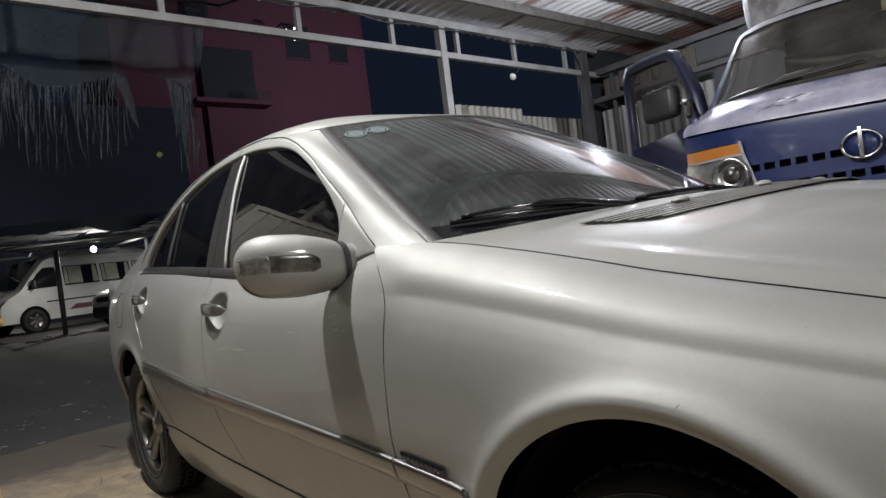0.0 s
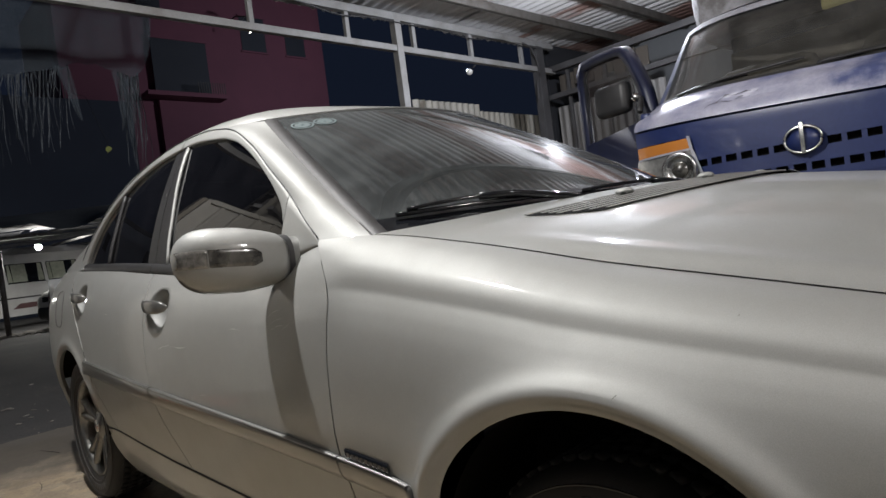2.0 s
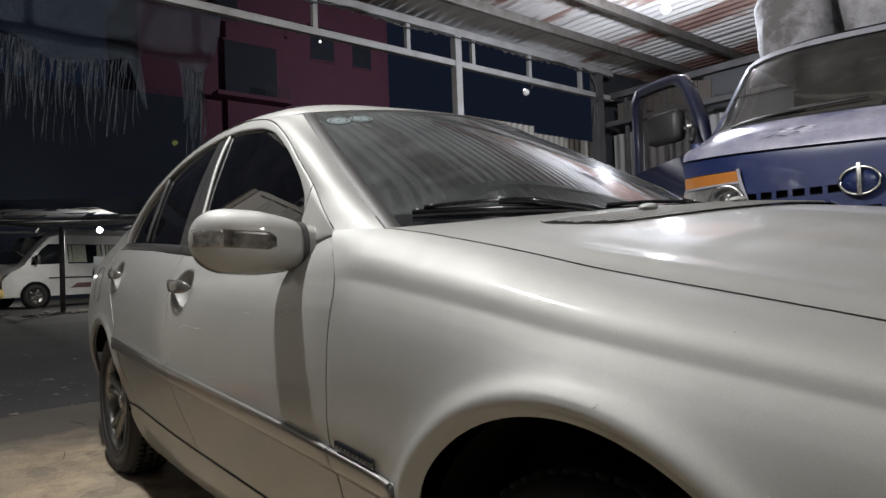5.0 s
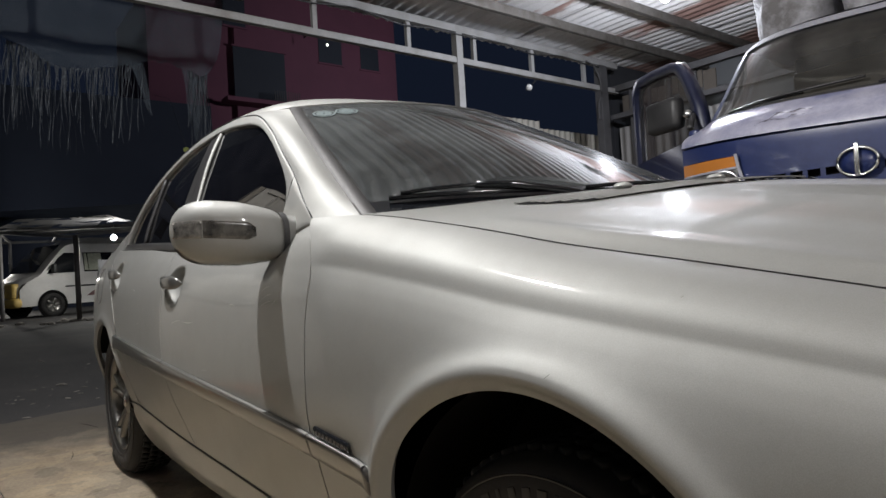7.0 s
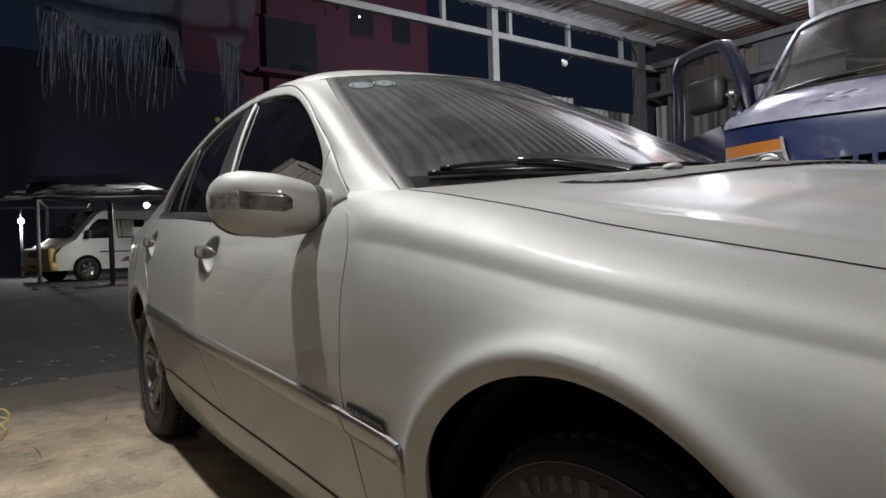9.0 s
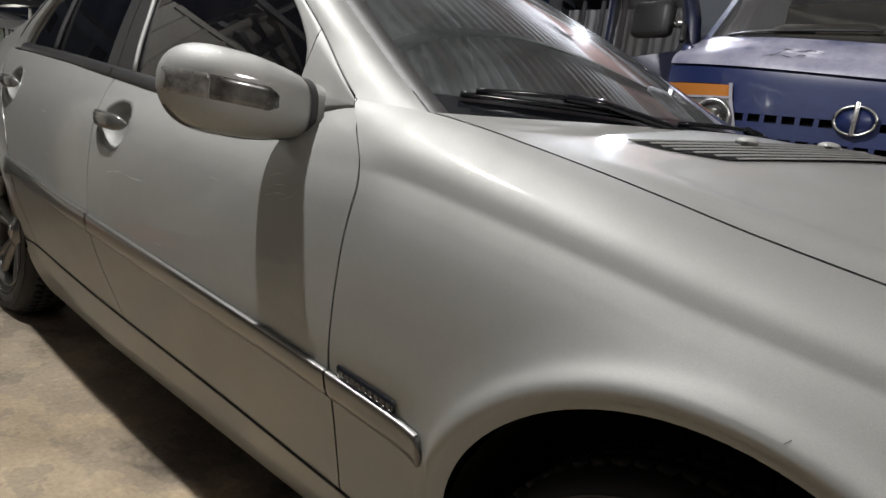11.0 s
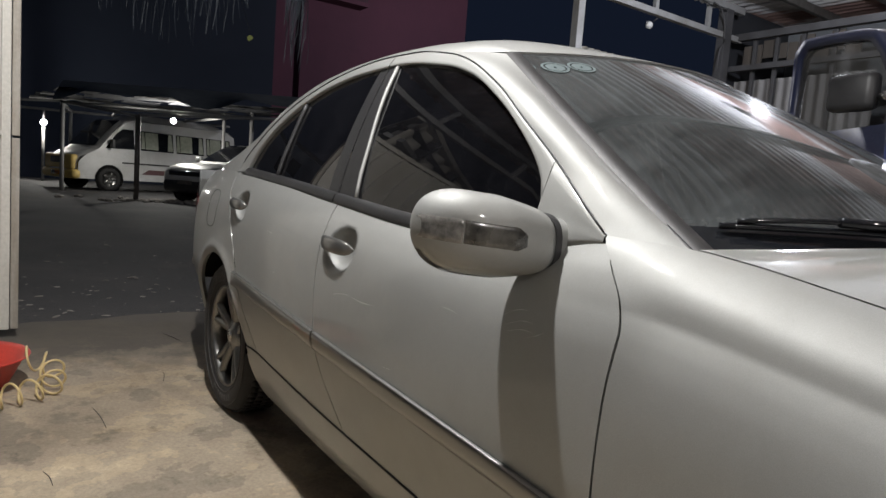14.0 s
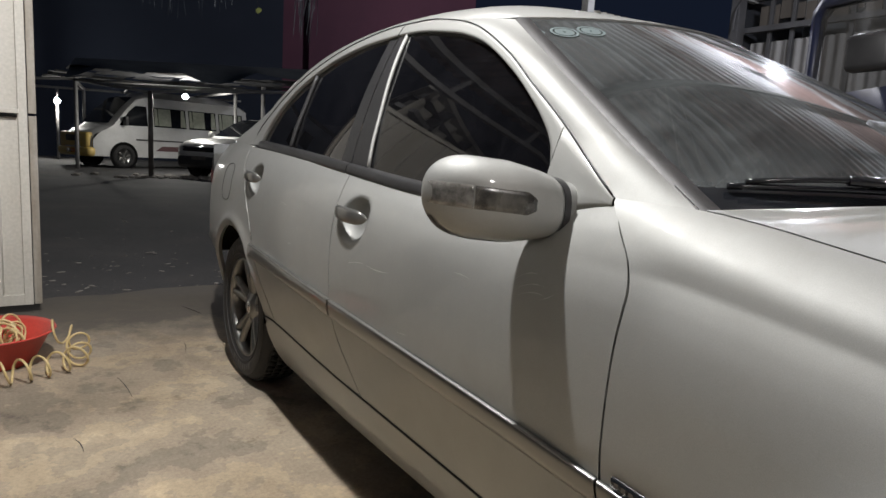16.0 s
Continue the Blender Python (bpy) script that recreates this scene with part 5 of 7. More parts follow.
def stickers(P):
    # round paper discs on the glass at the top corner
    def on(u, q):
        i, j = u * (P.shape[0] - 1), (q + 1) / 2 * (P.shape[1] - 1)
        i0, j0 = min(int(i), P.shape[0] - 2), min(int(j), P.shape[1] - 2)
        a, b = i - i0, j - j0
        return Vector((1 - a) * (1 - b) * P[i0, j0] + a * (1 - b) * P[i0 + 1, j0] + (1 - a) * b * P[i0, j0 + 1] + a * b * P[i0 + 1, j0 + 1])
    for u, q, r in ((0.885, -0.965, 0.016), (0.885, -0.865, 0.034), (0.893, -0.755, 0.034)):
        bm = bmesh.new()
        c, ex, ez = on(u, q), (on(u, q + 0.04) - on(u, q)).normalized(), (on(u + 0.04, q) - on(u, q)).normalized()
        n = ez.cross(ex).normalized()
        if n.z < 0:
            n = -n
        for r0, r1 in ((r, r * 0.80), (r * 0.70, r * 0.10)) if r > 0.02 else ((r, r * 0.1),):
            A = [bm.verts.new(c + n * 0.002 + r0 * (math.cos(a) * ex + math.sin(a) * ez)) for a in np.linspace(0, 2 * math.pi, 25)[:-1]]
            B = [bm.verts.new(c + n * 0.002 + r1 * (math.cos(a) * ex + math.sin(a) * ez)) for a in np.linspace(0, 2 * math.pi, 25)[:-1]]
            for k in range(24):
                bm.faces.new((A[k], A[(k + 1) % 24], B[(k + 1) % 24], B[k]))
        part("inspection_sticker", bm, STICKER, car)


def lettering(text, size, m, mat, parent, name, depth=0.001, label=""):
    c = bpy.data.curves.new(name, "FONT")
    c.body, c.size, c.extrude, c.align_x, c.align_y = text, size, depth, "CENTER", "CENTER"
    tmp = bpy.data.objects.new(name, c)
    scene.collection.objects.link(tmp)
    me = bpy.data.meshes.new_from_object(tmp.evaluated_get(bpy.context.evaluated_depsgraph_get()))
    bpy.data.objects.remove(tmp)
    bpy.data.curves.remove(c)
    me.materials.append(mat)
    ob = new(name, me)
    ob.matrix_world = m
    ob.parent = parent
    ob.matrix_parent_inverse = Matrix()
    if label:
        ob["label"] = label
    return ob


sills_and_shell()
bonnet()
SCREEN = windscreen()
pillar_and_roof()
tail()
nose()
cabin_inside()
wipers(SCREEN)
stickers(SCREEN)
for sd in (-1, 1):
    front_wing(sd)
    quarter_panel(sd)
    front_pillar(sd)
    rear_pillar(sd)
    fd = door_panel("front_door", sd, gap_mid, gap_wing)
    rd = door_panel("rear_door", sd, gap_rear, gap_mid)
    frame_band(fd, sd, -0.718, -0.895, belt, seam_z, 14, "mirror_corner", 0.0, 0.003)
    frame_band(fd, sd, -0.895, -1.735, light_z, seam_z, 44)
    frame_band(rd, sd, -1.740, -2.84, lambda x: max(light_z(x), belt(x) + 0.0) if x > -2.68 else belt(x), seam_z, 50)
    base = lambda x: belt(x) + 0.020
    pane("window", fd, sd, lambda z: -1.605 - 0.22 * max(0.0, z - 0.96), lambda z: -0.898, light_z, base, 0.012, label="dark tinted front side window")
    pane("pillar_cover", fd, sd, lambda z: -1.72 - 0.05 * max(0.0, z - 0.96), lambda z: -1.612 - 0.22 * max(0.0, z - 0.96), light_z, base, 0.007, BLACK, 6, 12)
    pane("pillar_cover", rd, sd, lambda z: -1.80 + 0.02 * (z - 0.96), lambda z: -1.726 - 0.05 * max(0.0, z - 0.96), light_z, base, 0.008, BLACK, 6, 12)
    pane("window", rd, sd, lambda z: -2.275 + 0.05 * (z - 0.99), lambda z: -1.80 + 0.02 * (z - 0.96), light_z, base, 0.012, label="dark tinted rear side window")
    pane("quarter_window", rd, sd, lambda z: -2.70, lambda z: -2.289 + 0.05 * (z - 0.99), light_z, base, 0.012)
    for x_of, z1, own, mt, rad in ((lambda z: -1.608 - 0.22 * max(0.0, z - 0.96), 1.352, fd, SILVER, 0.0062), (lambda z: -2.282 + 0.05 * (z - 0.99), 1.268, rd, BLACK, 0.008)):
        bm = bmesh.new()
        add_tube(bm, [(x_of(z), sd * (cabin_y(x_of(z), z) - 0.006), z) for z in np.linspace(belt(x_of(0.97)) + 0.02, z1, 12)], rad, 6)
        part("window_channel", bm, mt, own)
    belt_rubber(fd, sd, -0.895, -1.715)
    belt_rubber(rd, sd, -1.720, -2.69)
    door_handle(fd, sd, -1.545, 0.838)
    door_handle(rd, sd, -2.455, 0.886)
    strip_on(fd, sd, -1.618, -0.6305, False)
    strip_on(rd, sd, -2.36, -1.628, False)
    wng = new("wing_trim")
    wng.parent = car
    strip_on(wng, sd, -0.6255, -0.405, True)
    strip_on(wng, sd, -2.412, -2.366, False)
    bm = bmesh.new()
    N = 18
    B = np.zeros((N, 4, 3))
    for i in range(N):
        x = -0.600 + 0.130 * i / (N - 1)
        z0 = strip_z(x) + 0.004
        for j, (o, dz) in enumerate(((0.001, 0.0), (0.0055, 0.002), (0.0055, 0.017), (0.001, 0.019))):
            B[i, j] = (x, sd * (door_y(x, z0 + dz) + o), z0 + dz)
    add_grid(bm, B)
    badge = part("name_badge", bm, GLOSS_BLACK, wng, "black name badge above the strip")
    for k in range(9):
        x = -0.590 + 0.0138 * k
        z0 = strip_z(x) + 0.009
        bm = bmesh.new()
        add_box(bm, x - 0.004, sd * (door_y(x, z0) + 0.0058) - 0.0008, z0, x + 0.004, sd * (door_y(x, z0) + 0.0058) + 0.0008, z0 + 0.009, 0.0)
        part("raised_bar", bm, DULL_STEEL, badge, smooth=False)
    wing_mirror(fd, sd)
    wheel(AXLE_F - 0.02, sd, 0.2, track=0.815, size=0.93)
    wheel(AXLE_R, sd, 0.95)

# small scuffs and the chip on the near side
def scuff(name, parent, x0, z0, x1, z1, width, mat, bow=0.0, on=door_y, label="", n=12):
    bm = bmesh.new()
    Q = np.zeros((n, 2, 3))
    for i in range(n):
        t = i / (n - 1)
        w = 0.7 * width * math.sin(math.pi * (0.06 + 0.88 * t)) * (0.7 + 0.3 * math.sin(9 * t + 20 * x0))
        x, z = x0 + (x1 - x0) * t, z0 + (z1 - z0) * t + bow * math.sin(math.pi * t)
        for j, d in enumerate((-w, w)):
            Q[i, j] = (x, -(on(x, z + d) + 0.0006), z + d)
    add_grid(bm, Q)
    part(name, bm, mat, parent, label)


near_door = bpy.data.objects["front_door"]
near_rear = bpy.data.objects["rear_door"]
for x0, z0, x1, z1, w, b in ((-1.53, 0.714, -1.44, 0.727, 0.0018, 0.003), (-1.43, 0.726, -1.31, 0.727, 0.0022, -0.004), (-1.06, 0.776, -1.0, 0.773, 0.0016, 0.002),
                             (-0.873, 0.797, -0.811, 0.818, 0.0013, 0.006), (-0.86, 0.784, -0.79, 0.800, 0.0011, 0.006), (-0.852, 0.774, -0.786, 0.785, 0.0013, 0.005), (-0.80, 0.776, -0.756, 0.798, 0.0012, -0.003),
                             (-1.25, 0.60, -1.21, 0.604, 0.001, 0.0)):
    scuff("scuff", near_door, x0, z0, x1, z1, w, SCUFF, b)
for x0, z0, x1, z1, w in ((-2.10, 0.824, -2.04, 0.818, 0.0014), (-2.0, 0.70, -1.95, 0.702, 0.001), (-1.93, 0.76, -1.90, 0.75, 0.001)):
    scuff("scuff", near_rear, x0, z0, x1, z1, w, SCUFF)
wing_face = lambda x, z: wing_yz(x, (z - 0.5) / (shut_z(x) - 0.5))[0]
near_wing = bpy.data.objects["front_wing"]
scuff("paint_chip", near_wing, 0.017, 0.704, 0.022, 0.709, 0.0011, VOID, 0.0, wing_face, "dark chip in the paint above the wheel arch")
scuff("paint_chip", near_wing, 0.143, 0.790, 0.146, 0.791, 0.0006, DULL_STEEL, 0.0, wing_face)

# dark rubber in the joint between the doors' frames and the roof
for sd in (-1, 1):
    bm = bmesh.new()
    add_tube(bm, [(x, sd * (cabin_y(x, seam_z(x)) + 0.0025), seam_z(x) + 0.0005) for x in np.linspace(-0.722, -2.80, 90)], 0.0018, 6)
    part("door_seal", bm, BLACK, car)


# ---- the blue lorry behind the car ----
def lorry():
    L = thing("lorry", "dark blue lorry with open cab door and dented front panel", "truck")
    cx, hw = -0.436, 0.81
    half = slope_limited([0.4, 1.34, 1.42, 1.50, 1.87, 2.0], [0.81, 0.81, 0.792, 0.772, 0.672, 0.65])
    plan = slope_limited([0.4, 1.34, 1.46, 2.0], [0.16, 0.16, 0.26, 0.26])

    def drop(q, z):
        return -0.045 * (q + 0.1) * min(max((z - 1.24) / 0.06, 0.0), 1.0)
    front_y = slope_limited([0.35, 0.75, 1.00, 1.28, 1.32, 1.40, 1.455, 1.83, 1.90], [1.40, 1.40, 1.402, 1.405, 1.412, 1.455, 1.535, 1.765, 1.84])
    def skin(name, z0, z1, mat, x0=-1.0, x1=1.0, lift=0.0, nu=31, nv=14, label="", curve=0.16):
        P = np.zeros((nu, nv, 3))
        for i in range(nu):
            q = x0 + (x1 - x0) * i / (nu - 1)
            for j in range(nv):
                z = z0 + (z1 - z0) * j / (nv - 1)
                P[i, j] = (cx + half(z) * q, front_y(z) - lift + plan(z) * abs(q) ** 3.2, z + drop(q, z) - 0.035 * min(max((1.30 - z) / 0.05, 0.0), 1.0))
        bm = bmesh.new()
        add_grid(bm, P)
        return part(name, bm, mat, L, label)
    # the lamp units' inner ends lean outwards above
    inner = lambda z: 0.470 + 0.40 * (z - 1.03)
    def lamp_skin(name, s, z0, z1, mat, lift, outer, end, label="", nu=13, nv=8):
        P = np.zeros((nu, nv, 3))
        for j in range(nv):
            z = z0 + (z1 - z0) * j / (nv - 1)
            for i in range(nu):
                q = s * (outer(z) + (end(z) - outer(z)) * i / (nu - 1))
                P[i, j] = (cx + half(z) * q, front_y(z) - lift + plan(z) * abs(q) ** 3.2, z + drop(q, z) - 0.035 * min(max((1.30 - z) / 0.05, 0.0), 1.0))
        bm = bmesh.new()
        add_grid(bm, P)
        part(name, bm, mat, L, label)
    # lower front with two rows of slots: uprights and rails round near-black shade sheets
    skin("lower_front", 0.45, 1.03, BLUE)
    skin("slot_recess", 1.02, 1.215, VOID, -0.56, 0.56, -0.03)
    rails = ((1.02, 1.053), (1.085, 1.146), (1.178, 1.222))
    for z0, z1 in rails:
        skin("grille_rail", z0, z1, BLUE, -0.56, 0.56, 0.004, 25, 4)
    for k in range(14):
        q = -0.55 + 1.1 * k / 13
        for z0, z1 in ((1.04, 1.095), (1.13, 1.185)):
            skin("grille_upright", z0, z1, BLUE, q - 0.012, q + 0.012, 0.002, 3, 3)
    skin("panel_below_bonnet", 1.218, 1.305, BLUE, -0.64, 0.64)
    skin("panel_end", 1.270, 1.305, BLUE, -1.0, -0.64, 0.0, 9, 3)
    skin("panel_end", 1.270, 1.305, BLUE, 0.64, 1.0, 0.0, 9, 3)
    for s in (-1, 1):
        a, b = (-1.0, -0.56) if s < 0 else (0.56, 1.0)
        # near-black sheet for the shade behind the lamp unit
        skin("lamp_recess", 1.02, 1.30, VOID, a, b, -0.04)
        lamp_skin("lamp_cover", s, 1.035, 1.235, LAMP_LENS, 0.008, lambda z: 1.0, lambda z: inner(z) + 0.012, "clear headlamp cover")
        lamp_skin("indicator", s, 1.240, 1.268, AMBER, 0.012, lambda z: 0.98, lambda z: inner(z) + 0.014, "amber indicator lens")
        lamp_skin("lamp_bezel", s, 1.03, 1.272, DUST_GREY, 0.018, lambda z: inner(z) + 0.016, lambda z: inner(z) - 0.004)
        lamp_skin("lamp_bezel", s, 1.233, 1.242, DUST_GREY, 0.016, lambda z: 0.98, lambda z: inner(z) + 0.015)
        bm = bmesh.new()
        c = Matrix.Translation((cx + s * 0.512, 1.398, 1.112))
        add_lathe(bm, [(0.083, 0.02), (0.086, -0.012), (0.072, -0.020), (0.062, 0.0), (0.040, 0.004)], c, 28)
        part("lamp_ring", bm, CHROME, L)
        bm = bmesh.new()
        add_lathe(bm, [(0.040, -0.002), (0.030, -0.012), (0.012, -0.019), (0.0, -0.02)], c, 20)
        part("lamp_lens", bm, SMOKED, L)
    # front panel above the crease, dented
    def panel(q, z, lift=0.0):
        d = math.exp(-(((q + 0.28) / 0.20) ** 2 + ((z - 1.385) / 0.030) ** 2))
        y = front_y(z) + plan(z) * abs(q) ** 3.2 - 0.012 + 0.030 * d + 0.018 * d * noise.noise(Vector((q * 30, 0, z * 60)))
        return (cx + half(z) * q, y - lift, z + drop(q, z) + lift)
    bm = bmesh.new()
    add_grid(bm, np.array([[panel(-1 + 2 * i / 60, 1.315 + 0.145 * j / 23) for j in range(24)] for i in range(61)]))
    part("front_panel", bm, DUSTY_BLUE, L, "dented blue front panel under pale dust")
    # dark scraped folds round the dent
    for qa, za, qb, zb, w in ((-0.47, 1.356, -0.34, 1.408, 0.0026), (-0.40, 1.402, -0.18, 1.400, 0.0032), (-0.42, 1.370, -0.22, 1.384, 0.0022)):
        bm = bmesh.new()
        rows = []
        for t in np.linspace(0, 1, 15):
            wt = w * math.sin(math.pi * (0.05 + 0.9 * t)) * (0.75 + 0.35 * math.sin(17 * t + 40 * qa))
            q, z = qa + (qb - qa) * t, za + (zb - za) * t + 0.004 * math.sin(11 * t + 9 * za)
            rows.append([panel(q, z - wt, 0.0012), panel(q, z + wt, 0.0012)])
        add_grid(bm, np.array(rows))
        part("scrape", bm, SCRAPED_BLUE, L)
    bm = bmesh.new()
    n = 31
    Q = np.array([[(cx + hw * q, front_y(1.31) + 0.16 * abs(q) ** 3.2 + o, z + drop(q, z)) for o, z in ((-0.012, 1.315), (0.03, 1.312), (0.03, 1.30), (0.0, 1.304))] for q in np.linspace(-1, 1, n)])
    add_grid(bm, Q)
    part("panel_lip", bm, BLUE, L)
    # windscreen with rubber, pillars and roof
    skin("windscreen", 1.465, 1.825, GLASS_CLEAR, -0.93, 0.93, -0.012, 31, 14, "dusty lorry windscreen")
    for s in (-1, 1):
        a, b = (-1.0, -0.93) if s < 0 else (0.93, 1.0)
        skin("cab_pillar", 1.45, 1.86, BLUE, a, b, 0.004, 6, 16)
    skin("screen_rubber", 1.452, 1.472, BLACK, -0.95, 0.95, 0.004, 31, 3)
    skin("roof_front", 1.825, 1.858, DUST_GREY, -1.0, 1.0, 0.006, 31, 8)
    bm = bmesh.new()
    R = np.zeros((25, 10, 3))
    for i in range(25):
        q = -1 + i / 12
        for j in range(10):
            t = j / 9
            R[i, j] = (cx + 0.680 * q, 1.826 + 0.26 * abs(q) ** 3.2 * (1 - t) + 0.75 * t, 1.856 + drop(q, 1.9) + 0.045 * (1 - abs(q) ** 4) * math.sin(math.pi * (0.15 + 0.5 * t)))
    add_grid(bm, R)
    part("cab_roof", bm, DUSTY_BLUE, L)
    bm = bmesh.new()
    add_box(bm, cx - 0.75, 2.45, 0.5, cx + 0.75, 2.52, 1.55, 0.02)
    add_box(bm, cx - 0.61, 2.45, 1.72, cx + 0.61, 2.52, 1.90, 0.02)
    add_box(bm, cx + hw - 0.05, 1.62, 0.5, cx + hw, 2.5, 1.45, 0.02)
    add_box(bm, cx - hw + 0.02, 1.60, 0.5, cx - hw + 0.07, 1.70, 1.45, 0.01)
    part("cab_shell", bm, BLUE, L)
    bm = bmesh.new()
    add_box(bm, cx - hw + 0.10, 1.66, 1.28, cx + hw - 0.10, 1.88, 1.40, 0.04)
    add_box(bm, cx - 0.60, 2.15, 0.9, cx - 0.10, 2.32, 1.66, 0.06)
    add_box(bm, cx + 0.10, 2.15, 0.9, cx + 0.60, 2.32, 1.66, 0.06)
    add_box(bm, cx - hw + 0.05, 1.5, 0.5, cx + hw - 0.05, 2.45, 0.56)
    add_box(bm, cx - 0.60, 2.40, 1.40, cx + 0.60, 2.44, 1.80, 0.01)
    part("cab_inside", bm, CAB_CLOTH, L, "faded lining and seats inside the cab")
    bm = bmesh.new()
    m = Matrix.Translation((cx + 0.36, 1.95, 1.42)) @ Matrix.Rotation(radians(40), 4, "X")
    add_tube(bm, [m @ Vector((0.2 * math.cos(a), 0.2 * math.sin(a), 0)) for a in np.linspace(0, 2 * math.pi, 30)[:-1]], 0.014, 6, closed=True)
    part("steering_wheel", bm, BLACK, L)
    bm = bmesh.new()
    add_box(bm, cx + 0.05, 1.79, 1.735, cx + 0.30, 1.81, 1.79, 0.012)
    part("sun_visor", bm, CLOTH_YELLOW, L, "pale yellow card at the top of the windscreen")
    # badge: an oval ring with one upright bar
    bm = bmesh.new()
    c = Vector((cx + 0.03, 1.378, 1.146))
    add_tube(bm, [c + Vector((0.071 * math.cos(a), 0, 0.054 * math.sin(a))) for a in np.linspace(0, 2 * math.pi, 41)[:-1]], 0.0065, 8, closed=True)
    add_box(bm, c.x - 0.009, c.y - 0.012, c.z - 0.060, c.x + 0.009, c.y + 0.008, c.z + 0.072, 0.004)
    part("badge", bm, CHROME, L, "bright oval badge with an upright bar")
    bm = bmesh.new()
    add_lathe(bm, [(0.0, 0.006), (0.066, 0.006), (0.066, 0.02), (0.0, 0.02)], Matrix.Translation(c) @ Matrix.Diagonal((1.0, 1, 0.8, 1)), 36)
    part("badge_back", bm, BLUE, L)
    # wipers
    for x0 in (-0.60, 0.08):
        bm = bmesh.new()
        pts = [(cx + x0 + 0.62 * t, front_y(1.48 + 0.03 * t) + 0.26 * abs((x0 + 0.62 * t) / 0.73) ** 3.2 - 0.016, 1.478 + 0.035 * t + drop((x0 + 0.62 * t) / 0.73, 1.5)) for t in np.linspace(0, 1, 10)]
        add_tube(bm, pts, 0.0065, 6)
        add_tube(bm, [(p[0] * 0.6 + pts[0][0] * 0.4, p[1] * 0.6 + pts[0][1] * 0.4 - 0.022, p[2] * 0.6 + pts[0][2] * 0.4 - 0.006) for p in pts], 0.0055, 6)
        part("wiper", bm, BLACK, L)
    # open door
    hinge = Vector((-1.30, 1.93, 0.0))
    d = Vector((-0.79, 0.615, 0.0)).normalized()
    nrm = Vector((d.y, -d.x, 0.0))
    def door_pt(s, z, o=0.0):
        return hinge + d * s + nrm * o + Vector((0, 0, z))
    outline = [(0.0, 0.70), (-0.02, 1.42), (0.05, 1.66), (0.20, 1.875), (0.31, 1.975), (0.42, 2.005), (0.75, 2.055), (1.07, 2.09), (1.17, 2.03), (1.20, 0.70)]
    hole = [(0.14, 1.48), (0.11, 1.54), (0.14, 1.67), (0.26, 1.845), (0.35, 1.925), (0.45, 1.955), (0.75, 2.00), (1.04, 2.03), (1.115, 1.98), (1.135, 1.49)]
    door = new("cab_door")
    door.parent = L
    bm = bmesh.new()
    def rounded(pts, r):
        out = [pts[0]]
        for k in range(1, len(pts) - 1):
            a, b, c = (np.array(p) for p in (pts[k - 1], pts[k], pts[k + 1]))
            u, w = (a - b) / np.linalg.norm(a - b), (c - b) / np.linalg.norm(c - b)
            for t in np.linspace(0, 1, 6):
                out.append(tuple((1 - t) ** 2 * (b + u * r) + 2 * t * (1 - t) * b + t * t * (b + w * r)))
        return out + [pts[-1]]
    o2 = np.array(rounded(outline[1:9], 0.04))
    h2 = np.array(rounded(hole[1:9], 0.03))
    o2 = np.vstack([[outline[0]], o2, [outline[9]]])
    h2 = np.vstack([[hole[0]], h2, [hole[9]]])
    for off in (0.03, -0.03):
        A = [bm.verts.new(door_pt(a, b, off)) for a, b in o2]
        B = [bm.verts.new(door_pt(a, b, off)) for a, b in h2]
        for k in range(len(A) - 1):
            bm.faces.new((A[k], A[k + 1], B[k + 1], B[k]))
        bm.faces.new((A[0], B[0], B[-1], A[-1]))
        if off > 0:
            A0, B0 = A, B
    for X, Y in ((A0, A), (B0, B)):
        n = len(X)
        for k in range(n):
            bm.faces.new((X[k], X[(k + 1) % n], Y[(k + 1) % n], Y[k]))
    part("door_skin", bm, NAVY_PAINT, door)
    bm = bmesh.new()
    bm.faces.new([bm.verts.new(door_pt(a, b, 0.0)) for a, b in h2])
    part("door_glass", bm, GLASS_CLEAR, door)
    bm = bmesh.new()
    add_tube(bm, [door_pt(a, b, 0.03) for a, b in h2], 0.010, 6, closed=True)
    part("door_rubber", bm, BLACK, door)
    # faded white lettering, unreadable
    for k, (w, h) in enumerate(((0.030, 0.05), (0.022, 0.05), (0.034, 0.05), (0.028, 0.05), (0.03, 0.05), (0.026, 0.05))):
        bm = bmesh.new()
        s = 0.42 + 0.062 * k
        z = 1.255
        for ds, dz, ww, hh in ((0, 0, 0.010, h), (w, 0.0, 0.010, h), (w / 2, 0.018 * (1 if k % 2 else -1), w, 0.010)):
            vs = [door_pt(s + ds - ww / 2, z + dz - hh / 2, 0.032), door_pt(s + ds + ww / 2, z + dz - hh / 2, 0.032), door_pt(s + ds + ww / 2, z + dz + hh / 2, 0.032), door_pt(s + ds - ww / 2, z + dz + hh / 2, 0.032)]
            bm.faces.new([bm.verts.new(v) for v in vs])
        part("faded_mark", bm, WHITE, door)
    # big mirror on an arm
    mir = new("door_mirror")
    mir.parent = door
    bm = bmesh.new()
    mc = Vector((-1.575, 1.96, 1.635))
    add_box(bm, -0.125, -0.045, -0.095, 0.125, 0.045, 0.095, 0.035, Matrix.Translation(mc) @ Matrix.Rotation(radians(-12), 4, "Z"))
    part("housing", bm, BLACK, mir)
    bm = bmesh.new()
    add_tube(bm, [mc + Vector((0.10, 0.0, -0.02)), mc + Vector((0.20, -0.04, -0.04)), mc + Vector((0.27, -0.20, -0.14))], 0.016, 8)
    part("arm", bm, BLACK, mir)
    bm = bmesh.new()
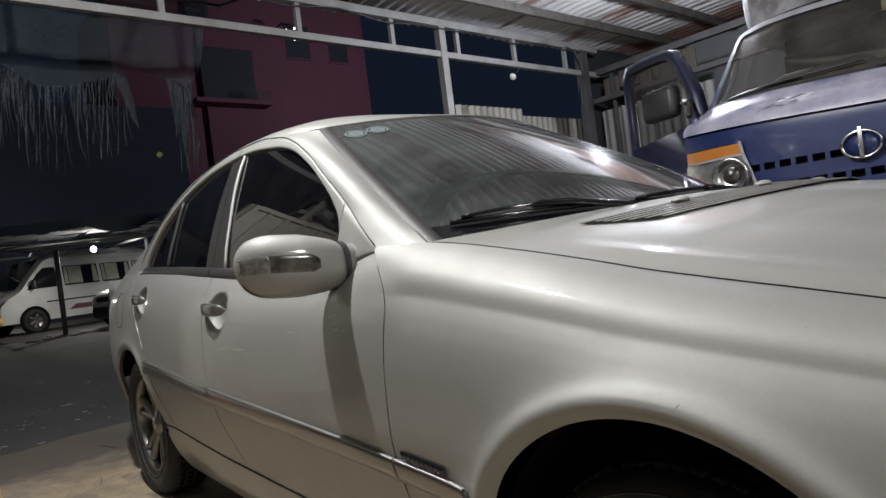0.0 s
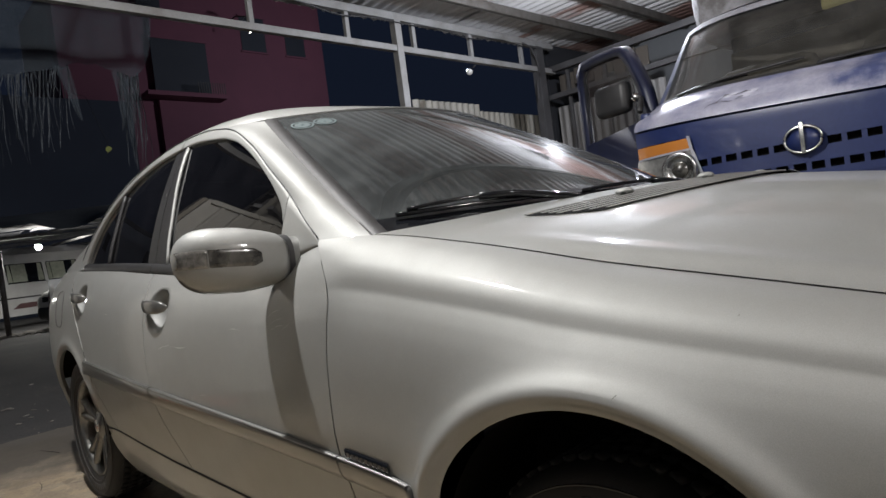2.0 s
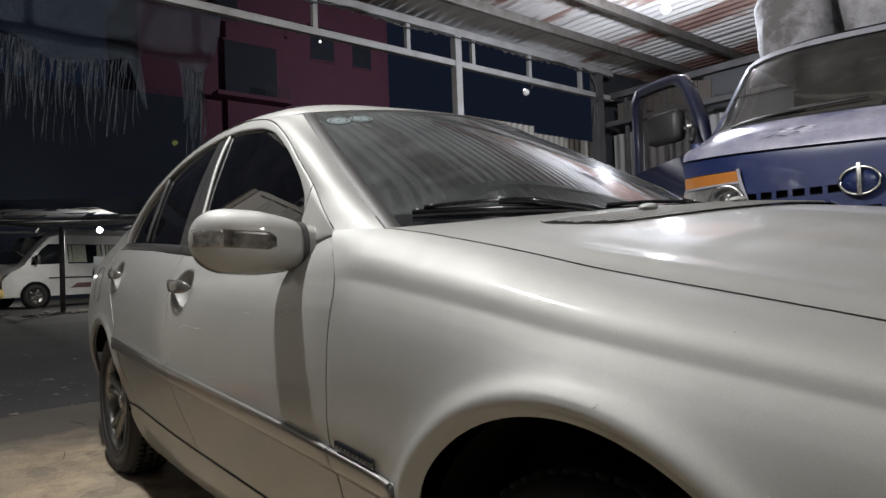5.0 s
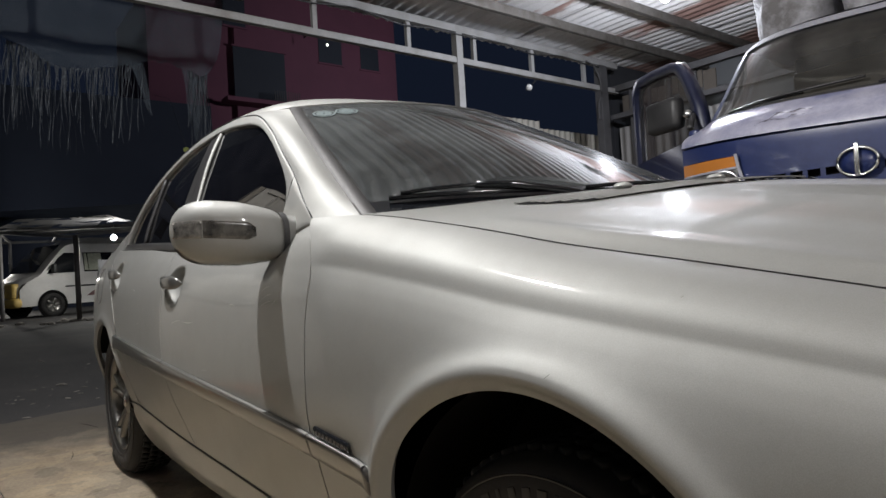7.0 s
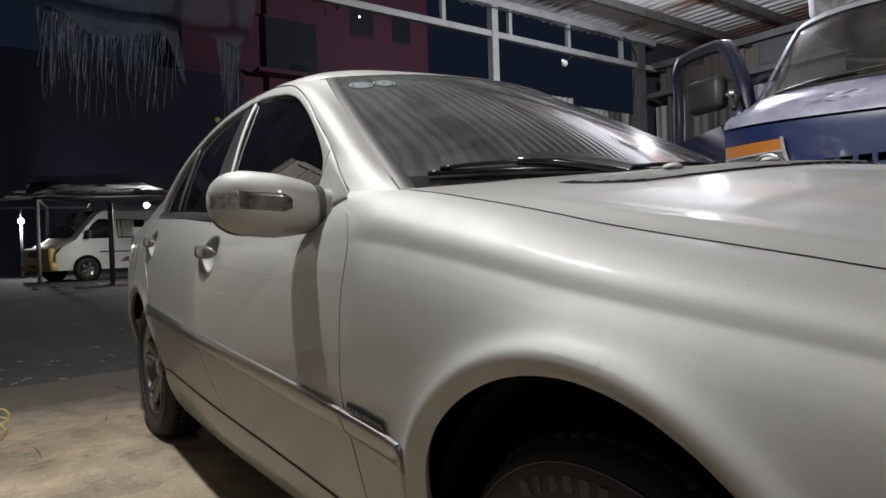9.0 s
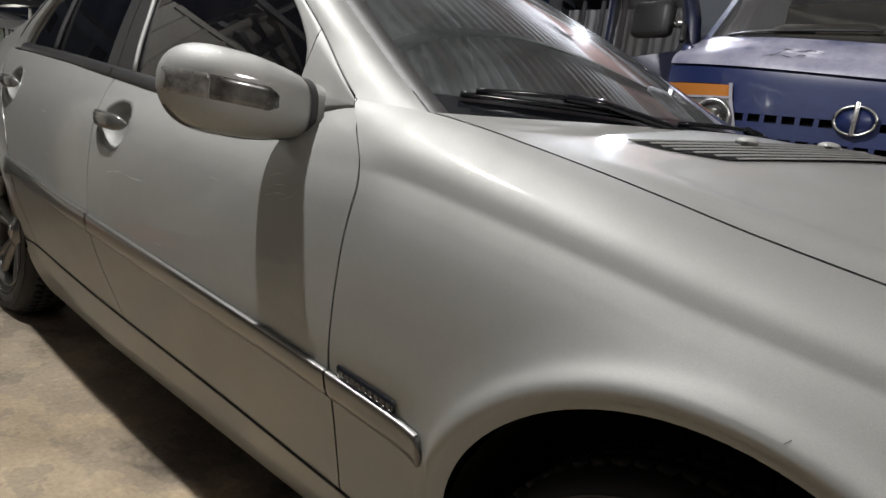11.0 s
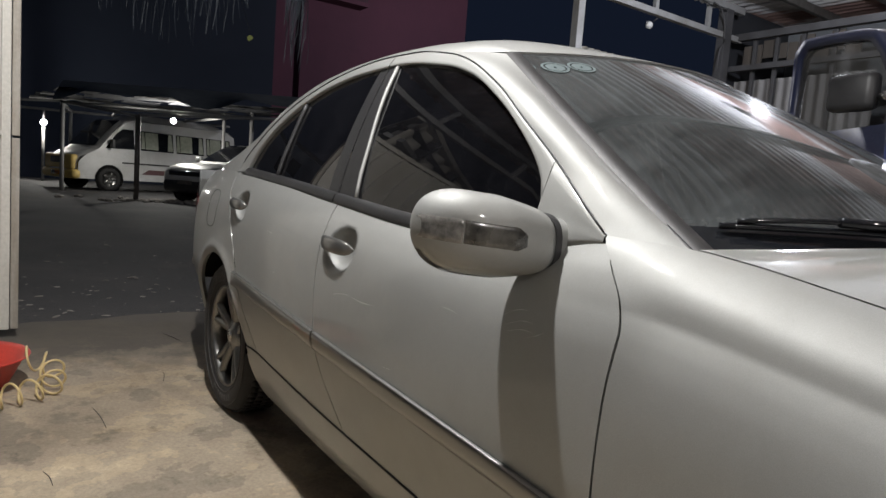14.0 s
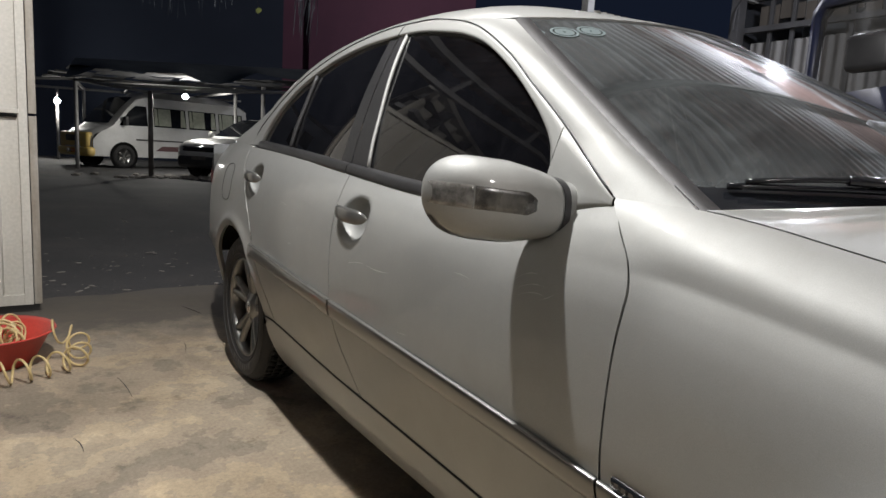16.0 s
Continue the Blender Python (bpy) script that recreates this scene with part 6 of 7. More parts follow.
    add_lathe(bm, [(0.0, -0.03), (0.022, -0.028), (0.026, 0.0), (0.022, 0.028), (0.0, 0.03)], Matrix.Translation(mc + Vector((0.18, -0.05, -0.03))), 12)
    part("arm_joint", bm, CHROME, mir)
    # filled sacks stacked on the bed, with a slack cover
    rnd = random.Random(9)
    for k, (x, z, w, h) in enumerate(((-1.15, 2.30, 0.46, 0.66), (-0.66, 2.33, 0.46, 0.70), (-0.15, 2.31, 0.46, 0.68), (0.30, 2.28, 0.42, 0.66), (-0.85, 1.55, 0.55, 0.90), (-0.25, 1.55, 0.6, 0.90), (0.3, 1.55, 0.55, 0.90))):
        n, m_ = 56, 41
        P = np.zeros((n + 1, m_, 3))
        for i in range(n + 1):
            a = 2 * math.pi * i / n
            for j in range(m_):
                b = -math.pi / 2 + math.pi * j / (m_ - 1)
                r = max(0.0, math.cos(b)) ** 0.35
                c, sn = math.cos(a), math.sin(a)
                px = 0.5 * w * r * math.copysign(abs(c) ** 0.6, c)
                py = 0.34 * r * math.copysign(abs(sn) ** 0.6, sn)
                pz = 0.5 * h * math.sin(b)
                f = 1 + 0.07 * noise.noise(Vector((px * 7 + k, py * 7, pz * 6))) + 0.05 * abs(noise.noise(Vector((px * 16 + k, py * 16, pz * 7 + 2 * px)))) - 0.025 * abs(noise.noise(Vector((px * 9, py * 30 + k, pz * 22))))
                P[i, j] = (x + px * f, 2.95 + py * f, z + pz)
        bm = bmesh.new()
        add_grid(bm, P)
        part("load_sack", bm, CLOTH, L, "bulging pale woven sack")
    # chassis and wheels
    bm = bmesh.new()
    add_box(bm, cx - 0.4, 1.5, 0.5, cx + 0.4, 5.6, 0.65)
    add_box(bm, cx - 0.93, 2.6, 0.85, cx + 0.93, 5.6, 1.0)
    add_box(bm, cx - 0.85, 1.33, 0.42, cx + 0.85, 1.44, 0.60, 0.03)
    part("chassis", bm, DULL_STEEL, L)
    for s in (-1, 1):
        for yy in (1.95, 4.7):
            bm = bmesh.new()
            add_lathe(bm, [(0.0, -0.09), (0.22, -0.09), (0.24, -0.11), (0.36, -0.10), (0.385, -0.06), (0.385, 0.06), (0.36, 0.10), (0.24, 0.11), (0.0, 0.09)], Matrix.Translation((cx + s * 0.70, yy, 0.385)) @ Matrix.Rotation(radians(90), 4, "Z"), 40)
            part("wheel", bm, RUBBER, L)


CLOTH_YELLOW = worn("yellow_card", [(0.3, (0.62, 0.58, 0.25)), (0.7, (0.5, 0.46, 0.2))], 6.0, (0.6, 0.8))
lorry()


# ---- the yard: carport, van, small car, house, net, bowl ----
def van():
    origin = Vector((-21.24, 0.76, 0.118))
    f = Vector((0.34, -0.940, 0.0))
    V = thing("minibus", "white minibus with curtained windows parked under the carport", "van", at=Matrix.Translation(origin) @ Matrix.Rotation(math.atan2(f.y, f.x), 4, "Z"))
    # local: x forwards from the front axle, y left, z up
    W = 0.96
    sil = [(-4.15, 0.35), (-4.2, 1.0), (-4.15, 1.95), (-3.9, 2.10), (-0.75, 2.10), (-0.45, 2.02), (-0.05, 1.62), (0.30, 1.22), (0.72, 1.02), (0.92, 0.80), (0.95, 0.45), (0.90, 0.30)]
    line = smooth_line(sil, 60)
    bm = bmesh.new()
    P = np.zeros((60, 13, 3))
    for i, (x, z) in enumerate(line):
        for j in range(13):
            q = -1 + j / 6
            tuck = 1 - 0.16 * max(0, (z - 1.1)) / 1.0
            nose = 1 - 0.10 * max(0, x - 0.2) ** 2 / 0.5
            k = abs(q)
            P[i, j] = (x - 0.10 * k ** 4 * max(0, (x - 0.2)) / 0.7, W * q * tuck * nose, z - 0.05 * k ** 6 * (z > 1.0))
    add_grid(bm, P)
    for s in (-1, 1):
        n = 50
        S = np.zeros((n, 9, 3))
        for i in range(n):
            x = -4.18 + 5.08 * i / (n - 1)
            top = np.interp(x, [p[0] for p in sil[2:11]], [p[1] for p in sil[2:11]])
            for j in range(9):
                z = 0.32 + (top - 0.05 - 0.32) * j / 8
                tuck = 1 - 0.16 * max(0, (z - 1.1)) / 1.0
                nose = 1 - 0.10 * max(0, x - 0.2) ** 2 / 0.5
                S[i, j] = (x - 0.10 * max(0, (x - 0.2)) / 0.7, s * W * tuck * nose, z)
        add_grid(bm, S)
    part("body", bm, WHITE, V)
    def side_pane(s, pts, mat, name, out=0.012):
        bm = bmesh.new()
        vs = []
        for x, z in pts:
            tuck = 1 - 0.16 * max(0, (z - 1.1)) / 1.0
            vs.append(bm.verts.new((x, s * (W * tuck + out), z)))
        bm.faces.new(vs)
        return part(name, bm, mat, V, smooth=False)
    for s in (-1, 1):
        side_pane(s, [(-0.72, 1.22), (0.12, 1.20), (-0.20, 1.62), (-0.40, 1.78), (-0.72, 1.78)], GLOSS_BLACK, "cab_window")
        for x0, x1 in ((-1.95, -0.92), (-3.0, -2.05), (-4.0, -3.1)):
            side_pane(s, [(x0, 1.22), (x1, 1.22), (x1, 1.78), (x0, 1.78)], GLOSS_BLACK, "side_window")
            for c, w0, w1 in ((x0 + 0.10, 0.09, 0.05), (x1 - 0.34, 0.20, 0.20), (x1 - 0.07, 0.06, 0.04)):
                side_pane(s, [(c - w0, 1.26), (c + w0, 1.26), (c + w1, 1.76), (c - w1, 1.76)], CURTAIN, "curtain", 0.016)
        side_pane(s, [(-4.1, 0.80), (-0.35, 0.80), (-0.35, 0.84), (-4.1, 0.84)], BLACK, "side_stripe")
        side_pane(s, [(-0.80, 0.45), (-0.78, 0.45), (-0.78, 1.95), (-0.80, 1.95)], BLACK, "door_gap")
        for ax in (0.0, -3.25):
            bm = bmesh.new()
            # flat near-black disc stands in for the shaded wheel opening
            add_lathe(bm, [(0.40, 0.0), (0.0, 0.0)], Matrix.Translation((ax, s * (W + 0.008), 0.34)), 28)
            part("wheel_arch", bm, VOID, V)
            w = new("wheel")
            w.parent = V
            w.matrix_local = Matrix.Translation((ax, s * 0.90, 0.33)) @ Matrix.Rotation(0 if s < 0 else math.pi, 4, "Z")
            bm = bmesh.new()
            add_lathe(bm, [(0.20, -0.09), (0.22, -0.11), (0.30, -0.10), (0.33, -0.06), (0.33, 0.08), (0.2, 0.09)], Matrix(), 32)
            part("tyre", bm, RUBBER, w)
            bm = bmesh.new()
            add_lathe(bm, [(0.205, -0.10), (0.19, -0.075), (0.06, -0.085), (0.0, -0.09)], Matrix(), 24)
            for k in range(5):
                a = 2 * math.pi * k / 5
                add_box(bm, 0.04, -0.105, -0.028, 0.19, -0.08, 0.028, 0.004, Matrix.Rotation(a, 4, "Y"))
            part("rim", bm, ALLOY, w)
    # raised roof, windscreen, bonnet grille, lamps and yellow plate
    bm = bmesh.new()
    R = np.array([[(-4.05 + 3.35 * i / 20, 0.74 * q, 2.04 + 0.24 * (1 - abs(q) ** 4) * (1 - (2 * i / 20 - 1) ** 8)) for q in np.linspace(-1, 1, 11)] for i in range(21)])
    add_grid(bm, R)
    part("raised_roof", bm, WHITE, V)
    for s in (-1, 1):
        side_pane(s, [(-3.2, 0.52), (-0.95, 0.52), (-1.15, 0.66), (-3.0, 0.66)], DARK_STRIPE, "side_band", 0.010)
    bm = bmesh.new()
    P = np.array([[(x, W * 0.80 * q * (1 - 0.10 * t), z) for q in np.linspace(-1, 1, 7)] for t, (x, z) in zip(np.linspace(0, 1, 6), smooth_line([(0.335, 1.25), (0.0, 1.66), (-0.40, 2.03)], 6))])
    add_grid(bm, P)
    part("windscreen", bm, GLOSS_BLACK, V)
    for s in (-1, 1):
        bm = bmesh.new()
        add_box(bm, 0.70, s * 0.55 - 0.16, 0.72, 0.93, s * 0.55 + 0.16, 0.96, 0.05)
        part("headlamp", bm, LAMP_LENS, V)
        bm = bmesh.new()
        add_box(bm, -0.06, s * 1.10 - 0.10, 1.20, 0.04, s * 1.10 + 0.06, 1.46, 0.03)
        part("door_mirror", bm, BLACK, V)
    bm = bmesh.new()
    add_box(bm, 0.74, -0.80, 0.53, 0.955, 0.80, 0.96, 0.07)
    part("nose", bm, YELLOW_LIT, V, "nose panel with yellow lamplight in its colour")
    bm = bmesh.new()
    add_box(bm, 0.80, -0.40, 0.70, 0.972, 0.40, 0.88, 0.03)
    part("grille", bm, BLACK, V)
    bm = bmesh.new()
    add_box(bm, 0.74, -0.93, 0.30, 0.98, 0.93, 0.56, 0.09)
    part("bumper", bm, YELLOW_LIT, V, "front bumper with yellow lamplight in its colour")
    bm = bmesh.new()
    add_box(bm, 1.0, -0.24, 0.38, 1.012, 0.24, 0.49)
    part("plate", bm, AMBER, V)
    # dark bars in place of the number
    for k in range(5):
        bm = bmesh.new()
        add_box(bm, 1.012, -0.18 + 0.08 * k, 0.41, 1.016, -0.13 + 0.08 * k, 0.46)
        part("plate_bar", bm, BLACK, V)


def hull(bm, stations, n=28, e=0.45):
    """A closed skin through rounded upright sections (x, half width, low, high)."""
    P = np.zeros((len(stations), n + 1, 3))
    for i, (x, w, z0, z1) in enumerate(stations):
        for j in range(n + 1):
            a = 2 * math.pi * j / n
            c, s = math.cos(a), math.sin(a)
            P[i, j] = (x, w * math.copysign(abs(c) ** e, c), (z0 + z1) / 2 + (z1 - z0) / 2 * math.copysign(abs(s) ** e, s))
    add_grid(bm, P)
    bmesh.ops.remove_doubles(bm, verts=bm.verts, dist=1e-5)
    bmesh.ops.holes_fill(bm, edges=[k for k in bm.edges if k.is_boundary], sides=0)


def small_car():
    f = Vector((0.52, -0.854, 0.0))
    V = thing("small_car", "silver compact car with a black grille beside the carport pole", "car", at=Matrix.Translation((-16.40, 2.86, 0.105)) @ Matrix.Rotation(math.atan2(f.y, f.x), 4, "Z"))
    bm = bmesh.new()
    hull(bm, ((-3.45, 0.70, 0.45, 0.85), (-3.38, 0.82, 0.35, 1.0), (-3.0, 0.88, 0.28, 1.08), (-1.5, 0.90, 0.26, 1.06), (-0.45, 0.90, 0.26, 1.03), (0.0, 0.90, 0.28, 1.0), (0.35, 0.89, 0.28, 0.97), (0.62, 0.86, 0.27, 0.92), (0.78, 0.78, 0.28, 0.84), (0.86, 0.62, 0.32, 0.74)))
    hull(bm, ((-3.3, 0.66, 0.9, 1.06), (-3.1, 0.69, 0.9, 1.28), (-2.6, 0.72, 0.9, 1.50), (-1.9, 0.73, 0.9, 1.56), (-1.3, 0.72, 0.9, 1.53), (-0.9, 0.71, 0.9, 1.40), (-0.45, 0.69, 0.9, 1.18), (-0.15, 0.64, 0.9, 1.02)), 36, 0.40)
    part("body", bm, YARD_SILVER, V)
    bm = bmesh.new()
    P = np.array([[(x, 0.58 * q, z + 0.006) for q in np.linspace(-1, 1, 7)] for x, z in smooth_line([(-0.20, 1.045), (-0.45, 1.18), (-0.9, 1.40), (-1.22, 1.51)], 8)])
    add_grid(bm, P)
    part("windscreen", bm, GLOSS_BLACK, V)
    for nm, bx, r, mat in (("upper_grille", (0.62, -0.56, 0.64, 0.885, 0.56, 0.78), 0.05, GLOSS_BLACK), ("lower_grille", (0.50, -0.72, 0.26, 0.90, 0.72, 0.56), 0.09, BLACK), ("plate", (0.90, -0.22, 0.46, 0.912, 0.22, 0.55), 0.003, DULL_STEEL), ("bumper_bar", (0.60, -0.66, 0.565, 0.875, 0.66, 0.635), 0.03, YARD_SILVER)):
        bm = bmesh.new()
        add_box(bm, *bx, r)
        part(nm, bm, mat, V)
    for s in (-1, 1):
        bm = bmesh.new()
        add_box(bm, -0.26, -0.03, 0.0, 0.20, 0.05, 0.13, 0.03, Matrix.Translation((0.60, s * 0.775, 0.70)) @ Matrix.Rotation(-s * radians(42), 4, "Z"))
        part("headlamp", bm, GLOSS_BLACK, V, "smoked black headlamp")
        bm = bmesh.new()
        add_box(bm, -0.62, s * 0.98 - 0.10, 1.02, -0.48, s * 0.98 + 0.06, 1.15, 0.03)
        part("door_mirror", bm, YARD_SILVER, V)
        for pts in ([(-1.62, 1.10), (-0.55, 1.10), (-1.05, 1.40), (-1.62, 1.45)], [(-2.75, 1.12), (-1.70, 1.10), (-1.70, 1.45), (-2.5, 1.42)]):
            bm = bmesh.new()
            bm.faces.new([bm.verts.new((x, s * 0.742, z)) for x, z in pts])
            part("side_window", bm, GLOSS_BLACK, V)
        for ax in (0.0, -2.6):
            bm = bmesh.new()
            # near-black disc on the side, painted shade of the wheel opening
            add_lathe(bm, [(0.40, 0.0), (0.0, 0.0)], Matrix.Translation((ax, s * 0.905, 0.36)), 28)
            part("wheel_arch", bm, VOID, V)
            w = new("wheel")
            w.parent = V
            w.matrix_local = Matrix.Translation((ax, s * 0.83, 0.335)) @ Matrix.Rotation(0 if s < 0 else math.pi, 4, "Z")
            bm = bmesh.new()
            add_lathe(bm, [(0.22, -0.09), (0.24, -0.11), (0.31, -0.10), (0.335, -0.06), (0.335, 0.08), (0.22, 0.09)], Matrix(), 32)
            part("tyre", bm, RUBBER, w)
            bm = bmesh.new()
            add_lathe(bm, [(0.225, -0.10), (0.20, -0.07), (0.06, -0.085), (0.0, -0.09)], Matrix(), 24)
            for k in range(5):
                add_box(bm, 0.04, -0.105, -0.026, 0.21, -0.08, 0.026, 0.004, Matrix.Rotation(2 * math.pi * k / 5, 4, "Y"))
            part("rim", bm, ALLOY, w)


def carport():
    C = thing("carport", "low carport of thin steel poles with a patched dark roof", "carport")
    poles = ((-25.60, -0.23, 2.56, STEEL, 0.045), (-15.95, 1.06, 2.05, DULL_STEEL, 0.055), (-19.3, -0.15, 2.42, STEEL, 0.05), (-19.0, 3.82, 2.55, STEEL, 0.05), (-19.0, 4.62, 2.85, STEEL, 0.06), (-22.5, 0.3, 2.4, STEEL, 0.045), (-22.5, 3.6, 2.5, STEEL, 0.045), (-22.0, -2.2, 2.3, STEEL, 0.04), (-15.9, 5.5, 2.5, STEEL, 0.05))
    for x, y, h, m, r in poles:
        bm = bmesh.new()
        add_tube(bm, [(x, y, -0.02), (x, y, h)], r, 10)
        part("pole", bm, m, C)
    beams = (((-15.95, 1.06, 2.02), (-19.3, -0.15, 2.38)), ((-15.95, 1.06, 2.05), (-16.0, 5.5, 2.45)), ((-19.3, -0.15, 2.38), (-19.0, 4.62, 2.52)), ((-22.5, -2.2, 2.30), (-22.5, 5.0, 2.42)), ((-19.3, -0.15, 2.36), (-22.5, 0.3, 2.36)), ((-15.95, 3.2, 2.25), (-22.5, 3.4, 2.40)), ((-19.2, 1.2, 2.42), (-22.5, 1.4, 2.36)), ((-17.3, 0.5, 2.2), (-17.5, 5.5, 2.5)), ((-19.3, -0.15, 2.40), (-21.5, -3.0, 2.30)))
    for a, b in beams:
        bm = bmesh.new()
        add_tube(bm, [a, b], 0.035, 8)
        part("beam", bm, STEEL, C)
    rnd = random.Random(7)
    for i in range(6):
        for j in range(7):
            if rnd.random() < 0.22:
                continue
            x0, y0 = -16.0 - 1.1 * i, -0.5 + 0.9 * j - 0.25 * i * 0.3
            bm = bmesh.new()
            P = np.zeros((5, 5, 3))
            for a in range(5):
                for b in range(5):
                    x, y = x0 - 1.08 * a / 4, y0 + 0.88 * b / 4
                    P[a, b] = (x, y, 2.50 + 0.06 * (y - 1) * 0.5 + 0.02 * i + rnd.uniform(-0.02, 0.02) + 0.04 * ((i + j) % 2))
            add_grid(bm, P)
            part("roof_sheet", bm, DARK_WALL, C)
    # tarpaulin sagging over the front edge
    bm = bmesh.new()
    P = np.zeros((24, 14, 3))
    for a in range(24):
        for b in range(14):
            y, t = -0.6 + 6.5 * a / 23, b / 13
            P[a, b] = (-15.7 - 1.6 * t, y + 0.3 * t, 2.42 + 0.10 * y * 0.7 + 0.35 * t ** 0.7 + 0.10 * math.sin(2.0 * y) * (1 - t) - 0.16 * math.sin(math.pi * ((y * 0.6) % 1.0)) * (1 - t))
    add_grid(bm, P)
    part("shade_net", bm, NET_DARK, C, "dark shade net sagging over the carport edge")
    for p, r in (((-18.0, 2.27, 2.14), 0.075), ((-25.40, -0.23, 2.07), 0.10)):
        L = thing("carport_lamp", "lit bare bulb hanging under the carport", "lamp", "carport lamps")
        bm = bmesh.new()
        add_lathe(bm, [(0.0, -r), (r * 0.7, -r * 0.7), (r, 0), (r * 0.7, r * 0.7), (0.0, r)], Matrix.Translation((p[0] - 0.15, p[1], p[2])) @ Matrix.Rotation(radians(90), 4, "X"), 16)
        part("bulb", bm, BULB_GLOW, L)
        bm = bmesh.new()
        add_tube(bm, [(p[0] - 0.15, p[1], p[2] + r), (p[0] - 0.15, p[1], 2.50)], 0.008, 6)
        part("flex", bm, BLACK, L)
    # dark parked cars and hedge deeper in, and pale rubble at the pole's foot
    D = thing("dark_car", "dark car in the shade at the back of the carport", "car")
    bm = bmesh.new()
    line = smooth_line([(-2.6, 0.4), (-2.6, 0.95), (-2.2, 1.25), (-0.6, 1.45), (0.8, 1.45), (1.6, 1.0), (2.3, 0.9), (2.4, 0.4)], 30)
    P = np.array([[(-22.3 + 1.8 * (q - 0.5), -2.9 + x * 0.8, z - 0.06 * abs(2 * q - 1) ** 4) for q in np.linspace(0, 1, 8)] for x, z in line])
    add_grid(bm, P)
    for xx in (-21.4, -23.2):
        bm.faces.new([bm.verts.new((xx, -2.9 + x * 0.8, z - 0.06)) for x, z in line])
    part("body", bm, DARK_PAINT, D)
    for yy in (-4.4, -1.5):
        bm = bmesh.new()
        add_lathe(bm, [(0.0, -0.1), (0.3, -0.1), (0.33, 0.0), (0.3, 0.1), (0.0, 0.1)], Matrix.Translation((-21.5, yy, 0.43)) @ Matrix.Rotation(radians(90), 4, "Z"), 20)
        part("wheel", bm, RUBBER, D)


def house():
    H = thing("red_house", "tall dark red house with unlit windows behind the yard", "house")
    x = -30.0
    for y0, y1, back, top in ((6.35, 9.2, 0.0, 14.3), (9.2, 10.4, 0.3, 16.0), (10.4, 20.0, 0.0, 17.0)):
        bm = bmesh.new()
        add_box(bm, x - 6, y0, 0, x - back, y1, top)
        part("wall", bm, RED_WALL, H, smooth=False)
    # a lower dark block added in front, standing in for the wall's shade
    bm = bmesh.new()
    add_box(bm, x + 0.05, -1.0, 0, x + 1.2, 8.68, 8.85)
    part("house_shade_block", bm, HOUSE_SHADE, H, "added dark block standing in for shade on the red wall", smooth=False)
    def win(y0, z0, y1, z1):
        w = new("window")
        w.parent = H
        bm = bmesh.new()
        add_box(bm, x - 0.02, y0, z0, x + 0.03, y1, z1)
        part("pane", bm, NIGHT_GLASS, w, smooth=False)
        for b in ((y0 - 0.08, z0 - 0.08, y1 + 0.08, z0), (y0 - 0.08, z1, y1 + 0.08, z1 + 0.08)):
            bm = bmesh.new()
            add_box(bm, x - 0.02, b[0], b[1], x + 0.09, b[2], b[3])
            part("ledge", bm, RED_WALL, w, smooth=False)
    win(10.3, 9.6, 13.0, 12.3)
    win(9.9, 13.3, 11.0, 16.0)
    win(15.0, 12.2, 16.4, 14.0)
    win(17.6, 12.2, 18.8, 13.6)
    # balcony slab and rail
    bm = bmesh.new()
    add_box(bm, x, 9.6, 9.35, x + 0.9, 13.4, 9.55)
    part("balcony", bm, RED_WALL, H, smooth=False)
    for k in range(12):
        bm = bmesh.new()
        y = 12.0 + 0.12 * k
        add_box(bm, x + 0.84, y, 9.55, x + 0.87, y + 0.03, 10.1)
        part("rail_bar", bm, DIM_STEEL, H, smooth=False)
    bm = bmesh.new()
    add_box(bm, x - 6.2, 5.2, 17.0, x + 0.4, 20.4, 17.4)
    part("roof", bm, GREY_WALL, H, smooth=False)
    L = thing("house_wall_lamp", "small lit lamps on the wall of the red house", "lamp")
    for y, z in ((13.95, 12.75), (14.35, 12.35), (14.4, 12.9)):
        bm = bmesh.new()
        add_lathe(bm, [(0.0, -0.07), (0.07, 0.0), (0.0, 0.07)], Matrix.Translation((x + 2.2, y, z)), 12)
        part("bulb", bm, BULB_DIM, L)
    bm = bmesh.new()
    add_tube(bm, [(x, 14.2, 13.4), (x + 1.2, 14.2, 13.45), (x + 2.2, 14.2, 13.1)], 0.04, 6)
    for y, z in ((13.95, 12.75), (14.35, 12.35), (14.4, 12.9)):
        add_tube(bm, [(x + 2.2, 14.2, 13.1), (x + 2.2, y, z + 0.05)], 0.015, 5)
    part("bracket", bm, BLACK, L)
    for b in ((-46, -16, 0, -36, 2.5, 9.5), (-60, 2, 0, -50, 19, 13)):
        F = thing("far_house", "unlit grey house far behind the yard", "house", "far houses")
        bm = bmesh.new()
        add_box(bm, *b)
        part("wall", bm, PALE_WALL, F, smooth=False)
        bm = bmesh.new()
        add_box(bm, b[0] - 0.3, b[1] - 0.3, b[5], b[3] + 0.3, b[4] + 0.3, b[5] + 0.35)
        part("roof", bm, GREY_WALL, F, smooth=False)
        z = 3.5
        while z < b[5] - 2:
            for k in range(4):
                y = b[1] + (b[4] - b[1]) * (k + 0.5) / 4
                bm = bmesh.new()
                add_box(bm, b[3] - 0.02, y - 0.6, z, b[3] + 0.04, y + 0.6, z + 1.5)
                part("window", bm, NIGHT_GLASS, F, smooth=False)
            z += 3.3


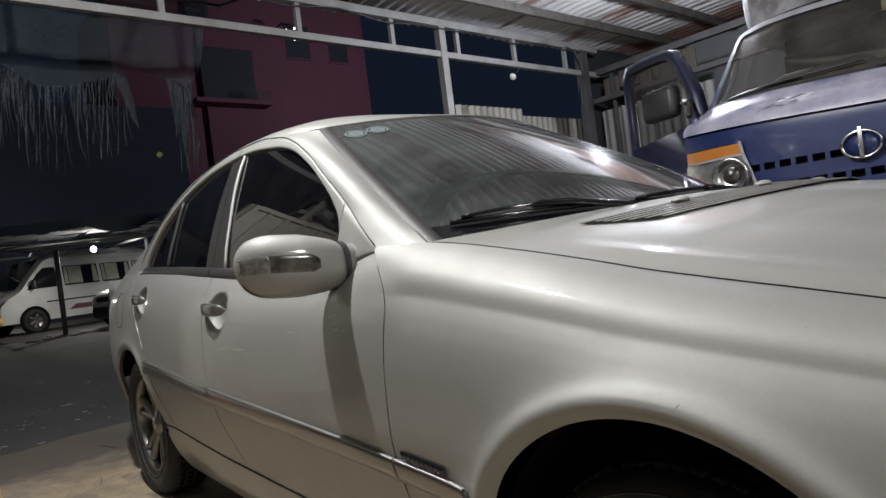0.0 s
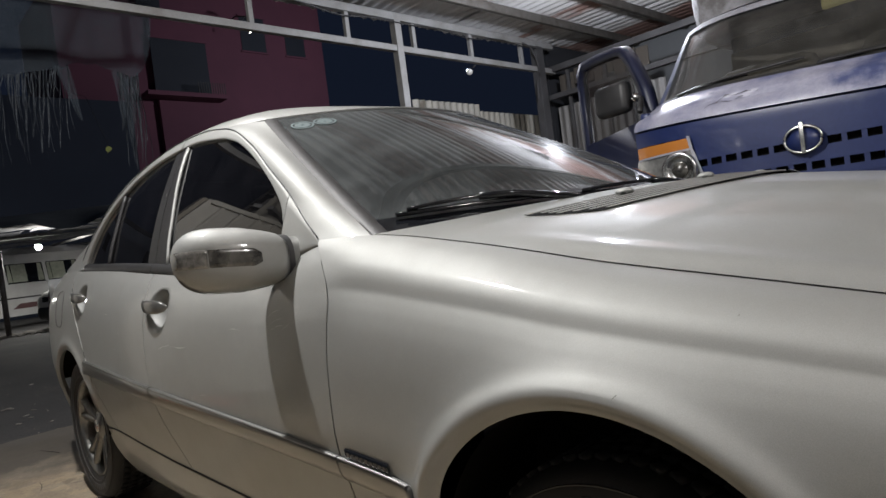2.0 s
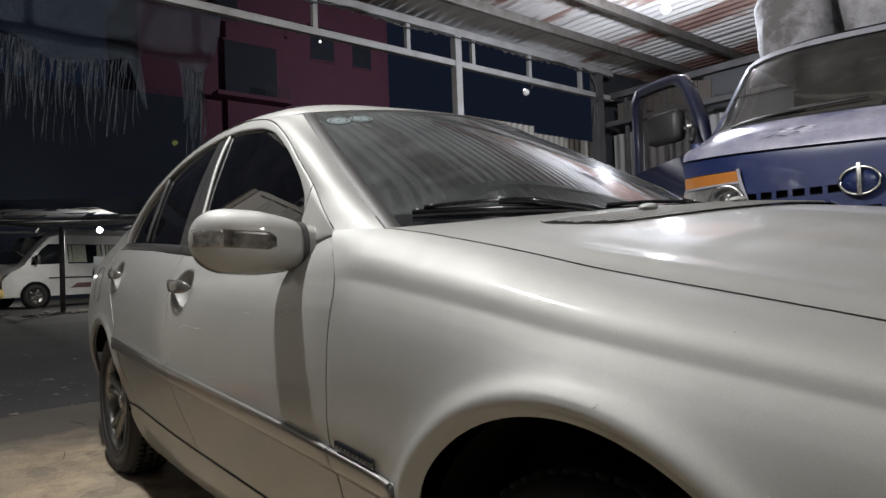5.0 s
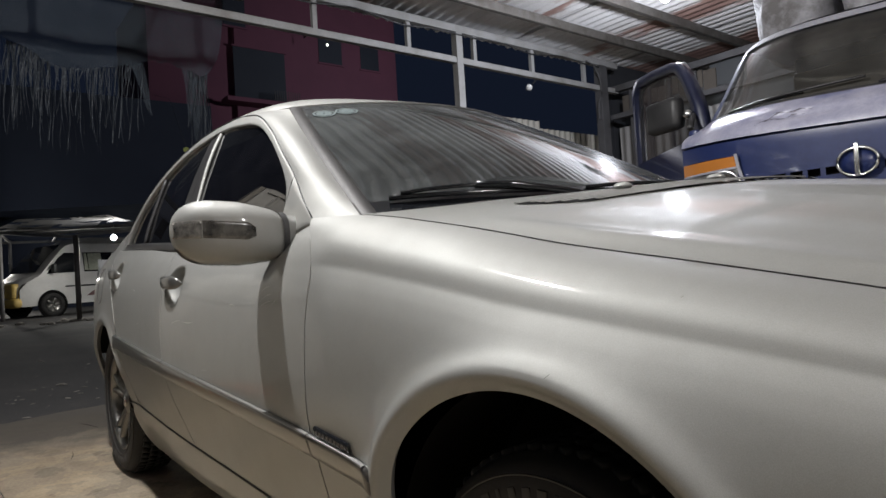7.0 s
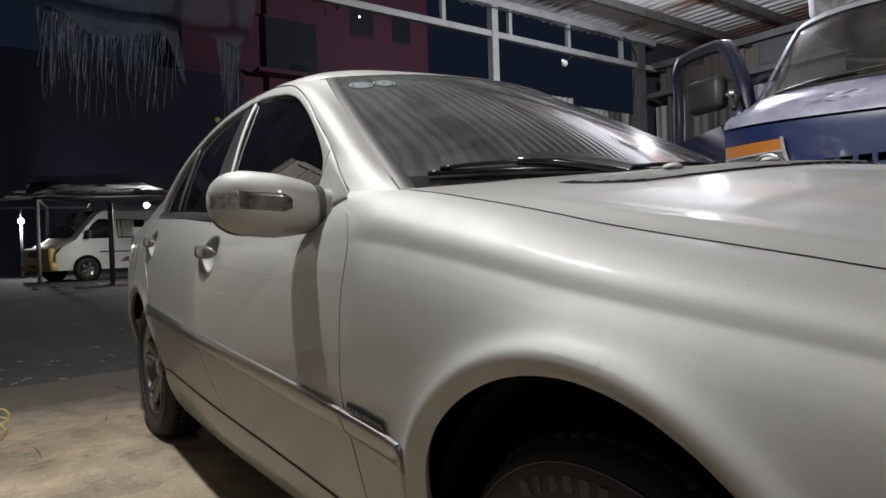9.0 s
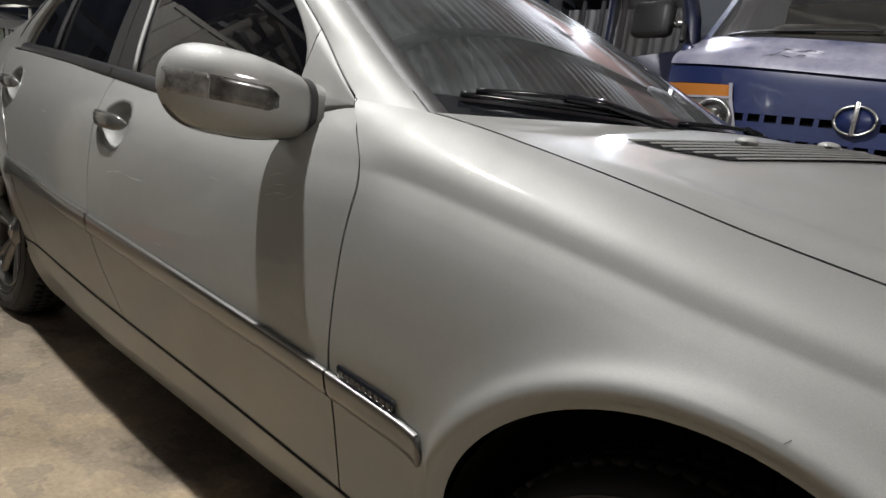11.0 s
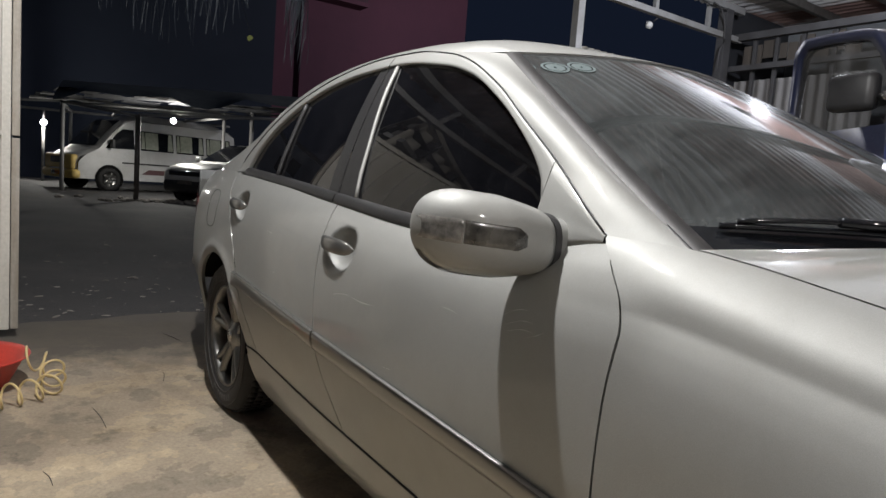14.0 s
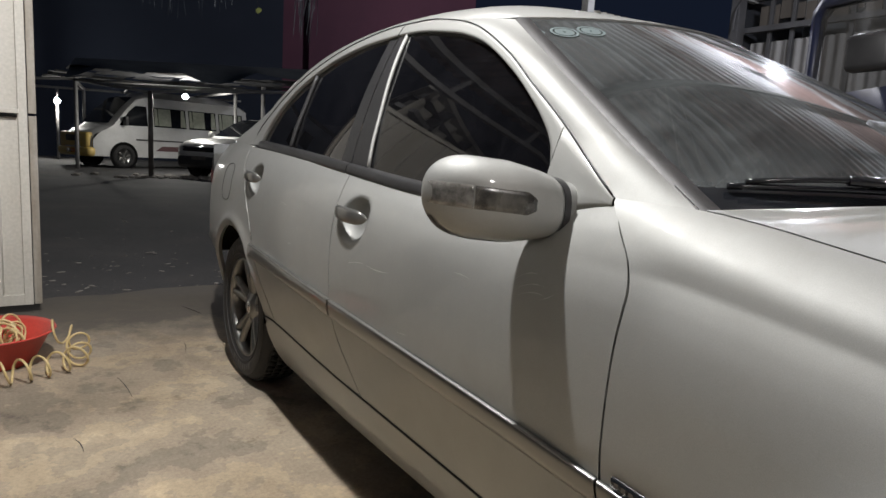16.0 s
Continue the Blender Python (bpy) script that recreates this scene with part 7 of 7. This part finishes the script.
def far_lamps():
    for y, z, r in ((-0.25, 3.32, 0.11), (-0.05, 3.30, 0.10), (0.0, 3.84, 0.07)):
        L = thing("far_lamp", "small lit lamp far off beyond the yard", "lamp", "far lamps")
        bm = bmesh.new()
        add_lathe(bm, [(0.0, -r), (r * 0.8, -r * 0.6), (r, 0.0), (r * 0.8, r * 0.6), (0.0, r)], Matrix.Translation((-35.6, y, z)), 12)
        part("bulb", bm, WINDOW_GLOW, L)
        bm = bmesh.new()
        add_tube(bm, [(-35.6, y, z), (-36.0, y, z + 0.1)], 0.03, 6)
        part("bracket", bm, BLACK, L)


def scrap():
    """A pale yellow leaf caught on a wire over the yard."""
    L = thing("hanging_leaf", "pale yellow leaf caught on a thin wire over the yard", "leaf")
    c = Vector((-22.33, 5.48, 5.42))
    bm = bmesh.new()
    Q = np.array([[(c.x + 0.03 * math.sin(3 * u), c.y + 0.10 * math.sin(math.pi * u) * v + 0.05 * u, c.z - 0.10 + 0.22 * u + 0.03 * v * v) for v in (-1, 0, 1)] for u in np.linspace(0.03, 0.97, 9)])
    add_grid(bm, Q)
    part("blade", bm, LEAF, L)
    bm = bmesh.new()
    add_tube(bm, [c + Vector((0, 0.05, 0.11)), c + Vector((-3.0, 0.4, 2.6)), c + Vector((-7.6, 1.0, 4.0))], 0.006, 5)
    part("wire", bm, BLACK, L)


def net():
    N = thing("torn_net", "torn shade net hanging in shreds outside the shed", "net")
    rnd = random.Random(12)
    bm = bmesh.new()
    X = -5.5
    add_tube(bm, [(X + 0.25, -1.3, 3.46), (X + 0.25, 0.9, 3.46), (-4.33, 0.95, 3.26)], 0.012, 6)
    add_tube(bm, [(X + 0.25, -1.25, 3.46), (-4.33, -1.25, 3.26)], 0.012, 6)
    part("hanging_wire", bm, DULL_STEEL, N)
    bm = bmesh.new()
    # slack upper sheet
    P = np.zeros((30, 10, 3))
    low = slope_limited([-1.1, -0.84, -0.55, -0.25, 0.02, 0.20, 0.42, 0.58, 0.75], [2.86, 2.80, 2.66, 2.70, 2.78, 2.86, 2.80, 2.74, 2.95])
    for i in range(30):
        y = -1.1 + 1.85 * i / 29
        for j in range(10):
            t = j / 9
            z = 3.45 + (low(y) - 3.45) * t
            P[i, j] = (X + 0.05 * math.sin(9 * y + 3 * t) * t + 0.25 * (1 - t), y, z + 0.02 * rnd.uniform(-1, 1) * t)
    add_grid(bm, P)
    part("net_sheet", bm, NET, N)
    # shreds: narrow twisted ribbons
    for k in range(210):
        y = rnd.choice((rnd.uniform(-0.98, 0.06), rnd.uniform(-0.86, 0.0), rnd.uniform(0.46, 0.64), rnd.uniform(-0.98, -0.60)))
        z0 = low(y) + 0.02
        ln = rnd.uniform(0.15, 0.80) * (1.1 if y > 0.4 else 0.95)
        w = rnd.uniform(0.002, 0.008)
        bm = bmesh.new()
        n = 9
        Q = np.zeros((n, 2, 3))
        ph, dr = rnd.uniform(0, 6), rnd.uniform(-0.03, 0.03)
        for i in range(n):
            t = i / (n - 1)
            a = ph + 2.5 * t
            c = np.array((X + 0.03 * math.sin(ph + 4 * t) * t, y + dr * t + 0.012 * math.sin(ph * 2 + 6 * t), z0 - ln * t))
            d = np.array((math.cos(a), math.sin(a), 0)) * w * (1 - 0.6 * t)
            Q[i, 0], Q[i, 1] = c - d, c + d
        add_grid(bm, Q)
        part("shred", bm, SHRED, N)
    # two longer tails
    for y, z0, dy, ln in ((0.02, 2.80, 0.11, 0.46), (0.55, 2.74, -0.04, 0.62), (0.47, 2.80, 0.0, 0.5)):
        bm = bmesh.new()
        Q = np.zeros((12, 4, 3))
        for i in range(12):
            t = i / 11
            w = 0.055 * (1 - t) ** 0.8 + 0.004
            for j in range(4):
                Q[i, j] = (X + 0.02 * math.sin(j * 2 + 5 * t), y + dy * t + w * (j / 1.5 - 1), z0 - ln * t + 0.008 * rnd.uniform(-1, 1))
        add_grid(bm, Q)
        part("tail", bm, NET, N)


def bowl():
    B = thing("plastic_bowl", "red plastic basin on the floor holding a coiled hose", "basin")
    c = Vector((-3.33, -1.70, 0.0))
    bm = bmesh.new()
    add_lathe(bm, [(0.0, 0.004), (0.15, 0.004), (0.16, 0.012), (0.228, 0.135), (0.252, 0.148), (0.256, 0.142), (0.234, 0.132), (0.168, 0.004), (0.15, 0.0), (0.0, 0.0)], Matrix.Translation(c) @ Matrix.Rotation(radians(90), 4, "X") @ Matrix.Rotation(0, 4, "Y"), 48)
    part("basin", bm, RED_PLASTIC, B)
    H = thing("spiral_hose", "yellowed clear spiral air hose coiled in and around the basin", "hose")
    bm = bmesh.new()
    pts = []
    # piled in the basin
    for k in range(240):
        t = k / 239
        a = 2 * math.pi * t * 1.35 + 0.5
        R = 0.10 + 0.055 * math.sin(3 * a)
        cc = c + Vector((R * math.cos(a), R * math.sin(a), 0.115 + 0.02 * math.sin(5 * a)))
        b = 2 * math.pi * 17 * t
        rad = Vector((math.cos(a), math.sin(a), 0))
        pts.append(cc + rad * 0.052 * math.cos(b) + Vector((0, 0, 0.052 * math.sin(b))))
    add_tube(bm, pts, 0.0052, 6)
    part("coil", bm, HOSE, H)
    bm = bmesh.new()
    pts = []
    path = smooth_line([(c.x + 0.05, c.y + 0.22, 0.14), (c.x + 0.10, c.y + 0.33, 0.09), (c.x + 0.20, c.y + 0.33, 0.055), (c.x + 0.30, c.y + 0.20, 0.052), (c.x + 0.34, c.y + 0.05, 0.052), (c.x + 0.33, c.y - 0.20, 0.052), (c.x + 0.25, c.y - 0.4, 0.052)], 300)
    for k in range(300):
        t = Vector(path[min(k + 1, 299)]) - Vector(path[max(k - 1, 0)])
        t.normalize()
        nn = Vector((0, 0, 1)).cross(t)
        nn.normalize()
        b = 2 * math.pi * 15 * k / 299
        pts.append(Vector(path[k]) + nn * 0.046 * math.cos(b) + Vector((0, 0, 0.046 * math.sin(b))))
    add_tube(bm, pts, 0.0052, 6)
    part("loose_coil", bm, HOSE, H)


def rubble():
    rnd = random.Random(3)
    bm = bmesh.new()
    for k in range(420):
        x, y = -4.55 - abs(rnd.gauss(0, 1.6)), rnd.uniform(-1.6, 3.5)
        s = rnd.choice((0.003, 0.004, 0.006, 0.009)) * rnd.uniform(0.6, 1.4)
        r = bmesh.ops.create_icosphere(bm, subdivisions=1, radius=1.0)
        m = Matrix.Translation((x, y, ground_z(x) + s * 0.25)) @ Matrix.Rotation(rnd.uniform(0, 6), 4, "Z") @ Matrix.Diagonal((s * rnd.uniform(1, 5.0), s * rnd.uniform(0.6, 1.6), s * 0.5, 1))
        bmesh.ops.transform(bm, matrix=m, verts=r["verts"])
    solo("rubble", bm, DEBRIS, "scattered chips of stone and litter on the yard", "rubble", kind="stuff", smooth=False)
    bm = bmesh.new()
    for k in range(90):
        x, y = -16.0 + rnd.gauss(0, 0.35), 1.5 + rnd.gauss(0, 0.7)
        s = rnd.uniform(0.03, 0.09)
        r = bmesh.ops.create_icosphere(bm, subdivisions=1, radius=1.0)
        m = Matrix.Translation((x, y, 0.11 + s * 0.25)) @ Matrix.Rotation(rnd.uniform(0, 6), 4, "Z") @ Matrix.Diagonal((s * 1.4, s, s * 0.7, 1))
        bmesh.ops.transform(bm, matrix=m, verts=r["verts"])
    solo("rubble_heap", bm, DEBRIS, "pale rubble heaped at the foot of a pole", "rubble", kind="stuff", smooth=False)
    for x, y, a, ln in ((-4.05, -0.75, 0.3, 0.22), (-3.3, -0.9, -0.15, 0.16), (-2.9, -1.25, 0.1, 0.25), (-2.35, -1.45, 0.2, 0.12)):
        bm = bmesh.new()
        pts = [(x + math.cos(a) * ln * t, y + math.sin(a) * ln * t + 0.005 * math.sin(4 * t), 0.003) for t in np.linspace(0, 1, 8)]
        add_tube(bm, pts, 0.0012, 5, taper=lambda t: 0.5 + math.sin(math.pi * t))
        solo("twig", bm, WOOD, "dry brown twig lying on the concrete floor", "twig", "twigs")


CURTAIN = worn("pale_curtain", [(0.3, (0.36, 0.37, 0.30)), (0.7, (0.22, 0.24, 0.19))], 9.0, (0.7, 0.9))
DARK_STRIPE = material("dark_red_stripe", (0.10, 0.05, 0.05), 0.5)
LEAF = worn("yellow_leaf", [(0.3, (0.62, 0.66, 0.20)), (0.7, (0.45, 0.52, 0.14))], 20.0, (0.5, 0.7))
YARD_SILVER = worn("dusty_light_silver", [(0.3, (0.50, 0.50, 0.49)), (0.75, (0.38, 0.38, 0.37))], 3.0, (0.35, 0.5), 0.35, 0.02, coat=0.5)
# yellow lamplight put into the colour of the minibus's nose and bumper
YELLOW_LIT = worn("yellow_lit_bumper", [(0.3, (0.60, 0.42, 0.10)), (0.7, (0.45, 0.33, 0.12))], 4.0, (0.4, 0.6))
DARK_PAINT = worn("black_car_paint", [(0.3, (0.012, 0.012, 0.014)), (0.7, (0.02, 0.02, 0.022))], 3.0, (0.2, 0.4), coat=0.6)
# navy-black of the added block: the house's shade put into colour
HOUSE_SHADE = worn("house_shade_navy", [(0.3, (0.010, 0.016, 0.032)), (0.7, (0.015, 0.022, 0.040))], 0.3, (0.8, 0.95))
NIGHT_GLASS = worn("dark_window", [(0.3, (0.012, 0.017, 0.028)), (0.7, (0.018, 0.024, 0.036))], 0.5, (0.7, 0.9))
NET_DARK = worn("dark_shade_net", [(0.3, (0.035, 0.045, 0.05)), (0.7, (0.07, 0.085, 0.09))], 2.0, (0.7, 0.9))
BULB_DIM = glowing("small_lit_bulb", (1.0, 0.97, 0.9), 4.0)
van()
small_car()
carport()
house()
far_lamps()
scrap()
net()
bowl()
rubble()


def lit_bulb(place, label):
    L = thing("ceiling_bulb", label, "lamp", "shed lamps")
    x, y, z = place
    bm = bmesh.new()
    add_lathe(bm, [(0.0, -0.052), (0.02, -0.05), (0.034, -0.03), (0.036, -0.005), (0.024, 0.03), (0.015, 0.045), (0.0, 0.045)], Matrix.Translation((x, y, z)) @ Matrix.Rotation(radians(90), 4, "X"), 20)
    ob = part("envelope", bm, BULB_GLOW, L)
    ob.visible_shadow = False
    bm = bmesh.new()
    add_lathe(bm, [(0.0, 0.0), (0.017, 0.0), (0.02, 0.03), (0.02, 0.06), (0.0, 0.062)], Matrix.Translation((x, y, z + 0.045)) @ Matrix.Rotation(radians(90), 4, "X"), 14)
    part("socket", bm, BLACK, L)
    bm = bmesh.new()
    add_tube(bm, [(x, y, z + 0.10), (x, y, 3.36)], 0.005, 5)
    part("flex", bm, BLACK, L)
    if y > 0:
        # added collar that keeps the bulb's light off the roof close above
        bm = bmesh.new()
        add_lathe(bm, [(0.018, 0.047), (0.050, 0.047), (0.052, 0.054), (0.036, 0.085), (0.018, 0.10)], Matrix.Translation((x, y, z)) @ Matrix.Rotation(radians(90), 4, "X"), 20)
        part("light_collar", bm, DULL_STEEL, L)
    if y < 0:
        # unseen shade that keeps this bulb's light off the roof
        bm = bmesh.new()
        add_lathe(bm, [(0.022, 0.06), (0.06, 0.055), (0.14, 0.012), (0.145, 0.010), (0.142, 0.016), (0.062, 0.062), (0.022, 0.066)], Matrix.Translation((x, y, z)) @ Matrix.Rotation(radians(90), 4, "X"), 28)
        part("shade", bm, DULL_STEEL, L)


lit_bulb((-1.50, -1.27, 3.00), "lit bulb hanging from the shed roof")
# bulb modelled for the added, unseen front lamp
lit_bulb((2.6, -1.30, 2.90), "lit bulb hanging from the shed roof")
lit_bulb((-2.29, 3.24, 2.90), "lit bulb hanging from the shed roof")
S = thing("spot_lamp", "small white unlit spotlight clipped to the truss", "lamp")
bm = bmesh.new()
add_lathe(bm, [(0.0, -0.05), (0.030, -0.05), (0.036, -0.03), (0.020, 0.03), (0.0, 0.04)], Matrix.Translation((-4.42, 3.86, 2.80)) @ Matrix.Rotation(radians(50), 4, "X") @ Matrix.Rotation(radians(40), 4, "Z"), 18)
part("reflector", bm, WHITE, S)
bm = bmesh.new()
add_tube(bm, [(-4.40, 3.90, 2.83), (-4.36, 3.93, 2.87)], 0.007, 6)
part("clip", bm, BLACK, S)
